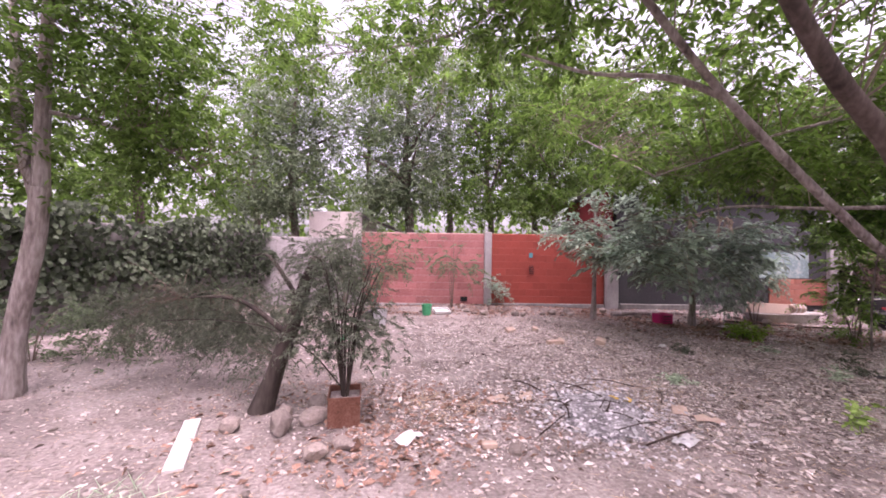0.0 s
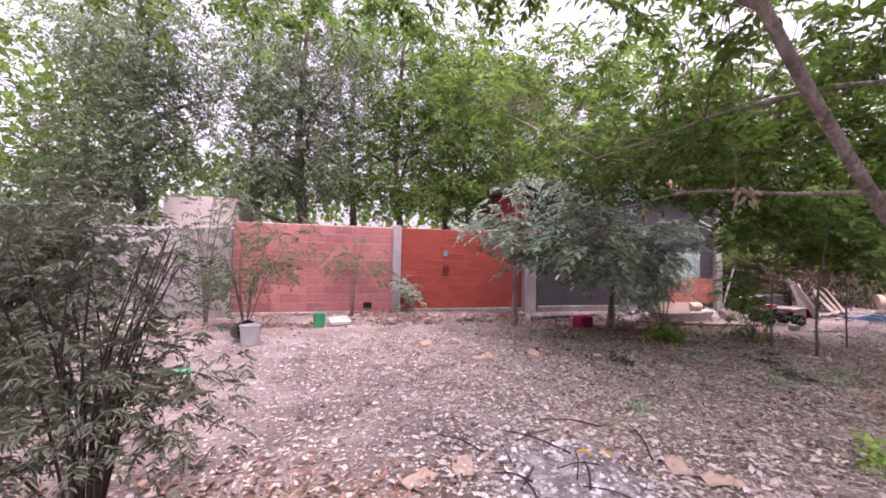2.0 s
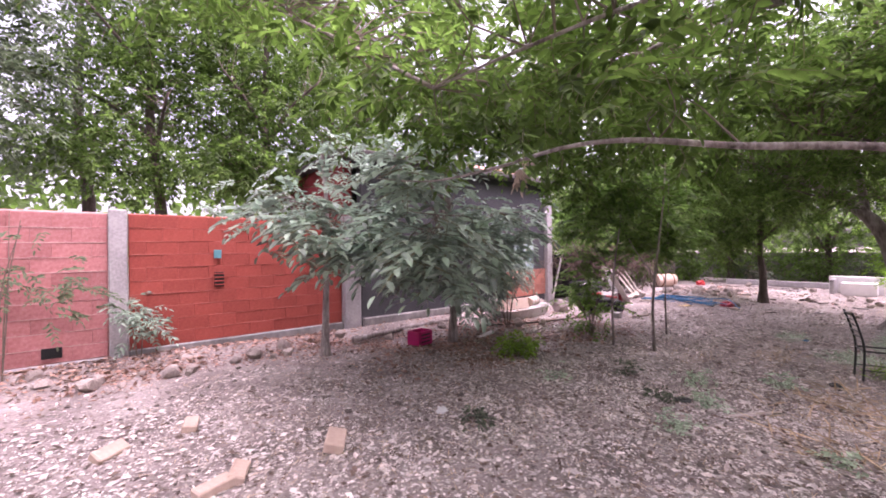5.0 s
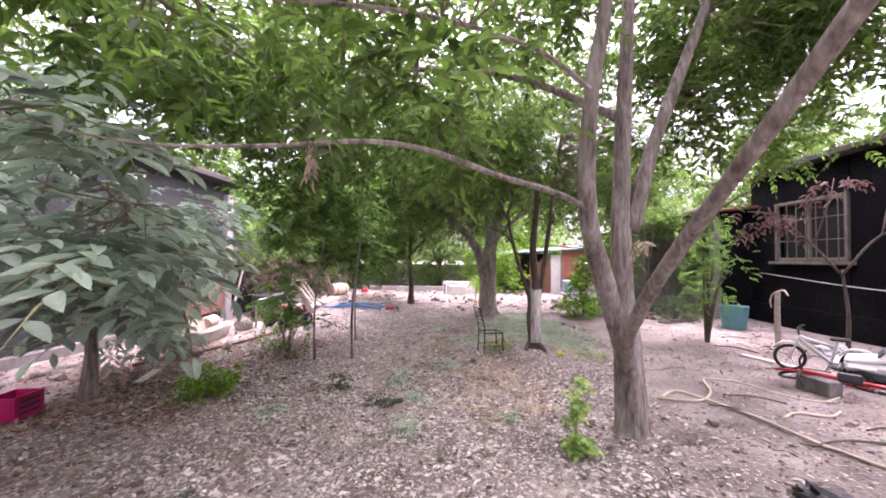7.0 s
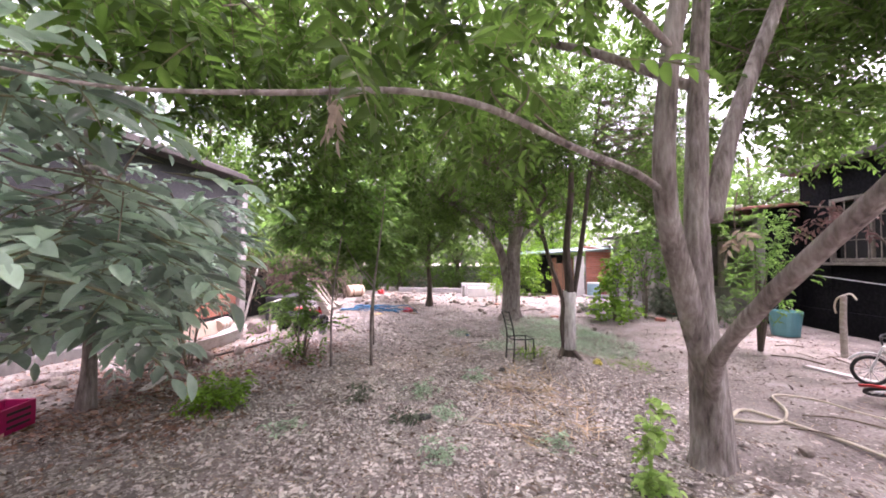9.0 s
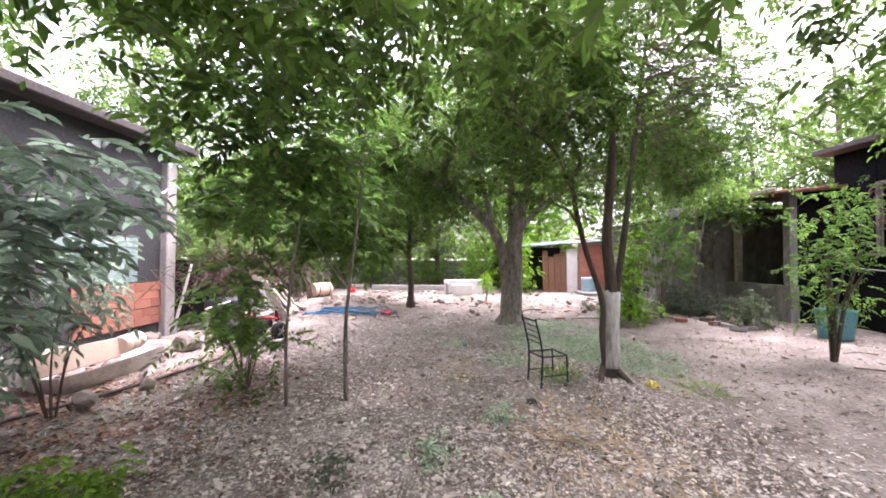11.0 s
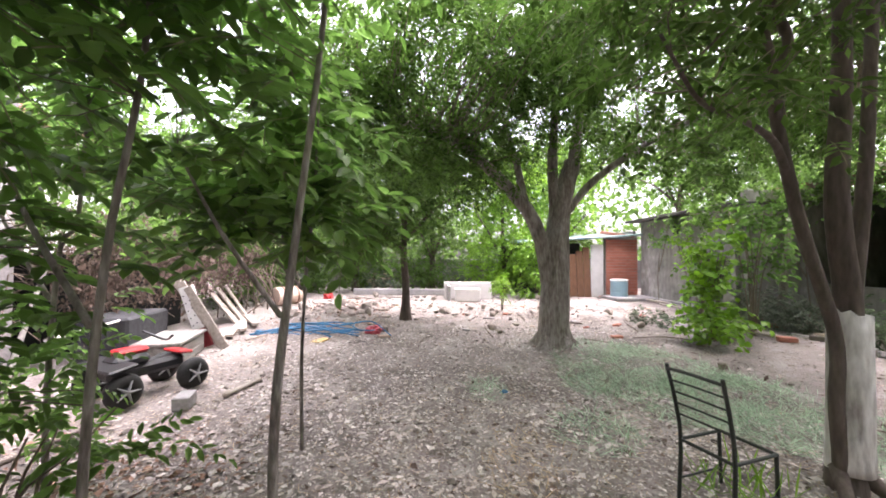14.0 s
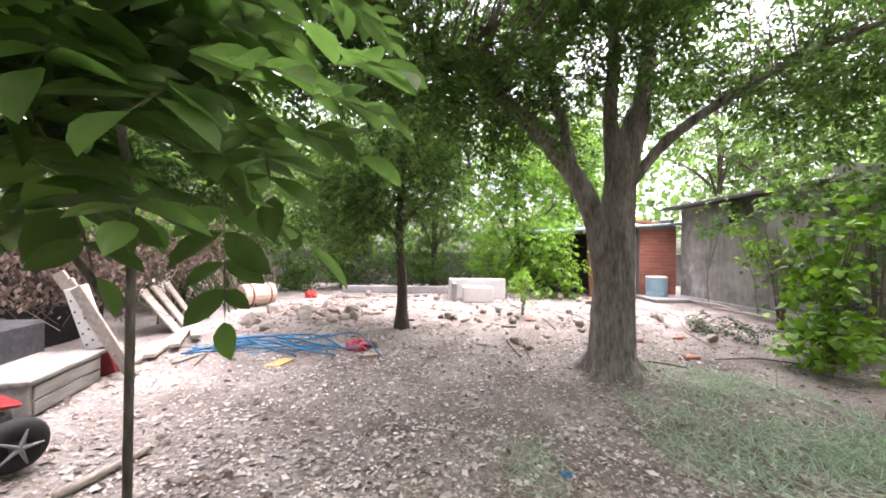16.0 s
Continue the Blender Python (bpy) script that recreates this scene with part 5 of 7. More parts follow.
leafy("porch_creeper", 14.5, -1.75, "leafy creeper hanging over the porch roof", [(-0.3, 0.3, 2.95, 1.2, 0.5, 0.35, 300), (0.6, 0.4, 2.4, 0.5, 0.3, 0.5, 130), (-1.2, 0.3, 2.6, 0.4, 0.3, 0.4, 80)], [[(0, 0.1, -0.02), (0.05, 0.2, 1.2), (-0.1, 0.3, 2.9)], [(0.05, 0.2, 1.0), (0.5, 0.3, 1.9), (0.7, 0.4, 2.6)]], M_LEAF, 0.1, 2, 0.18, 0.3, 0.6, 49, 0.016, "creeper", spread=0.16)
leafy("grey_bush", 14.6, -0.55, "dusty dark bush over the rubble by the porch", [(0, 0, 0.4, 0.6, 0.45, 0.35, 150), (-0.5, 0.1, 0.25, 0.4, 0.3, 0.2, 60)], fan(fr, 9, 0.8, 0.6), M_LEAF_GREY, 0.07, 5, 0.24, 0.45, 0.34, 53, 0.010, spread=0.13)
leafy("grey_bush", 12.7, -1.0, "dusty dark bush over the rubble by the porch", [(0, 0, 0.35, 0.6, 0.4, 0.3, 130)], fan(fr, 8, 0.7, 0.5), M_LEAF_DUSTY, 0.07, 5, 0.22, 0.45, 0.34, 54, 0.010, spread=0.13)
leafy("wall_creeper", 17.6, -0.3, "thin green creeper climbing the stained shed wall", [(0, 0, 1.7, 0.5, 0.1, 0.3, 50), (-0.4, 0, 2.3, 0.5, 0.12, 0.25, 60)], [[(0, 0, -0.02), (0.05, 0, 0.8), (-0.1, 0, 1.7)], [(0, 0, 0.9), (-0.3, 0, 1.7), (-0.5, 0, 2.4)]], M_LEAF_MID, 0.09, 1, 0.12, 0.3, 0.7, 55, 0.012, "creeper")
leafy("pink_bush", 21.3, 8.1, "small reddish dry bush far off", [(0, 0, 0.35, 0.6, 0.5, 0.3, 120)], fan(fr, 8, 0.6, 0.5), M_LEAF_DEAD, 0.07, 3, 0.2, 0.3, 0.5, 44)
leafy("grey_bush", 14.9, 1.6, "low dusty weeds on rubble", [(0, 0, 0.15, 0.8, 0.4, 0.12, 120)], fan(fr, 6, 0.25, 0.6), M_LEAF_GREY, 0.06, 3, 0.14, 0.3, 0.45, 45)
for i, (x, y, s) in enumerate(((6.5, 5.35, 0.5), (6.35, 5.75, 0.45), (7.3, 5.75, 0.5), (5.5, 5.35, 0.6), (6.95, 6.5, 0.45), (8.15, 5.1, 0.5), (5.85, 4.25, 0.45), (4.1, 6.5, 0.5), (5.9, 6.9, 0.4), (3.0, 4.9, 0.4))):
    leafy("ground_weed", x, y, "small green ground weed among dry leaves", [(0, 0, 0.05 * s / 0.5, 0.22 * s, 0.2 * s, 0.05 * s, 34)], fan(fr, 4, 0.1 * s / 0.5, 0.18 * s), M_LEAF_GREY if i % 3 == 1 else M_GRASS, 0.05, 2, 0.09, 0.2, 0.45, 50 + i, 0.003, "weed", group="small weeds")
for i in range(11):
    q = random.Random(1200 + i)
    leafy("far_bush", 20.2 + q.uniform(0, 2.2), 2.6 + 0.95 * i + q.uniform(-0.3, 0.3), "leafy bush at the far end of the yard", [(0, 0, 0.55, 0.7, 0.6, 0.5, 150)], fan(fr, 5, 0.9, 0.5), M_LEAF_BRIGHT if i in (1, 2) else M_LEAF_GREY if i % 3 == 0 else M_LEAF, 0.11, 3, 0.24, 0.4, 0.45, 1200 + i, 0.012, spread=0.16, group="bushes at the far end")
for i, (x, y, a, l) in enumerate(((15.6, 9.3, 20, 1.3), (16.2, 8.9, 50, 0.9), (14.6, 9.0, 10, 1.1), (12.7, 10.2, -20, 1.2))):
    plank(x, y, a, (l, 0.11, 0.04), M_WOOD, "weathered board among the rubbish", 0.03, 0, 4, "boards among the rubbish")
# bare and withered small trees before the dark house
dead = thing("withered_tree", spot(9.0, -2.0), "bare small tree with a few withered leaves", "tree")
for pts, r in (([(0, 0, -0.05), (-0.03, 0, 0.7), (0.02, 0.05, 1.5)], 0.04), ([(0.02, 0.05, 1.4), (0.3, 0.35, 2.0), (0.35, 0.9, 2.5), (0.5, 1.3, 2.6)], 0.025), ([(0.02, 0.05, 1.4), (-0.3, -0.3, 2.1), (-0.9, -0.9, 2.6)], 0.025), ([(0.3, 0.3, 1.9), (0.2, 0.1, 2.7), (0.3, -0.1, 3.2)], 0.016), ([(-0.3, -0.3, 2.1), (-0.2, -0.6, 2.8), (-0.4, -0.9, 3.0)], 0.014)):
    part("limb", tube(pts, r, r * 0.5, 7), M_BARK_DARK, dead, smooth=True)
dr = np.random.default_rng(8)
c, s, w = foliage(dr, [(0.4, 1.0, 2.45, 0.5, 0.6, 0.3, 30), (-0.8, -0.6, 2.5, 0.5, 0.6, 0.3, 30), (0.2, 0.0, 2.9, 0.5, 0.4, 0.3, 20)], 3, 0.1)
at, ww, f, l = pinnate(dr, s, w - [0, 0, 1.2], np.full(len(s), 0.16), 2, 0.12, 0.6)
part("leaves", leaf_mesh("leaves", at, ww, f, l, 0.4, True), M_LEAF_MAROON, dead, "withered brown leaves")
lean = thing("bare_trunk", spot(15.0, -1.4), "leaning bare grey trunk before the porch", "tree")
for pts, r in (([(0, 0, -0.1), (-0.25, 0.15, 0.7), (-0.55, 0.35, 1.5), (-0.7, 0.4, 2.2)], 0.08), ([(-0.5, 0.3, 1.4), (-0.4, 0.1, 2.2), (-0.5, 0.0, 3.2)], 0.03), ([(-0.6, 0.35, 1.7), (-0.9, 0.6, 2.6), (-1.0, 0.7, 3.3)], 0.03)):
    part("limb", tube(pts, r, r * 0.6, 8, 0.1), M_BARK, lean, smooth=True)
for nm, x, y, z, par in (("withered_leaves", 3.64, 5.54, 2.15, None), ("withered_leaves", 2.62, 3.62, 1.95, None), ("withered_leaves", 4.9, 3.35, 1.75, None)):
    rg = np.random.default_rng(int(x * 100))
    s = np.array([[0, 0, 0.0]] * 3) + rg.normal(0, 0.03, (3, 3))
    at, ww, f, l = pinnate(rg, s, rg.normal(0, 0.5, (3, 3)) + [0, 0, -0.9], np.full(3, 0.12), 3, 0.08, 0.3)
    ob = thing(nm, pose(x, y, z), "cluster of withered pale brown leaves hanging from a branch", "leaves", "withered leaf clusters")
    part("stalk", tube([(0, 0, -0.08), (0.02, 0.01, 0.03), (0, 0, 0.06)] if x > 3.5 and x < 4 else [(0, 0, 0.26), (0.02, 0.01, 0.1), (0, 0, -0.05)], 0.005, 0.004, 5), M_TWIG, ob)
    part("leaf_cluster", leaf_mesh(nm, at, ww, f, l, 0.38, True), M_LEAF_DEAD, ob)

# undergrowth at the foot of the ivy
for i, (x, y, h, n) in enumerate(((-4.6, 5.6, 0.75, 110), (-3.7, 5.9, 0.6, 90), (-5.6, 5.2, 0.8, 110), (-2.9, 6.3, 0.55, 80), (-4.1, 6.9, 0.8, 100), (-5.3, 6.4, 0.8, 100), (-3.2, 7.6, 0.7, 90), (-6.2, 4.2, 0.8, 90))):
    leafy("undergrowth_bush", x, y, "straggly dusty green undergrowth below the ivy", [(0, 0, 0.5 * h, 0.7, 0.5, 0.5 * h, n)], fan(fr, 7, h, 0.6), M_LEAF_GREY if i % 2 else M_LEAF_DUSTY, 0.07, 5, 0.24, 0.4, 0.3, 1300 + i, 0.008, spread=0.14, group="undergrowth bushes")
# ivy over the west wall
ir = np.random.default_rng(12)
n = 9000
u, v = ir.uniform(-5.2, 5.2, n), ir.beta(2.2, 1.3, n)
dx, dy = math.cos(radians(67)), math.sin(radians(67))
off = 0.1 + 0.28 * ir.uniform(0, 1, n) * (0.4 + v)
lump = np.array([noise.noise(Vector((a * 0.9, b * 2.2, 3))) for a, b in zip(u, v)])
hang = 2.3 * v + 0.45 * lump
off += 0.5 * np.maximum(lump, -0.3)
at = np.column_stack([-7.4 + u * dx + off * dy, 6.6 + u * dy - off * dx, np.maximum(hang, 0.05)])
ivy = link_mesh("ivy", leaf_mesh("ivy", at, ir.normal(0, 0.5, (n, 3)) + [0.2, -0.1, -0.8], ir.normal(0, 0.35, (n, 3)) + [dy, -dx, 0.35], ir.uniform(0.08, 0.15, n), 0.8, True), M_IVY)
tagged(ivy, "thick dark ivy hanging over the west wall", "ivy", kind="stuff")
# dry brush and creeper heap behind the toys
br = np.random.default_rng(14)
heap = thing("creeper_heap", spot(13.2, 11.0), "tangled dry creeper over a collapsed hut", "creeper")
# the hut's near-black carries the shade below the creeper
part("hut_wall", merge(solid(2.6, 0.12, 1.4, (0.2, 0.3, 0), 0.01), solid(0.12, 1.6, 1.4, (-1.1, 1.1, 0), 0.01)), M_DARK, heap, "hut wall, near-black for the shade under the creeper")
c = np.column_stack([br.uniform(-2.1, 2.6, 230), br.uniform(-0.35, 0.9, 230), br.uniform(0.9, 1.9, 230)])
tw = [tube([tuple(p), tuple(p + br.normal(0, 0.3, 3)), tuple(p + br.normal(0, 0.45, 3) - [0, 0.1, 0.5])], 0.008, 0.004, 4, per=3) for p in c]
tagged(part("dry_vines", joined(tw), M_TWIG, heap), kind="stuff")
n = 4200
at = np.column_stack([br.uniform(-1.9, 3.2, n), br.normal(-0.05, 0.35, n), 1.75 + br.normal(0, 0.17, n)])
tagged(part("leaves", leaf_mesh("leaves", at, br.normal(0, 1, (n, 3)), br.normal(0, 0.7, (n, 3)) + [0, -0.3, 0.8], br.uniform(0.05, 0.11, n), 0.6), M_LEAF, heap), kind="stuff")
n = 4200
u = br.uniform(-1.7, 3.6, n)
lump = np.array([noise.noise(Vector((v * 1.1, 0, 9))) for v in u])
at = np.column_stack([u, br.normal(-0.4, 0.22, n) + 0.25 * lump, np.clip(br.normal(1.3, 0.28, n) + 0.35 * lump, 0.25, 2.0)])
tagged(part("dead_leaves", leaf_mesh("dead_leaves", at, br.normal(0, 0.6, (n, 3)) - [0, 0, 0.7], br.normal(0, 0.7, (n, 3)) + [0, -0.8, 0.4], br.uniform(0.04, 0.10, n), 0.6), M_LEAF_BROWN, heap), kind="stuff")
n = 1500
at = np.column_stack([br.uniform(-1.6, 1.2, n), br.normal(-0.5, 0.15, n), br.uniform(0.7, 1.35, n)])
tagged(part("hanging_leaves", leaf_mesh("hanging_leaves", at, br.normal(0, 0.4, (n, 3)) - [0, 0, 0.9], br.normal(0, 0.5, (n, 3)) + [-0.4, -0.8, 0.2], br.uniform(0.04, 0.09, n), 0.5), M_LEAF_BROWN, heap), kind="stuff")
for i in range(26):
    q = random.Random(900 + i)
    x, y = q.uniform(15.2, 17.6), q.uniform(9.9, 10.8)
    stick([(x, y, 0), (x + q.gauss(0, 0.25), y + q.gauss(0.1, 0.2), 0.6), (x + q.gauss(0, 0.5), y + 0.5, q.uniform(0.9, 1.6))], 0.016, M_TWIG, "dry cane standing in the brush", group="dry canes", name="cane")


def grass_patch(x, y, rx, ry, n, h, mat, label, seed, rise=0.35, thin=0.05):
    rg = np.random.default_rng(seed)
    a, d = rg.uniform(0, 6.28, n), np.sqrt(rg.uniform(0, 1, n))
    px, py = rx * d * np.cos(a), ry * d * np.sin(a)
    pz = np.array([soil_z(x + i, y + j) - ground_z(x, y) + 0.006 for i, j in zip(px, py)])
    at = np.column_stack([px, py, pz])
    keep = np.array([noise.noise(Vector((1.6 * (x + i), 1.6 * (y + j), 2))) for i, j in zip(px, py)]) > rg.uniform(-0.5, 0.5, n) - 0.25 + 0.4 * (d - 0.5)
    at, n = at[keep], int(keep.sum())
    way = rg.normal(0, 0.8, (n, 3)) * [1, 1, 0.2] + [0.3, 0.1, rise]
    ob = link_mesh("grass", leaf_mesh("grass", at, way, rg.normal(0, 0.5, (n, 3)) + [0, 0, 1], h * rg.uniform(0.5, 1.3, n), thin, curl=2.5 * thin), mat)
    ob.matrix_basis = spot(x, y)
    return tagged(ob, label, "grass", kind="stuff")


grass_patch(11.8, 3.4, 1.5, 1.1, 8000, 0.14, M_GRASS, "trampled grey-green grass under the big tree", 1)
grass_patch(10.6, 2.7, 1.2, 0.9, 4200, 0.14, M_GRASS, "trampled grey-green grass", 2)
grass_patch(10.4, 4.6, 0.5, 0.4, 500, 0.16, M_GRASS, "small tuft of green grass", 3)
grass_patch(11.4, 5.5, 0.35, 0.25, 260, 0.14, M_GRASS, "small tuft of green grass", 4)
grass_patch(9.9, 5.4, 0.5, 0.35, 260, 0.14, M_STRAW, "dry yellow grass tuft", 5, 0.25)
grass_patch(9.0, 2.5, 0.5, 0.35, 260, 0.16, M_LEAF_BRIGHT, "fresh green grass by the slender tree", 6)
grass_patch(9.34, 4.13, 0.3, 0.3, 110, 0.26, M_LEAF_BRIGHT, "green weeds growing through the chair", 7, 0.9)
grass_patch(8.9, 6.3, 0.6, 0.35, 240, 0.1, M_STRAW, "dry yellow grass", 8)
grass_patch(0.0, 3.9, 0.45, 0.35, 420, 0.12, M_STRAW, "dry orange straw by the planter", 9, 0.08)
grass_patch(2.3, 4.4, 0.6, 0.5, 420, 0.12, M_STRAW, "dry orange straw by the ash", 10, 0.08)
grass_patch(7.2, 4.3, 1.5, 0.75, 620, 0.3, M_STRAW, "loose orange straw on the ground", 11, 0.12, 0.045)
grass_patch(-2.0, 2.2, 0.4, 0.3, 200, 0.14, M_GRASS, "small tuft of green grass", 12)
grass_patch(7.6, 8.9, 1.6, 0.3, 420, 0.12, M_GRASS, "sparse weeds along the wall", 13)

# ---- things round the yard ----


def bucket(x, y, mat, label, r=0.13, h=0.26, turn=0, tilt=0.0, up=0.0, name="bucket"):
    ob = thing(name, spot(x, y, turn, up, tilt), label, "bucket")
    part("body", lathe([(r * 0.8, 0), (r * 0.82, 0.01), (r, h), (r + 0.008, h + 0.003), (r + 0.008, h + 0.018), (r - 0.004, h + 0.018), (r - 0.012, h), (r * 0.78, 0.03)], 22), mat, ob, smooth=False)
    part("handle", tube([(-r, 0, h), (-r * 0.7, 0.02, h + 0.09), (0, 0.03, h + 0.13), (r * 0.7, 0.02, h + 0.09), (r, 0, h)], 0.004, 0.004, 5), M_STEEL, ob)
    return ob


bucket(-0.4, 9.75, P_GREEN, "green plastic bucket beside the red wall")
bucket(-1.35, 8.3, P_FADED, "faded pale plastic bucket on the soil", 0.15, 0.3)
bucket(-1.65, 8.75, P_BLACK, "black pot tipped on its side", 0.15, 0.3, 40, 78, 0.14, name="pot")
bucket(11.5, -1.75, P_TEAL, "large teal plastic tub by the dark house", 0.3, 0.52, name="tub")
tray = thing("tray", spot(-0.02, 9.95, 20, 0.06, 12), "white plastic tray lying by the wall", "tray")
part("base", solid(0.42, 0.3, 0.02, (0, 0, 0), 0.006), P_WHITE, tray)
part("rim", merge(solid(0.42, 0.02, 0.07, (0, 0.15, 0)), solid(0.42, 0.02, 0.07, (0, -0.15, 0)), solid(0.02, 0.28, 0.07, (0.2, 0, 0)), solid(0.02, 0.28, 0.07, (-0.2, 0, 0))), P_WHITE, tray)


def crumpled(name, x, y, size, mat, label, category, seed):
    bm = bmesh.new()
    bmesh.ops.create_icosphere(bm, subdivisions=3, radius=1)
    for v in bm.verts:
        k = 1 + 0.5 * noise.noise(v.co * 2.2 + Vector((seed, 0, 0))) + 0.25 * noise.noise(v.co * 6)
        v.co = Vector((v.co.x * size[0] * k, v.co.y * size[1] * k, max(-0.02, v.co.z * size[2] * k + size[2] * 0.5)))
    ob = link_mesh(name, bm, mat)
    ob.matrix_basis = spot(x, y, seed * 30)
    return tagged(ob, label, category)


crumpled("plastic_bag", 4.5, 2.3, (0.2, 0.15, 0.09), P_BLACK, "crumpled black plastic bag", "bag", 1)
crumpled("plastic_bag", -1.75, 6.8, (0.13, 0.08, 0.04), P_GREEN, "flattened green plastic bag", "bag", 2)
crumpled("plastic_bag", 9.05, 3.0, (0.07, 0.11, 0.09), P_LEMON, "yellow plastic wrapper by the slender tree", "bag", 3)
crumpled("plastic_bag", 14.0, 7.25, (0.15, 0.14, 0.09), P_ROSE, "crumpled pink-red plastic sheet", "bag", 4)
crumpled("plastic_bag", 8.0, -1.15, (0.34, 0.26, 0.14), P_WHITE, "crumpled white plastic sheet among the toys", "bag", 11)
crumpled("red_cloth", 7.25, -0.75, (0.16, 0.12, 0.06), P_RED, "red cloth lying among the toys", "cloth", 12)
crumpled("plastic_bag", 8.75, -1.5, (0.22, 0.2, 0.16), P_FADED, "grey-white plastic bag by the dark house", "bag", 13)
crumpled("black_rag", 6.46, 5.6, (0.09, 0.07, 0.03), P_BLACK, "small black rag among dry leaves", "rag", 5)
crumpled("black_rag", 8.66, 4.62, (0.09, 0.07, 0.04), P_BLACK, "small black rag on the soil", "rag", 6)
crumpled("white_paper", 4.0, 6.9, (0.07, 0.05, 0.03), P_WHITE, "crumpled white paper on the ground", "paper", 7)
crumpled("red_cloth", 18.4, 9.3, (0.14, 0.14, 0.12), P_RED, "red cloth on the brush far off", "cloth", 8)
crumpled("blue_wrapper", 11.35, 5.3, (0.04, 0.03, 0.02), P_BLUE, "small blue bottle cap wrapper in the grass", "wrapper", 9)
crumpled("red_wrapper", 15.6, 1.3, (0.07, 0.05, 0.03), P_RED, "small red wrapper on the soil", "wrapper", 10)

crate = thing("crate", spot(5.4, 9.35, 12), "magenta plastic crate lying before the wall", "crate")
part("body", merge(solid(0.34, 0.02, 0.24, (0, 0.13, 0)), solid(0.34, 0.02, 0.24, (0, -0.13, 0)), solid(0.02, 0.24, 0.24, (0.16, 0, 0)), solid(0.02, 0.24, 0.24, (-0.16, 0, 0)), solid(0.32, 0.24, 0.02, (0, 0, 0))), P_PINK, crate)
# black strips on the closed side paint the shade of its slots
for k in range(3):
    part("slot", solid(0.22, 0.006, 0.025, (0, -0.143, 0.05 + 0.06 * k), 0.002), P_BLACK, crate, "black strip for the shade in a slot")

# bathtub with boards and a roll on it
tub = thing("bathtub", spot(9.0, 10.1, 4, -0.08) @ Matrix.Diagonal((1, 1, 0.62, 1)), "old white bathtub full of rubbish by the house", "bathtub")
vs, fs = [], []
n = 28
prof = ((0.55, 0.0), (0.78, 0.05), (0.9, 0.3), (0.97, 0.5), (1.03, 0.515), (1.03, 0.49), (0.93, 0.47), (0.86, 0.3), (0.7, 0.1))
for r, z in prof:
    for k in range(n):
        a = 2 * math.pi * k / n
        e = lambda v, p: math.copysign(abs(v) ** p, v)
        vs.append((0.95 * r * e(math.cos(a), 0.6), 0.36 * r * e(math.sin(a), 0.6), z))
for i in range(len(prof) - 1):
    fs += [(i * n + k, i * n + (k + 1) % n, (i + 1) * n + (k + 1) % n, (i + 1) * n + k) for k in range(n)]
fs += [tuple(range(n - 1, -1, -1)), tuple((len(prof) - 1) * n + k for k in range(n))]
part("shell", (vs, fs), M_ENAMEL, tub, smooth=False)
for sx in (-0.5, 0.5):
    part("support", solid(0.14, 0.4, 0.08, (sx, 0, -0.06), 0.01), M_CONCRETE_DARK, tub, "brick support")
panel = thing("beige_panel", spot(8.45, 10.2, 6, 0.23), "beige curved furniture panel resting on the bathtub", "panel")
part("board", solid(1.3, 0.03, 0.26, (0, -0.28, 0), 0.01, (-12, 3, 0)), M_BEIGE, panel)
part("end", solid(0.03, 0.5, 0.3, (-0.64, -0.02, 0), 0.01), M_WHITE, panel, "white end piece")
roll = thing("foam_roll", spot(9.3, 10.05, 12, 0.23), "cream roll of matting lying on the bathtub", "roll")
rl = lathe([(0.02, 0), (0.11, 0.0), (0.118, 0.02), (0.118, 0.42), (0.11, 0.44), (0.02, 0.44)], 20)
part("mat", ([(z - 0.2, y, x + 0.12) for x, y, z in rl[0]], rl[1]), M_BEIGE, roll)
for k in (-0.12, 0.02, 0.17):
    band = lathe([(0.122, 0), (0.124, 0.004), (0.124, 0.022), (0.122, 0.026)], 20)
    part("band", ([(z + k, y, x + 0.12) for x, y, z in band[0]], band[1]), P_WHITE, roll, "white band")

# metal chair without its seat
chair = thing("chair", spot(9.28, 4.28, -162), "black metal chair frame missing its seat", "chair")
for sx in (-0.17, 0.17):
    part("back_leg", tube([(sx, -0.2, 0), (sx, -0.18, 0.45), (sx * 1.02, -0.22, 0.7), (sx * 1.05, -0.29, 0.95)], 0.013, 0.012, 8), M_BLACK_METAL, chair)
    part("leg", tube([(sx, 0.2, 0), (sx, 0.19, 0.25), (sx, 0.18, 0.46)], 0.012, 0.012, 8), M_BLACK_METAL, chair)
    part("seat_rail", rod((sx, -0.18, 0.45), (sx, 0.19, 0.45), 0.011), M_BLACK_METAL, chair)
part("seat_rail", rod((-0.17, 0.185, 0.452), (0.17, 0.185, 0.452), 0.011), M_BLACK_METAL, chair)
part("seat_rail", rod((-0.17, -0.18, 0.448), (0.17, -0.18, 0.448), 0.011), M_BLACK_METAL, chair)
part("stretcher", rod((-0.17, -0.19, 0.2), (-0.17, 0.195, 0.2), 0.007), M_BLACK_METAL, chair)
part("stretcher", rod((0.17, -0.19, 0.2), (0.17, 0.195, 0.2), 0.007), M_BLACK_METAL, chair)
for k in range(5):
    h, yy = 0.62 + 0.075 * k, -0.2 - 0.022 * k
    part("back_slat", tube([(-0.175, yy, h), (0, yy - 0.025, h + 0.012), (0.175, yy, h)], 0.007 if k < 4 else 0.011, 0.007 if k < 4 else 0.011, 6), M_BLACK_METAL, chair)

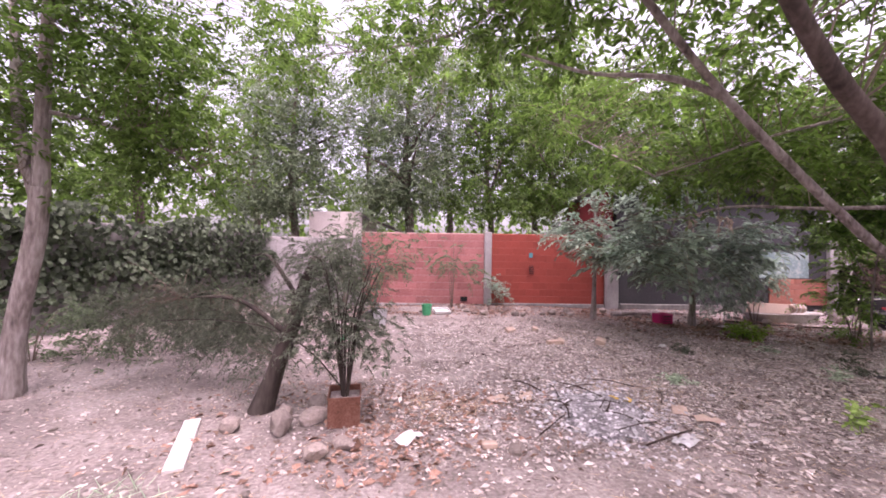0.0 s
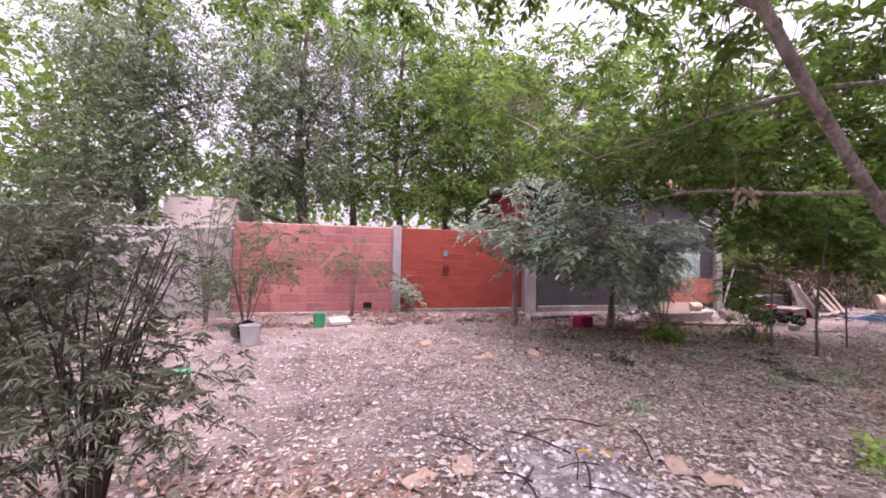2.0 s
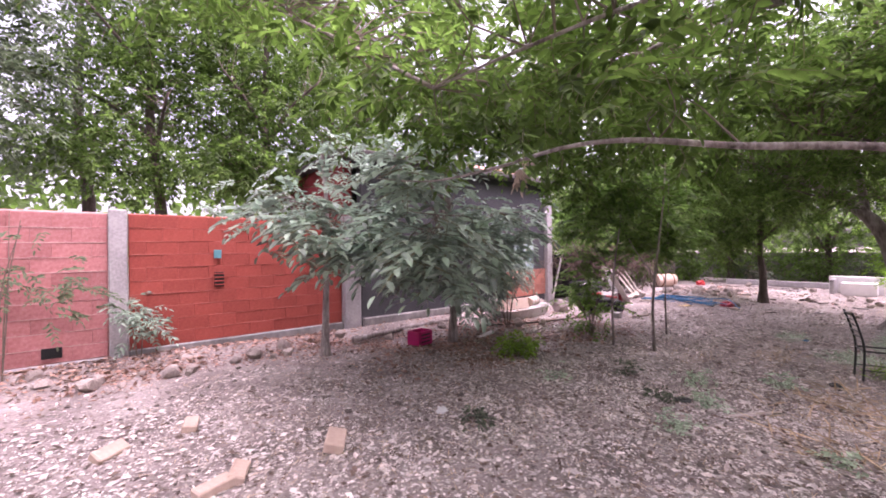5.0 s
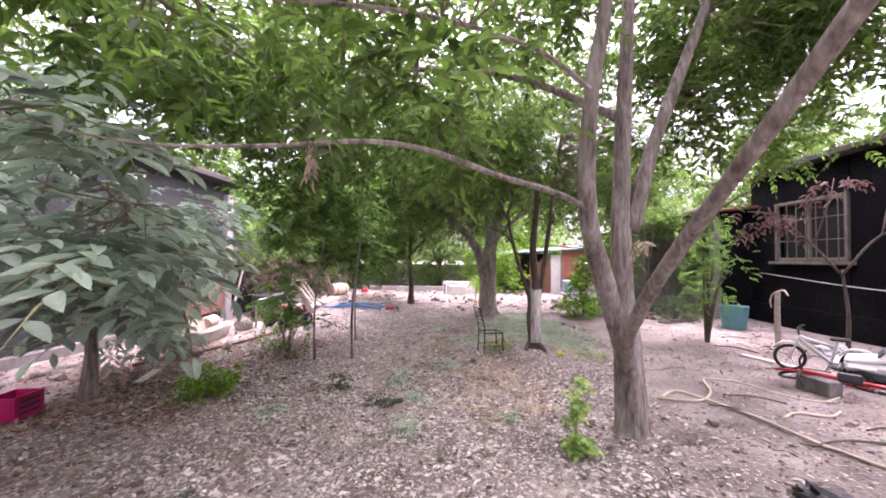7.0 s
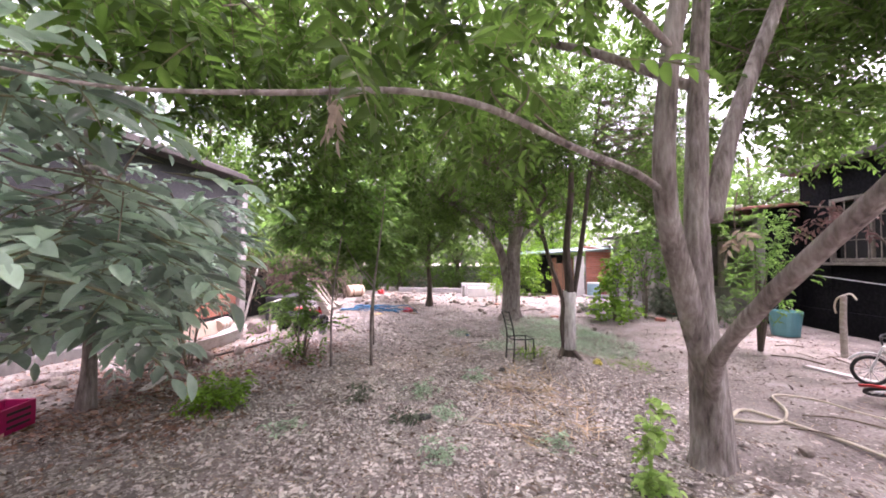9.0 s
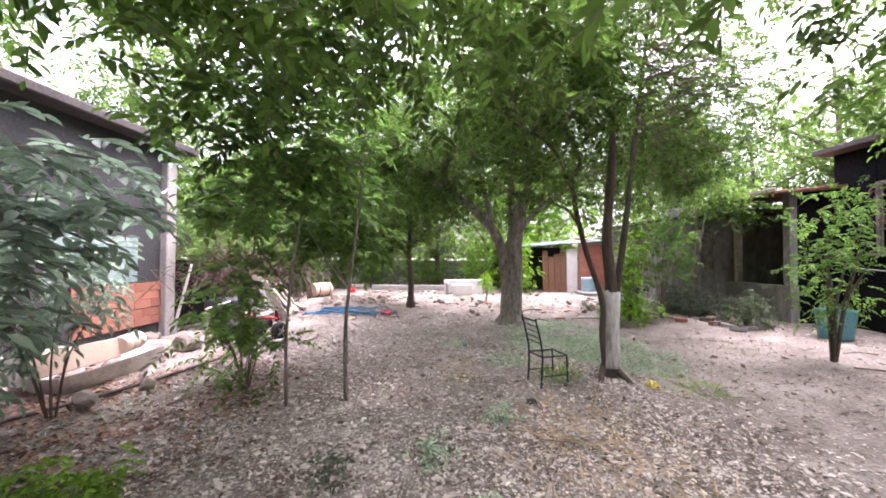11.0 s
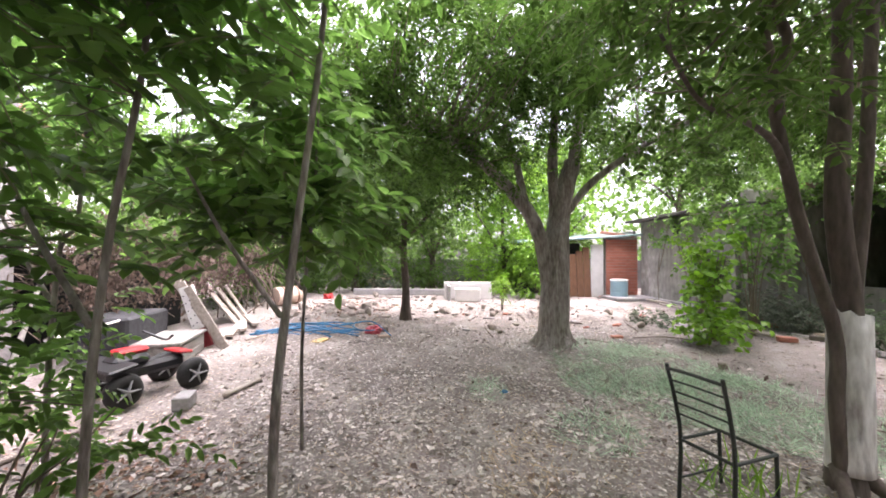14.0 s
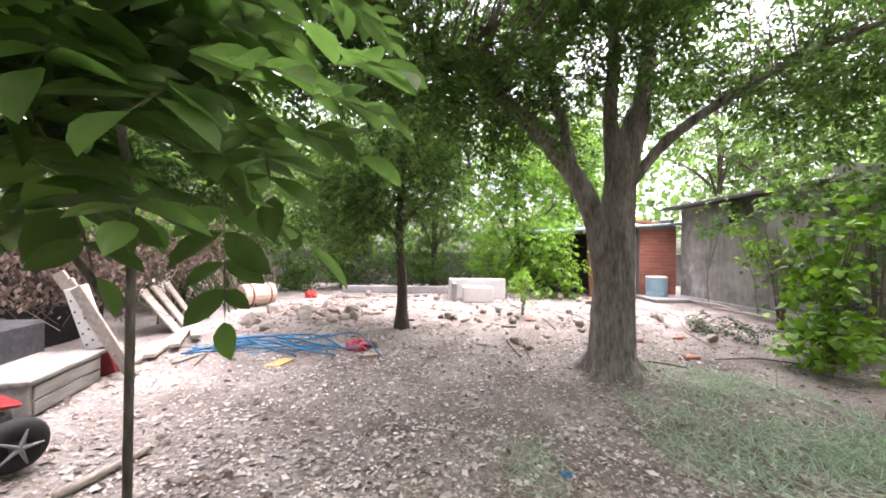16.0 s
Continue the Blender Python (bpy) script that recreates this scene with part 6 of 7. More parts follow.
# hoses
stick([(6.75, 2.35, 0.02), (6.65, 1.9, 0.02), (7.0, 1.55, 0.02), (7.55, 1.3, 0.02), (7.4, 0.95, 0.02), (6.9, 0.8, 0.02), (6.6, 0.55, 0.02), (6.75, 0.2, 0.02)], 0.016, P_CREAM, "cream garden hose lying in loops", "hose", name="hose")
stick([(6.75, 2.3, 0.02), (7.0, 2.0, 0.03), (6.7, 1.8, 0.02), (6.1, 1.6, 0.02), (5.4, 1.5, 0.02), (4.8, 1.2, 0.02), (4.2, 0.7, 0.02)], 0.02, P_CREAM, "cream garden hose lying in loops", "hose", name="hose")
stick([(6.1, 1.35, 0.02), (6.25, 1.1, 0.02), (6.15, 0.85, 0.02), (6.3, 0.6, 0.02)], 0.016, P_CREAM, "short end of cream hose", "hose", name="hose")
stick([(5.6, 0.9, 0.02), (5.3, 0.55, 0.02)], 0.015, P_WHITE, "short white pipe on the soil", "pipe", name="pipe")
for i in range(16):
    q = random.Random(950 + i)
    y0 = 9.35 - 0.09 * i * q.uniform(0.3, 1)
    stick([(13.7 + q.uniform(-0.25, 0.35), y0, 0.04 + 0.012 * i), (13.85 + q.uniform(-0.35, 0.4), y0 - 0.45, 0.05 + 0.008 * i), (13.85 + q.uniform(-0.4, 0.5), y0 - 0.9, 0.04 + 0.008 * i), (13.8 + q.uniform(-0.3, 0.35), y0 - 1.4 * q.uniform(0.7, 1), 0.04)], 0.014, P_BLUE, "blue plastic pipe in a loose pile", "pipe", "blue pipes", "blue_pipe")
plank(13.4, 8.25, 75, (0.62, 0.34, 0.03), M_YELLOW_BOARD, "yellowed sheet of board on the soil")


def wheel(parent, at, r, width, tyre_mat, rim_mat, spokes=0, turn=0.0):
    """An upright wheel that turns about y: tyre with rim and spokes under it."""
    vs, fs = [], []
    n, k2 = 24, 8
    t = width * 0.5
    for i in range(n):
        a = 2 * math.pi * i / n
        for j in range(k2):
            b = 2 * math.pi * j / k2
            rr = r - t + t * math.cos(b)
            vs.append((rr * math.cos(a), t * math.sin(b), rr * math.sin(a)))
    for i in range(n):
        fs += [(i * k2 + j, i * k2 + (j + 1) % k2, ((i + 1) % n) * k2 + (j + 1) % k2, ((i + 1) % n) * k2 + j) for j in range(k2)]
    w = part("tyre", (vs, fs), tyre_mat, parent, smooth=True)
    w.matrix_basis = pose(*at, 0, 0, turn)
    if spokes:
        part("rim", merge(*[rod((0, 0, 0), ((r - t) * math.cos(6.283 * i / spokes), 0, (r - t) * math.sin(6.283 * i / spokes)), 0.004, n=5) for i in range(spokes)], rod((0, -0.03, 0), (0, 0.03, 0), 0.014)), rim_mat, w)
    else:
        bm = lathe([(0.0, -width * 0.35), (r * 0.62, -width * 0.35), (r * 0.7, -width * 0.2), (r * 0.7, width * 0.2), (r * 0.62, width * 0.35), (0.0, width * 0.35)], 18)
        part("rim", ([(x, z, y) for x, y, z in bm[0]], bm[1]), rim_mat, w)
    return w


def bicycle(m, color, label, r=0.2):
    b = thing("bicycle", m, label, "bicycle", "old bicycles")
    wheel(b, (-0.36, 0, r), r, 0.045, M_RUBBER, M_STEEL, 12)
    wheel(b, (0.36, 0, r), r, 0.045, M_RUBBER, M_STEEL, 12, 15)
    part("frame", merge(rod((-0.36, 0, r), (-0.08, 0, r), 0.018), rod((-0.08, 0, r), (-0.16, 0, 0.52), 0.022), rod((-0.36, 0, r), (-0.15, 0, 0.46), 0.012), rod((-0.08, 0, r), (0.25, 0, 0.5), 0.026), rod((-0.14, 0, 0.42), (0.25, 0, 0.53), 0.022), rod((0.36, 0.03, r), (0.25, 0.03, 0.52), 0.012), rod((0.36, -0.03, r), (0.25, -0.03, 0.52), 0.012)), color, b)
    for sx in (-0.36, 0.36):
        guard = tube([(sx + (r + 0.03) * math.cos(a), 0, r + (r + 0.03) * math.sin(a)) for a in (0.5, 1.1, 1.7, 2.3, 2.9)], 0.018, 0.018, 6, per=3)
        part("mudguard", guard, color, b)
    part("saddle", solid(0.22, 0.12, 0.05, (-0.18, 0, 0.52), 0.02), P_BLACK, b)
    part("handlebar", tube([(0.2, -0.24, 0.68), (0.26, -0.1, 0.66), (0.25, 0, 0.56), (0.26, 0.1, 0.66), (0.2, 0.24, 0.68)], 0.012, 0.012, 6), P_BLACK, b)
    part("crank", merge(rod((-0.08, -0.07, r), (-0.08, 0.07, r), 0.02), rod((-0.08, 0.07, r), (-0.02, 0.07, r - 0.12), 0.008), rod((-0.08, -0.07, r), (-0.14, -0.07, r + 0.12), 0.008)), M_STEEL, b)
    return b


bicycle(spot(7.76, -0.5, 49), P_WHITE, "white child's bicycle standing among the toys")
bicycle(spot(7.2, -0.18, 40, 0.03, -66), P_RED, "red child's bicycle lying on the soil")
bicycle(spot(7.05, -1.3, 30, 0.03, 40), P_GREY, "grey child's bicycle fallen over")


def toy_car(m, body, label, name="toy_car"):
    c = thing(name, m, label, "toy car")
    shell = merge(solid(0.96, 0.46, 0.15, (0, 0, 0.17), 0.05), solid(0.34, 0.44, 0.2, (-0.12, 0, 0.3), 0.07), solid(0.42, 0.42, 0.09, (0.27, 0, 0.3), 0.035, (0, 9, 0)), solid(0.2, 0.46, 0.13, (-0.4, 0, 0.3), 0.05))
    part("body", shell, body, c)
    part("spoiler", solid(0.08, 0.5, 0.03, (-0.48, 0, 0.45), 0.01), body, c)
    for sx in (-0.3, 0.32):
        for sy in (-0.24, 0.24):
            part("wheel_arch", solid(0.28, 0.1, 0.06, (sx, sy, 0.22), 0.025), body, c)
    part("chassis", solid(0.9, 0.44, 0.1, (0, 0, 0.1), 0.02), P_GREY, c)
    part("windscreen", solid(0.02, 0.36, 0.15, (0.2, 0, 0.36), 0.005, (0, -35, 0)), P_GREY, c)
    for sx in (-0.3, 0.32):
        for sy in (-0.26, 0.26):
            wheel(c, (sx, sy, 0.11), 0.11, 0.08, M_RUBBER, P_GREY)
    part("bumper", solid(0.05, 0.5, 0.07, (0.52, 0, 0.15), 0.02), P_GREY, c)
    return c


toy_car(spot(7.1, -0.85, 44), P_WHITE, "white plastic ride-on toy car, dusty")
moto = thing("toy_motorbike", spot(6.0, -0.85, 220), "black and yellow plastic toy motorbike with a red seat", "toy motorbike")
wheel(moto, (-0.36, 0, 0.16), 0.16, 0.1, M_RUBBER, P_GREY)
wheel(moto, (0.38, 0, 0.16), 0.16, 0.1, M_RUBBER, P_YELLOW)
part("body", merge(solid(0.5, 0.2, 0.16, (0, 0, 0.2), 0.05), solid(0.3, 0.16, 0.14, (0.14, 0, 0.34), 0.05, (0, -12, 0))), P_BLACK, moto)
part("seat", solid(0.32, 0.17, 0.06, (-0.2, 0, 0.38), 0.025), P_YELLOW, moto, "yellow seat")
part("fairing", solid(0.14, 0.18, 0.2, (0.36, 0, 0.4), 0.04, (0, 20, 0)), P_RED, moto, "red front fairing")
part("handlebar", rod((0.3, -0.22, 0.58), (0.3, 0.22, 0.58), 0.014), P_BLACK, moto)
post = thing("post", spot(9.6, -1.3, 20), "grey post with a cream hose hung over its top", "post")
part("pole", tube([(0, 0, -0.1), (0.01, 0, 0.5), (0, 0, 1.05)], 0.05, 0.045, 8, 0.1), M_WOOD, post)
part("hose", tube([(-0.16, -0.03, 1.0), (-0.08, -0.05, 1.09), (0, -0.03, 1.07), (0.1, -0.02, 1.0), (0.13, 0, 0.86), (0.11, 0, 0.74)], 0.014, 0.014, 6), P_CREAM, post, "cream hose loop")
wire = tube([(12.6, -3.17, 1.3), (9.6, -2.9, 1.1), (7.0, -2.95, 1.04), (2.0, -3.17, 1.1)], 0.008, 0.008, 5)
cl = thing("clothes_line", Matrix.Identity(4), "pale wire strung along the dark house", "clothes line")
part("wire", wire, P_WHITE, cl)
for x, z in ((12.6, 1.3), (2.0, 1.1)):
    part("hook", rod((x, -3.2, z), (x, -3.15, z), 0.012), M_RUST, cl)
stick([(7.95, -2.9, 0.0), (8.0, -3.0, 1.6), (8.05, -3.08, 3.0)], 0.014, M_WOOD, "thin pole leaning on the dark house", "pole", name="pole")

# toy quad, dresser, dotted post and leaning boards
quad = thing("toy_quad", spot(11.02, 9.2, -25), "black and red plastic toy quad bike", "toy quad")
for sx in (-0.32, 0.34):
    for sy in (-0.27, 0.27):
        wq = wheel(quad, (sx, sy, 0.17), 0.17, 0.15, M_RUBBER, P_GREY)
        part("star", merge(*[rod((0, -0.08, 0), (0.11 * math.cos(6.283 * k / 5), -0.08, 0.11 * math.sin(6.283 * k / 5)), 0.016, 0.006, 5) for k in range(5)]), P_STAR, wq, "pale star-shaped hub")
part("body", merge(solid(0.74, 0.22, 0.14, (0, 0, 0.22), 0.04), solid(0.34, 0.24, 0.12, (-0.16, 0, 0.34), 0.04)), P_BLACK, quad)
part("seat", solid(0.3, 0.17, 0.06, (-0.14, 0, 0.46), 0.025), P_RED, quad, "red seat")
part("fender", solid(0.16, 0.3, 0.035, (0.34, 0, 0.37), 0.015, (0, 8, 0)), P_RED, quad, "red front fender")
part("fender", solid(0.26, 0.66, 0.035, (-0.34, 0, 0.37), 0.015, (0, -8, 0)), P_BLACK, quad)
part("handlebar", tube([(0.12, -0.26, 0.62), (0.2, 0, 0.54), (0.12, 0.26, 0.62)], 0.014, 0.014, 6), P_BLACK, quad)
dresser = thing("dresser", spot(12.25, 9.75, 14), "grey wooden chest of drawers lying outdoors", "dresser")
part("body", solid(0.95, 0.5, 0.27, (0, 0, 0), 0.008), M_WOOD_GREY, dresser)
part("top", solid(1.02, 0.56, 0.04, (0, 0, 0.272), 0.008), M_WOOD_GREY, dresser, "pale worn top")
for k in range(2):
    part("drawer", solid(0.86, 0.02, 0.105, (0, -0.256, 0.02 + 0.122 * k), 0.005), M_WOOD_GREY, dresser)
tank = thing("water_tank", spot(12.2, 10.35, 10), "dark grey-blue sheet-covered box behind the dresser", "box")
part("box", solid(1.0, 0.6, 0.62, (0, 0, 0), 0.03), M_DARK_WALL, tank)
rail = thing("rail", spot(11.2, 9.95, 12), "long pale rail on two posts", "rail")
part("bar", rod((-0.6, 0, 0.62), (0.65, 0, 0.62), 0.016), M_WHITE_WOOD, rail)
for sx in (-0.55, 0.6):
    part("post", rod((sx, 0, -0.05), (sx, 0, 0.61), 0.025), M_WOOD, rail)
dot = thing("dotted_post", spot(12.9, 9.66, -80, 0, 0, -18), "white post with black dots and a red foot, leaning", "post")
part("foot", solid(0.2, 0.06, 0.3, (0, 0, 0), 0.006), M_RED_WALL, dot, "red painted foot")
part("board", solid(0.2, 0.06, 0.68, (0, 0, 0.302), 0.006), M_WHITE, dot)
for k in range(5):
    for j in range(3):
        part("dot", rod((-0.065 + 0.065 * j, -0.03, 0.37 + 0.12 * k + 0.03 * (j % 2)), (-0.065 + 0.065 * j, -0.036, 0.37 + 0.12 * k + 0.03 * (j % 2)), 0.011, n=8), P_BLACK, dot)
for k in range(3):
    plank(12.78 + 0.1 * k, 9.3 + 0.1 * k, 4 * k, (0.03, 0.12, 1.1 + 0.08 * k), M_WOOD, "grey plank leaning on the hut", 0.02, -33, 0, "leaning planks")
for k in range(3):
    plank(14.75 + 0.24 * k, 10.15, 10 + 5 * k, (0.22, 0.03, 0.85), M_WOOD, "grey board leaning in the brush", 0.0, -38 + 3 * k, 0, "boards in the brush")
for k in range(4):
    plank(13.6 + 0.3 * k, 9.75, 12 + 7 * k, (1.2, 0.12, 0.05), M_WOOD, "old board lying by the hut", 0.03 * k, 0, 0, "boards by the hut")
cask = thing("barrel", spot(17.1, 10.05, 55, 0.24, 90), "rusty brown barrel lying on its side", "barrel")
part("body", lathe([(0.2, -0.35), (0.23, -0.34), (0.24, -0.12), (0.245, 0.0), (0.24, 0.12), (0.23, 0.34), (0.2, 0.35)], 18), M_BEIGE, cask)
for z in (-0.2, 0.2):
    part("hoop", lathe([(0.243, z), (0.25, z + 0.01), (0.25, z + 0.03), (0.243, z + 0.04)], 18), M_RUST, cask)
drum = thing("barrel", spot(18.62, 0.35), "pale blue plastic drum with a white lid", "barrel")
part("body", lathe([(0.22, 0), (0.25, 0.02), (0.255, 0.2), (0.245, 0.22), (0.255, 0.25), (0.255, 0.52), (0.24, 0.56)], 22), P_PALE_BLUE, drum)
part("lid", lathe([(0.25, 0.561), (0.262, 0.565), (0.262, 0.6), (0.24, 0.615), (0.08, 0.625)], 22), P_WHITE, drum, "white lid")
trough = thing("trough", spot(18.15, 5.1, 90), "low white concrete trough", "trough")
part("back", solid(1.45, 0.12, 0.52, (0, -0.35, 0), 0.015), M_WHITE, trough)
part("box", solid(0.72, 0.5, 0.36, (0.05, 0.1, 0), 0.015), M_WHITE, trough)
part("end", solid(0.1, 0.6, 0.44, (0.6, 0.0, 0), 0.015), M_CONCRETE, trough)
curb = thing("low_wall", spot(19.6, 7.0, 90), "low pale concrete kerb at the far end", "low wall")
part("kerb", solid(3.6, 0.16, 0.2, (0, 0, 0), 0.02), M_CONCRETE, curb)
slab1 = thing("concrete_slab", spot(18.5, 0.0, 0), "cracked concrete slab before the outhouse", "slab")
part("slab", solid(1.0, 1.5, 0.09, (0, 0, 0), 0.015), M_CONCRETE, slab1)
for i, (x, y, a) in enumerate(((15.6, -0.2, 8), (16.6, -0.25, 3), (13.4, 0.2, 12))):
    stick([(x, y, 0.06), (x + 0.7, y + 0.02 * a, 0.08), (x + 1.4, y + 0.03 * a, 0.06)], 0.035, M_WOOD, "old pole lying along the shed", "pole", "poles by the shed", "pole")

# ---- leaf litter, pebbles and twigs over the ground ----
lr = np.random.default_rng(99)


def scattered(n, boxes):
    out = []
    for x0, y0, x1, y1, share in boxes:
        k = int(n * share)
        out.append(np.column_stack([lr.uniform(x0, x1, k), lr.uniform(y0, y1, k)]) + lr.normal(0, 0.5, (k, 2)) * [1, 0.6])
    return np.concatenate(out)


ZONES = [(-6, 0.8, 6, 10.8, 0.28), (2, 2.6, 12, 9.6, 0.40), (2, -2.2, 14, 3.0, 0.06), (8, 2.4, 18, 9.6, 0.23), (15, 0, 21, 9.5, 0.03)]


def lie(p, up):
    return np.array([soil_z(x, y) for x, y in p]) + up


p = scattered(150000, ZONES)
clump = np.array([noise.noise(Vector((x * 0.7, y * 0.7, 7))) for x, y in p])
p = p[clump > lr.uniform(-0.9, 0.2, len(p))]
n = len(p)
at = np.column_stack([p, lie(p, 0.006)])
tagged(link_mesh("leaf_litter", leaf_mesh("leaf_litter", at, lr.normal(0, 1, (n, 3)) * [1, 1, 0.12], lr.normal(0, 0.3, (n, 3)) + [0, 0, 1], np.clip(lr.lognormal(-3.6, 0.62, n), 0.008, 0.10), 0.5, curl=0.6), M_LITTER), "fallen dry leaves over the yard", "leaf litter", kind="stuff")
for count, mat, size, label in ((60000, M_LITTER_PALE, -3.7, "bleached pale leaves over the yard"), (18000, M_LEAF_BROWN, -3.65, "dark brown leaf scraps over the yard")):
    p = scattered(count, [(-0.5, 3.0, 8, 8.6, 0.62), (6, 2.8, 14.5, 8.2, 0.38)])
    n = len(p)
    at = np.column_stack([p, lie(p, 0.012)])
    tagged(link_mesh("leaf_litter", leaf_mesh("leaf_litter", at, lr.normal(0, 1, (n, 3)) * [1, 1, 0.12], lr.normal(0, 0.25, (n, 3)) + [0, 0, 1], np.clip(lr.lognormal(size, 0.55, n), 0.012, 0.10), 0.55, curl=0.5), mat), label, "leaf litter", kind="stuff")
drifts = [(-2.3, 9.9, 4.7, 10.95, 0.35), (4.6, 7.7, 9.6, 10.3, 0.45), (-1.6, 2.7, 0.5, 4.3, 0.12), (14.3, 7.4, 17.6, 9.6, 0.08)]
p = scattered(26000, drifts)
near = np.array([noise.noise(Vector((x * 1.1, y * 1.3, 17))) for x, y in p])
p = p[near > lr.uniform(-0.55, 0.3, len(p))]
n = len(p)
at = np.column_stack([p, lie(p, 0.014)])
tagged(link_mesh("leaf_litter", leaf_mesh("leaf_litter", at, lr.normal(0, 1, (n, 3)) * [1, 1, 0.25], lr.normal(0, 0.4, (n, 3)) + [0, 0, 1], np.clip(lr.lognormal(-3.1, 0.45, n), 0.02, 0.11), 0.5, curl=1.2), M_DRIFT), "reddish brown leaf drifts along the walls", "leaf litter", kind="stuff")
for count, mat, size, wide, label in ((15000, M_LEAF_BROWN, -3.5, 0.5, "dark leaf scraps over the bare southern soil"), (9000, M_TWIG, -2.7, 0.05, "dark twigs over the bare southern soil")):
    p = scattered(count, [(2.5, -3.0, 9.5, 2.9, 0.6), (8.5, -2.6, 16.5, 2.8, 0.4)])
    patch = np.array([noise.noise(Vector((x * 0.8, y * 0.8, 27))) for x, y in p])
    p = p[patch > lr.uniform(-0.6, 0.35, len(p))]
    n = len(p)
    at = np.column_stack([p, lie(p, 0.012)])
    tagged(link_mesh("leaf_litter" if wide > 0.1 else "twig_litter", leaf_mesh("litter", at, lr.normal(0, 1, (n, 3)) * [1, 1, 0.15], lr.normal(0, 0.3, (n, 3)) + [0, 0, 1], np.clip(lr.lognormal(size, 0.5, n), 0.012, 0.22), wide, curl=0.6 if wide > 0.1 else 0.1), mat), label, "litter", kind="stuff")
p = scattered(22000, ZONES)
n = len(p)
at = np.column_stack([p, lie(p, 0.01)])
tagged(link_mesh("twig_litter", leaf_mesh("twig_litter", at, lr.normal(0, 1, (n, 3)) * [1, 1, 0.08], np.tile([0, 0, 1.0], (n, 1)), lr.uniform(0.03, 0.14, n), 0.045, curl=0.08), M_STRAW), "straw and broken twigs over the yard", "twigs", kind="stuff")
chips = []
for v in range(6):
    bm = pebble(np.random.default_rng(v), 1.0, 1)
    chips.append((np.array([tuple(w.co) for w in bm.verts]), [tuple(w.index for w in f.verts) for f in bm.faces]))
    bm.free()
p = scattered(4000, ZONES[:3] + [(13, 0.6, 20, 9.3, 0.3)])
z = lie(p, 0.0)
vs, fs, o = [], [], 0
for i, (x, y) in enumerate(p):
    c, f = chips[i % 6]
    a, s = lr.uniform(0, 6.28), float(np.clip(lr.lognormal(-4.1, 0.5), 0.008, 0.06))
    R = np.array([[math.cos(a), -math.sin(a), 0], [math.sin(a), math.cos(a), 0], [0, 0, 0.6]])
    vs.append(c @ R.T * s + [x, y, z[i] + 0.2 * s])
    fs += [tuple(k + o for k in q) for q in f]
    o += len(c)
tagged(link_mesh("pebbles", ([tuple(v) for v in np.concatenate(vs)], fs), M_STONE), "small stones and clods over the soil", "pebbles", kind="stuff")

# far woods all round, beyond the walls
fw = np.random.default_rng(5)
n = 32000
a = fw.uniform(0, 6.283, n)
d = fw.uniform(24, 34, n)
top = 9.0 + 4.0 * np.array([noise.noise(Vector((6 * math.cos(t), 6 * math.sin(t), 0))) for t in a])
at = np.column_stack([8 + d * np.cos(a) * 1.15, 4 + d * np.sin(a), top * fw.uniform(0.02, 1, n)])
tagged(link_mesh("far_woods", leaf_mesh("far_woods", at, fw.normal(0, 1, (n, 3)), fw.normal(0, 1, (n, 3)) + [0, 0, 0.5], fw.uniform(0.35, 0.8, n), 0.6), M_LEAF), "belt of distant trees round the yard", "trees", kind="stuff")

# ---- masonry, piece by piece ----


def course_wall(owner, x0, x1, y, z0, z1, length, height, mat, skip=(), gap=0.007, depth=0.026, axis="x", parent_at=(0, 0, 0), tag="block"):
    """Blocks in running bond on the face of a wall, sharing one mesh for a whole and one for a half block."""
    whole = None
    rows = int(round((z1 - z0) / height))
    for r in range(rows):
        x = x0 - (length / 2 if r % 2 else 0)
        while x < x1 - 0.02:
            a, b = max(x, x0), min(x + length, x1)
            x += length
            if b - a < 0.06 or (r, round((a + b) / 2, 1)) in skip:
                continue
            if whole is None:
                bm = solid(length - 0.3 * gap, depth, height - gap, (0, 0, 0), 0.003)
                whole = bpy.data.meshes.new(tag)
                bm.to_mesh(whole)
                bm.free()
                whole.materials.append(mat)
            ob = new(tag, whole)
            ob.parent = owner
            jit = 0.0045 * math.sin(37 * a + 91 * r)
            s = (b - a - 0.3 * gap) / (length - 0.3 * gap)
            mid = (a + b) / 2
            if axis == "x":
                ob.matrix_basis = Matrix.Translation((mid - parent_at[0], y + jit - parent_at[1], z0 + r * height - parent_at[2])) @ Matrix.Diagonal((s, 1, 1, 1))
            else:
                ob.matrix_basis = Matrix.Translation((y + jit - parent_at[0], mid - parent_at[1], z0 + r * height - parent_at[2])) @ pose(0, 0, 0, 0, 0, 90) @ Matrix.Diagonal((s, 1, 1, 1))


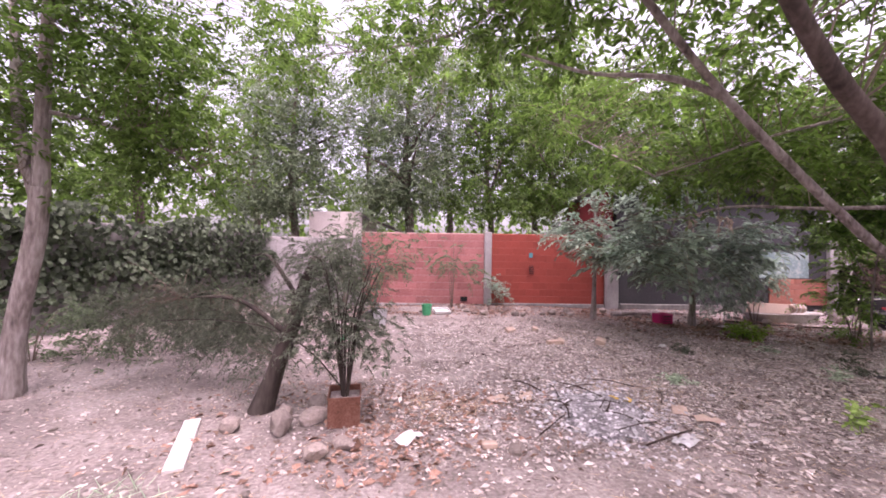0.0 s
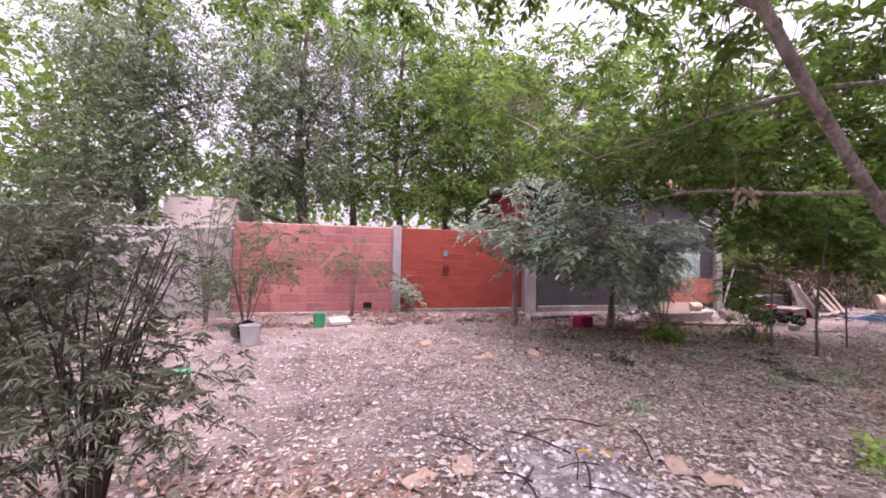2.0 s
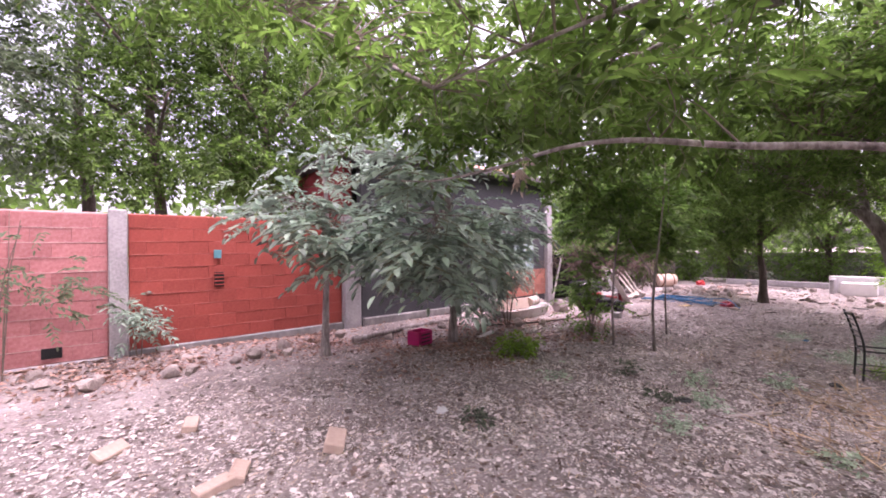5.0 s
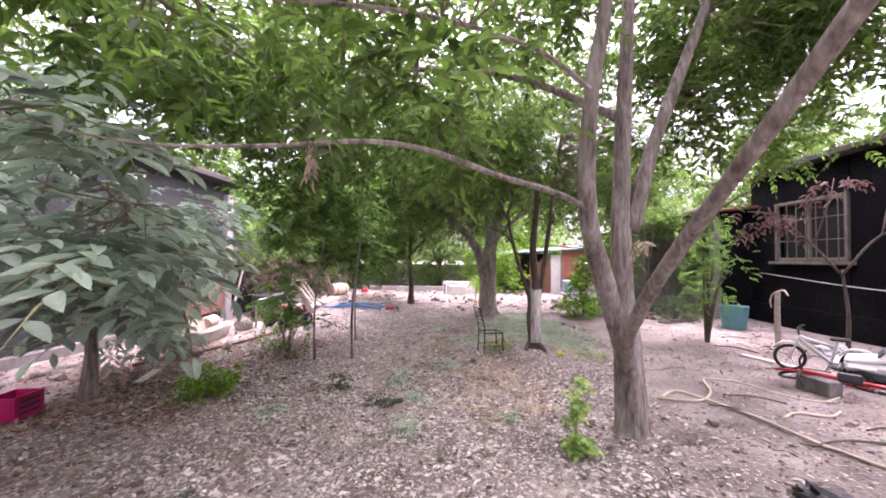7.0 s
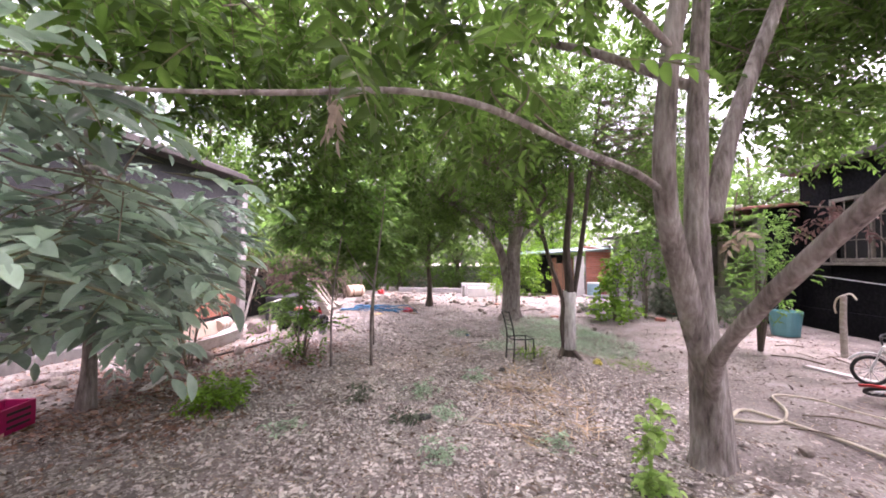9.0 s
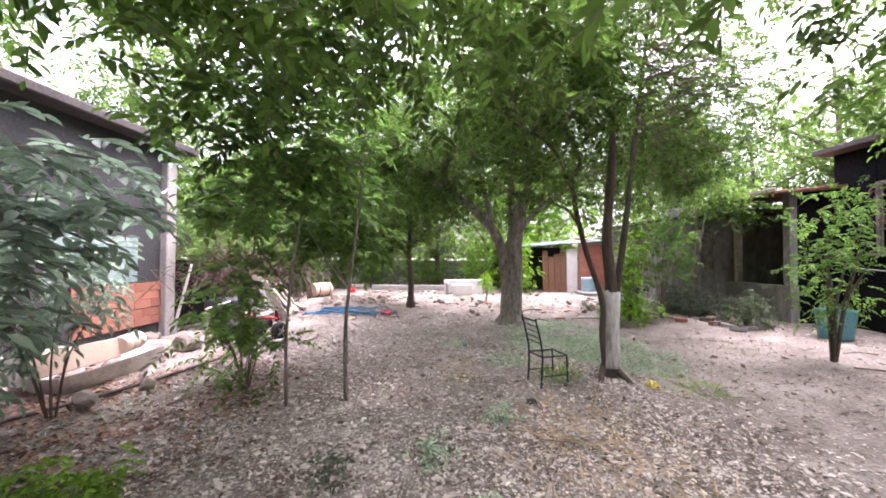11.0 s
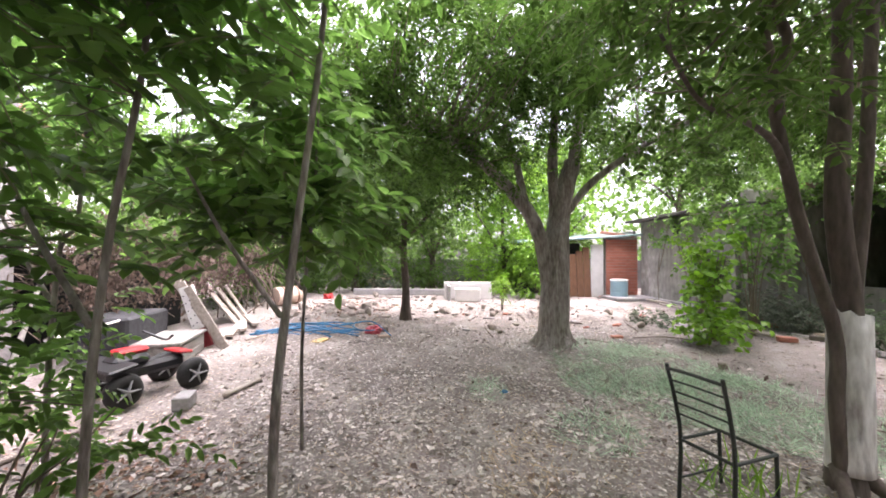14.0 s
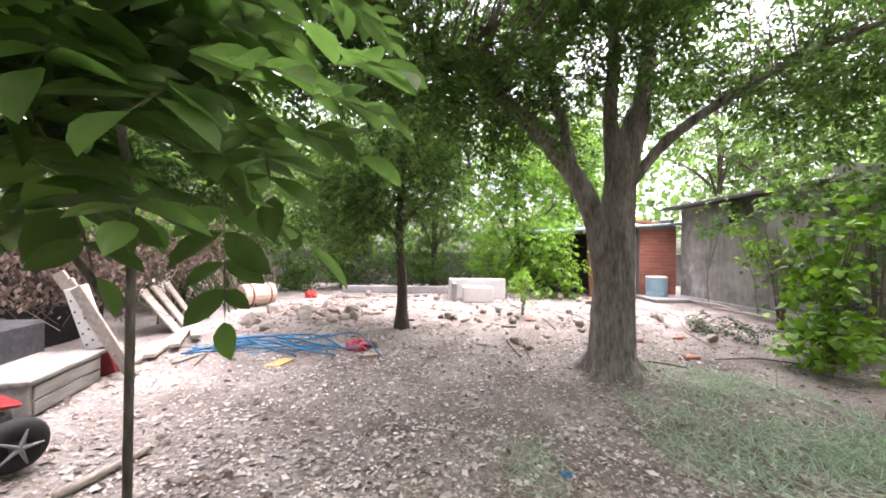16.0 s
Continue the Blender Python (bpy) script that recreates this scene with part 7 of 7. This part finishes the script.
course_wall(wall_red, 1.43, 4.71, 11.130, 0.18, 2.18, 0.4, 0.2, M_RED_BLOCK)
course_wall(wall_faded, -2.38, 1.19, 11.126, 0.13, 2.17, 0.4, 0.204, M_PINK_BLOCK)
course_wall(wall_grey, -6.1, -2.43, 11.122, 0.0, 2.0, 0.4, 0.2, M_GREY_BLOCK)
course_wall(house, 9.4, 11.16, 10.985, 0.25, 1.0, 0.36, 0.15, M_BRICK, parent_at=(8.1, 11, 0), depth=0.036, tag="brick")
course_wall(brick_panel, -0.55, 0.49, 19.21, 0.1, 2.0, 0.26, 0.095, M_BRICK_PALE, axis="y", parent_at=(19.2, 0, 0.1), depth=0.036, gap=0.008, tag="brick")
for owner, x0, x1, y, z0, h, mat in ((wall_red, 1.45, 4.7, 11.117, 0.18, 0.2, M_MORTAR_RED), (wall_faded, -2.36, 1.17, 11.113, 0.13, 0.204, M_MORTAR_PINK)):
    for r in range(1, 10):
        x = x0
        while x < x1 - 0.3:
            q = random.Random(int(1000 * x) + r)
            b = min(x1, x + q.uniform(0.5, 1.6))
            pts = [(x + (b - x) * k / 5, y, z0 + r * h - 0.004 + 0.006 * noise.noise(Vector((5 * x + 3 * k, r, 0)))) for k in range(6)]
            part("mortar_ridge", tube(pts, q.uniform(0.004, 0.009), q.uniform(0.003, 0.006), 5, 0.4, per=3, seed=r), mat, owner)
            x = b + q.uniform(0.02, 0.5)
vent = thing("wall_vent", pose(2.58, 11.085, 1.03), "small dark vent with bars in the red wall", "vent")
# flat dark plate coloured as the shade within the vent
part("recess_shade", solid(0.14, 0.02, 0.24, (0, 0, 0), 0.002), M_DARK, vent)
for k in range(4):
    part("slat", solid(0.15, 0.022, 0.02, (0, -0.008, 0.025 + 0.06 * k), 0.003), M_RED_BLOCK, vent)
sign = thing("wall_plate", pose(2.56, 11.085, 1.5), "small faded blue plate on the red wall", "plate")
part("plate", solid(0.11, 0.014, 0.14, (0, 0, 0), 0.003), P_TEAL, sign)
hole = thing("wall_vent", pose(0.62, 11.085, 0.2), "broken opening at the foot of the faded wall", "vent")
# dark plate on the wall face, coloured as the hole's shade
part("recess_shade", solid(0.2, 0.02, 0.14, (0, 0, 0), 0.002), M_DARK, hole)
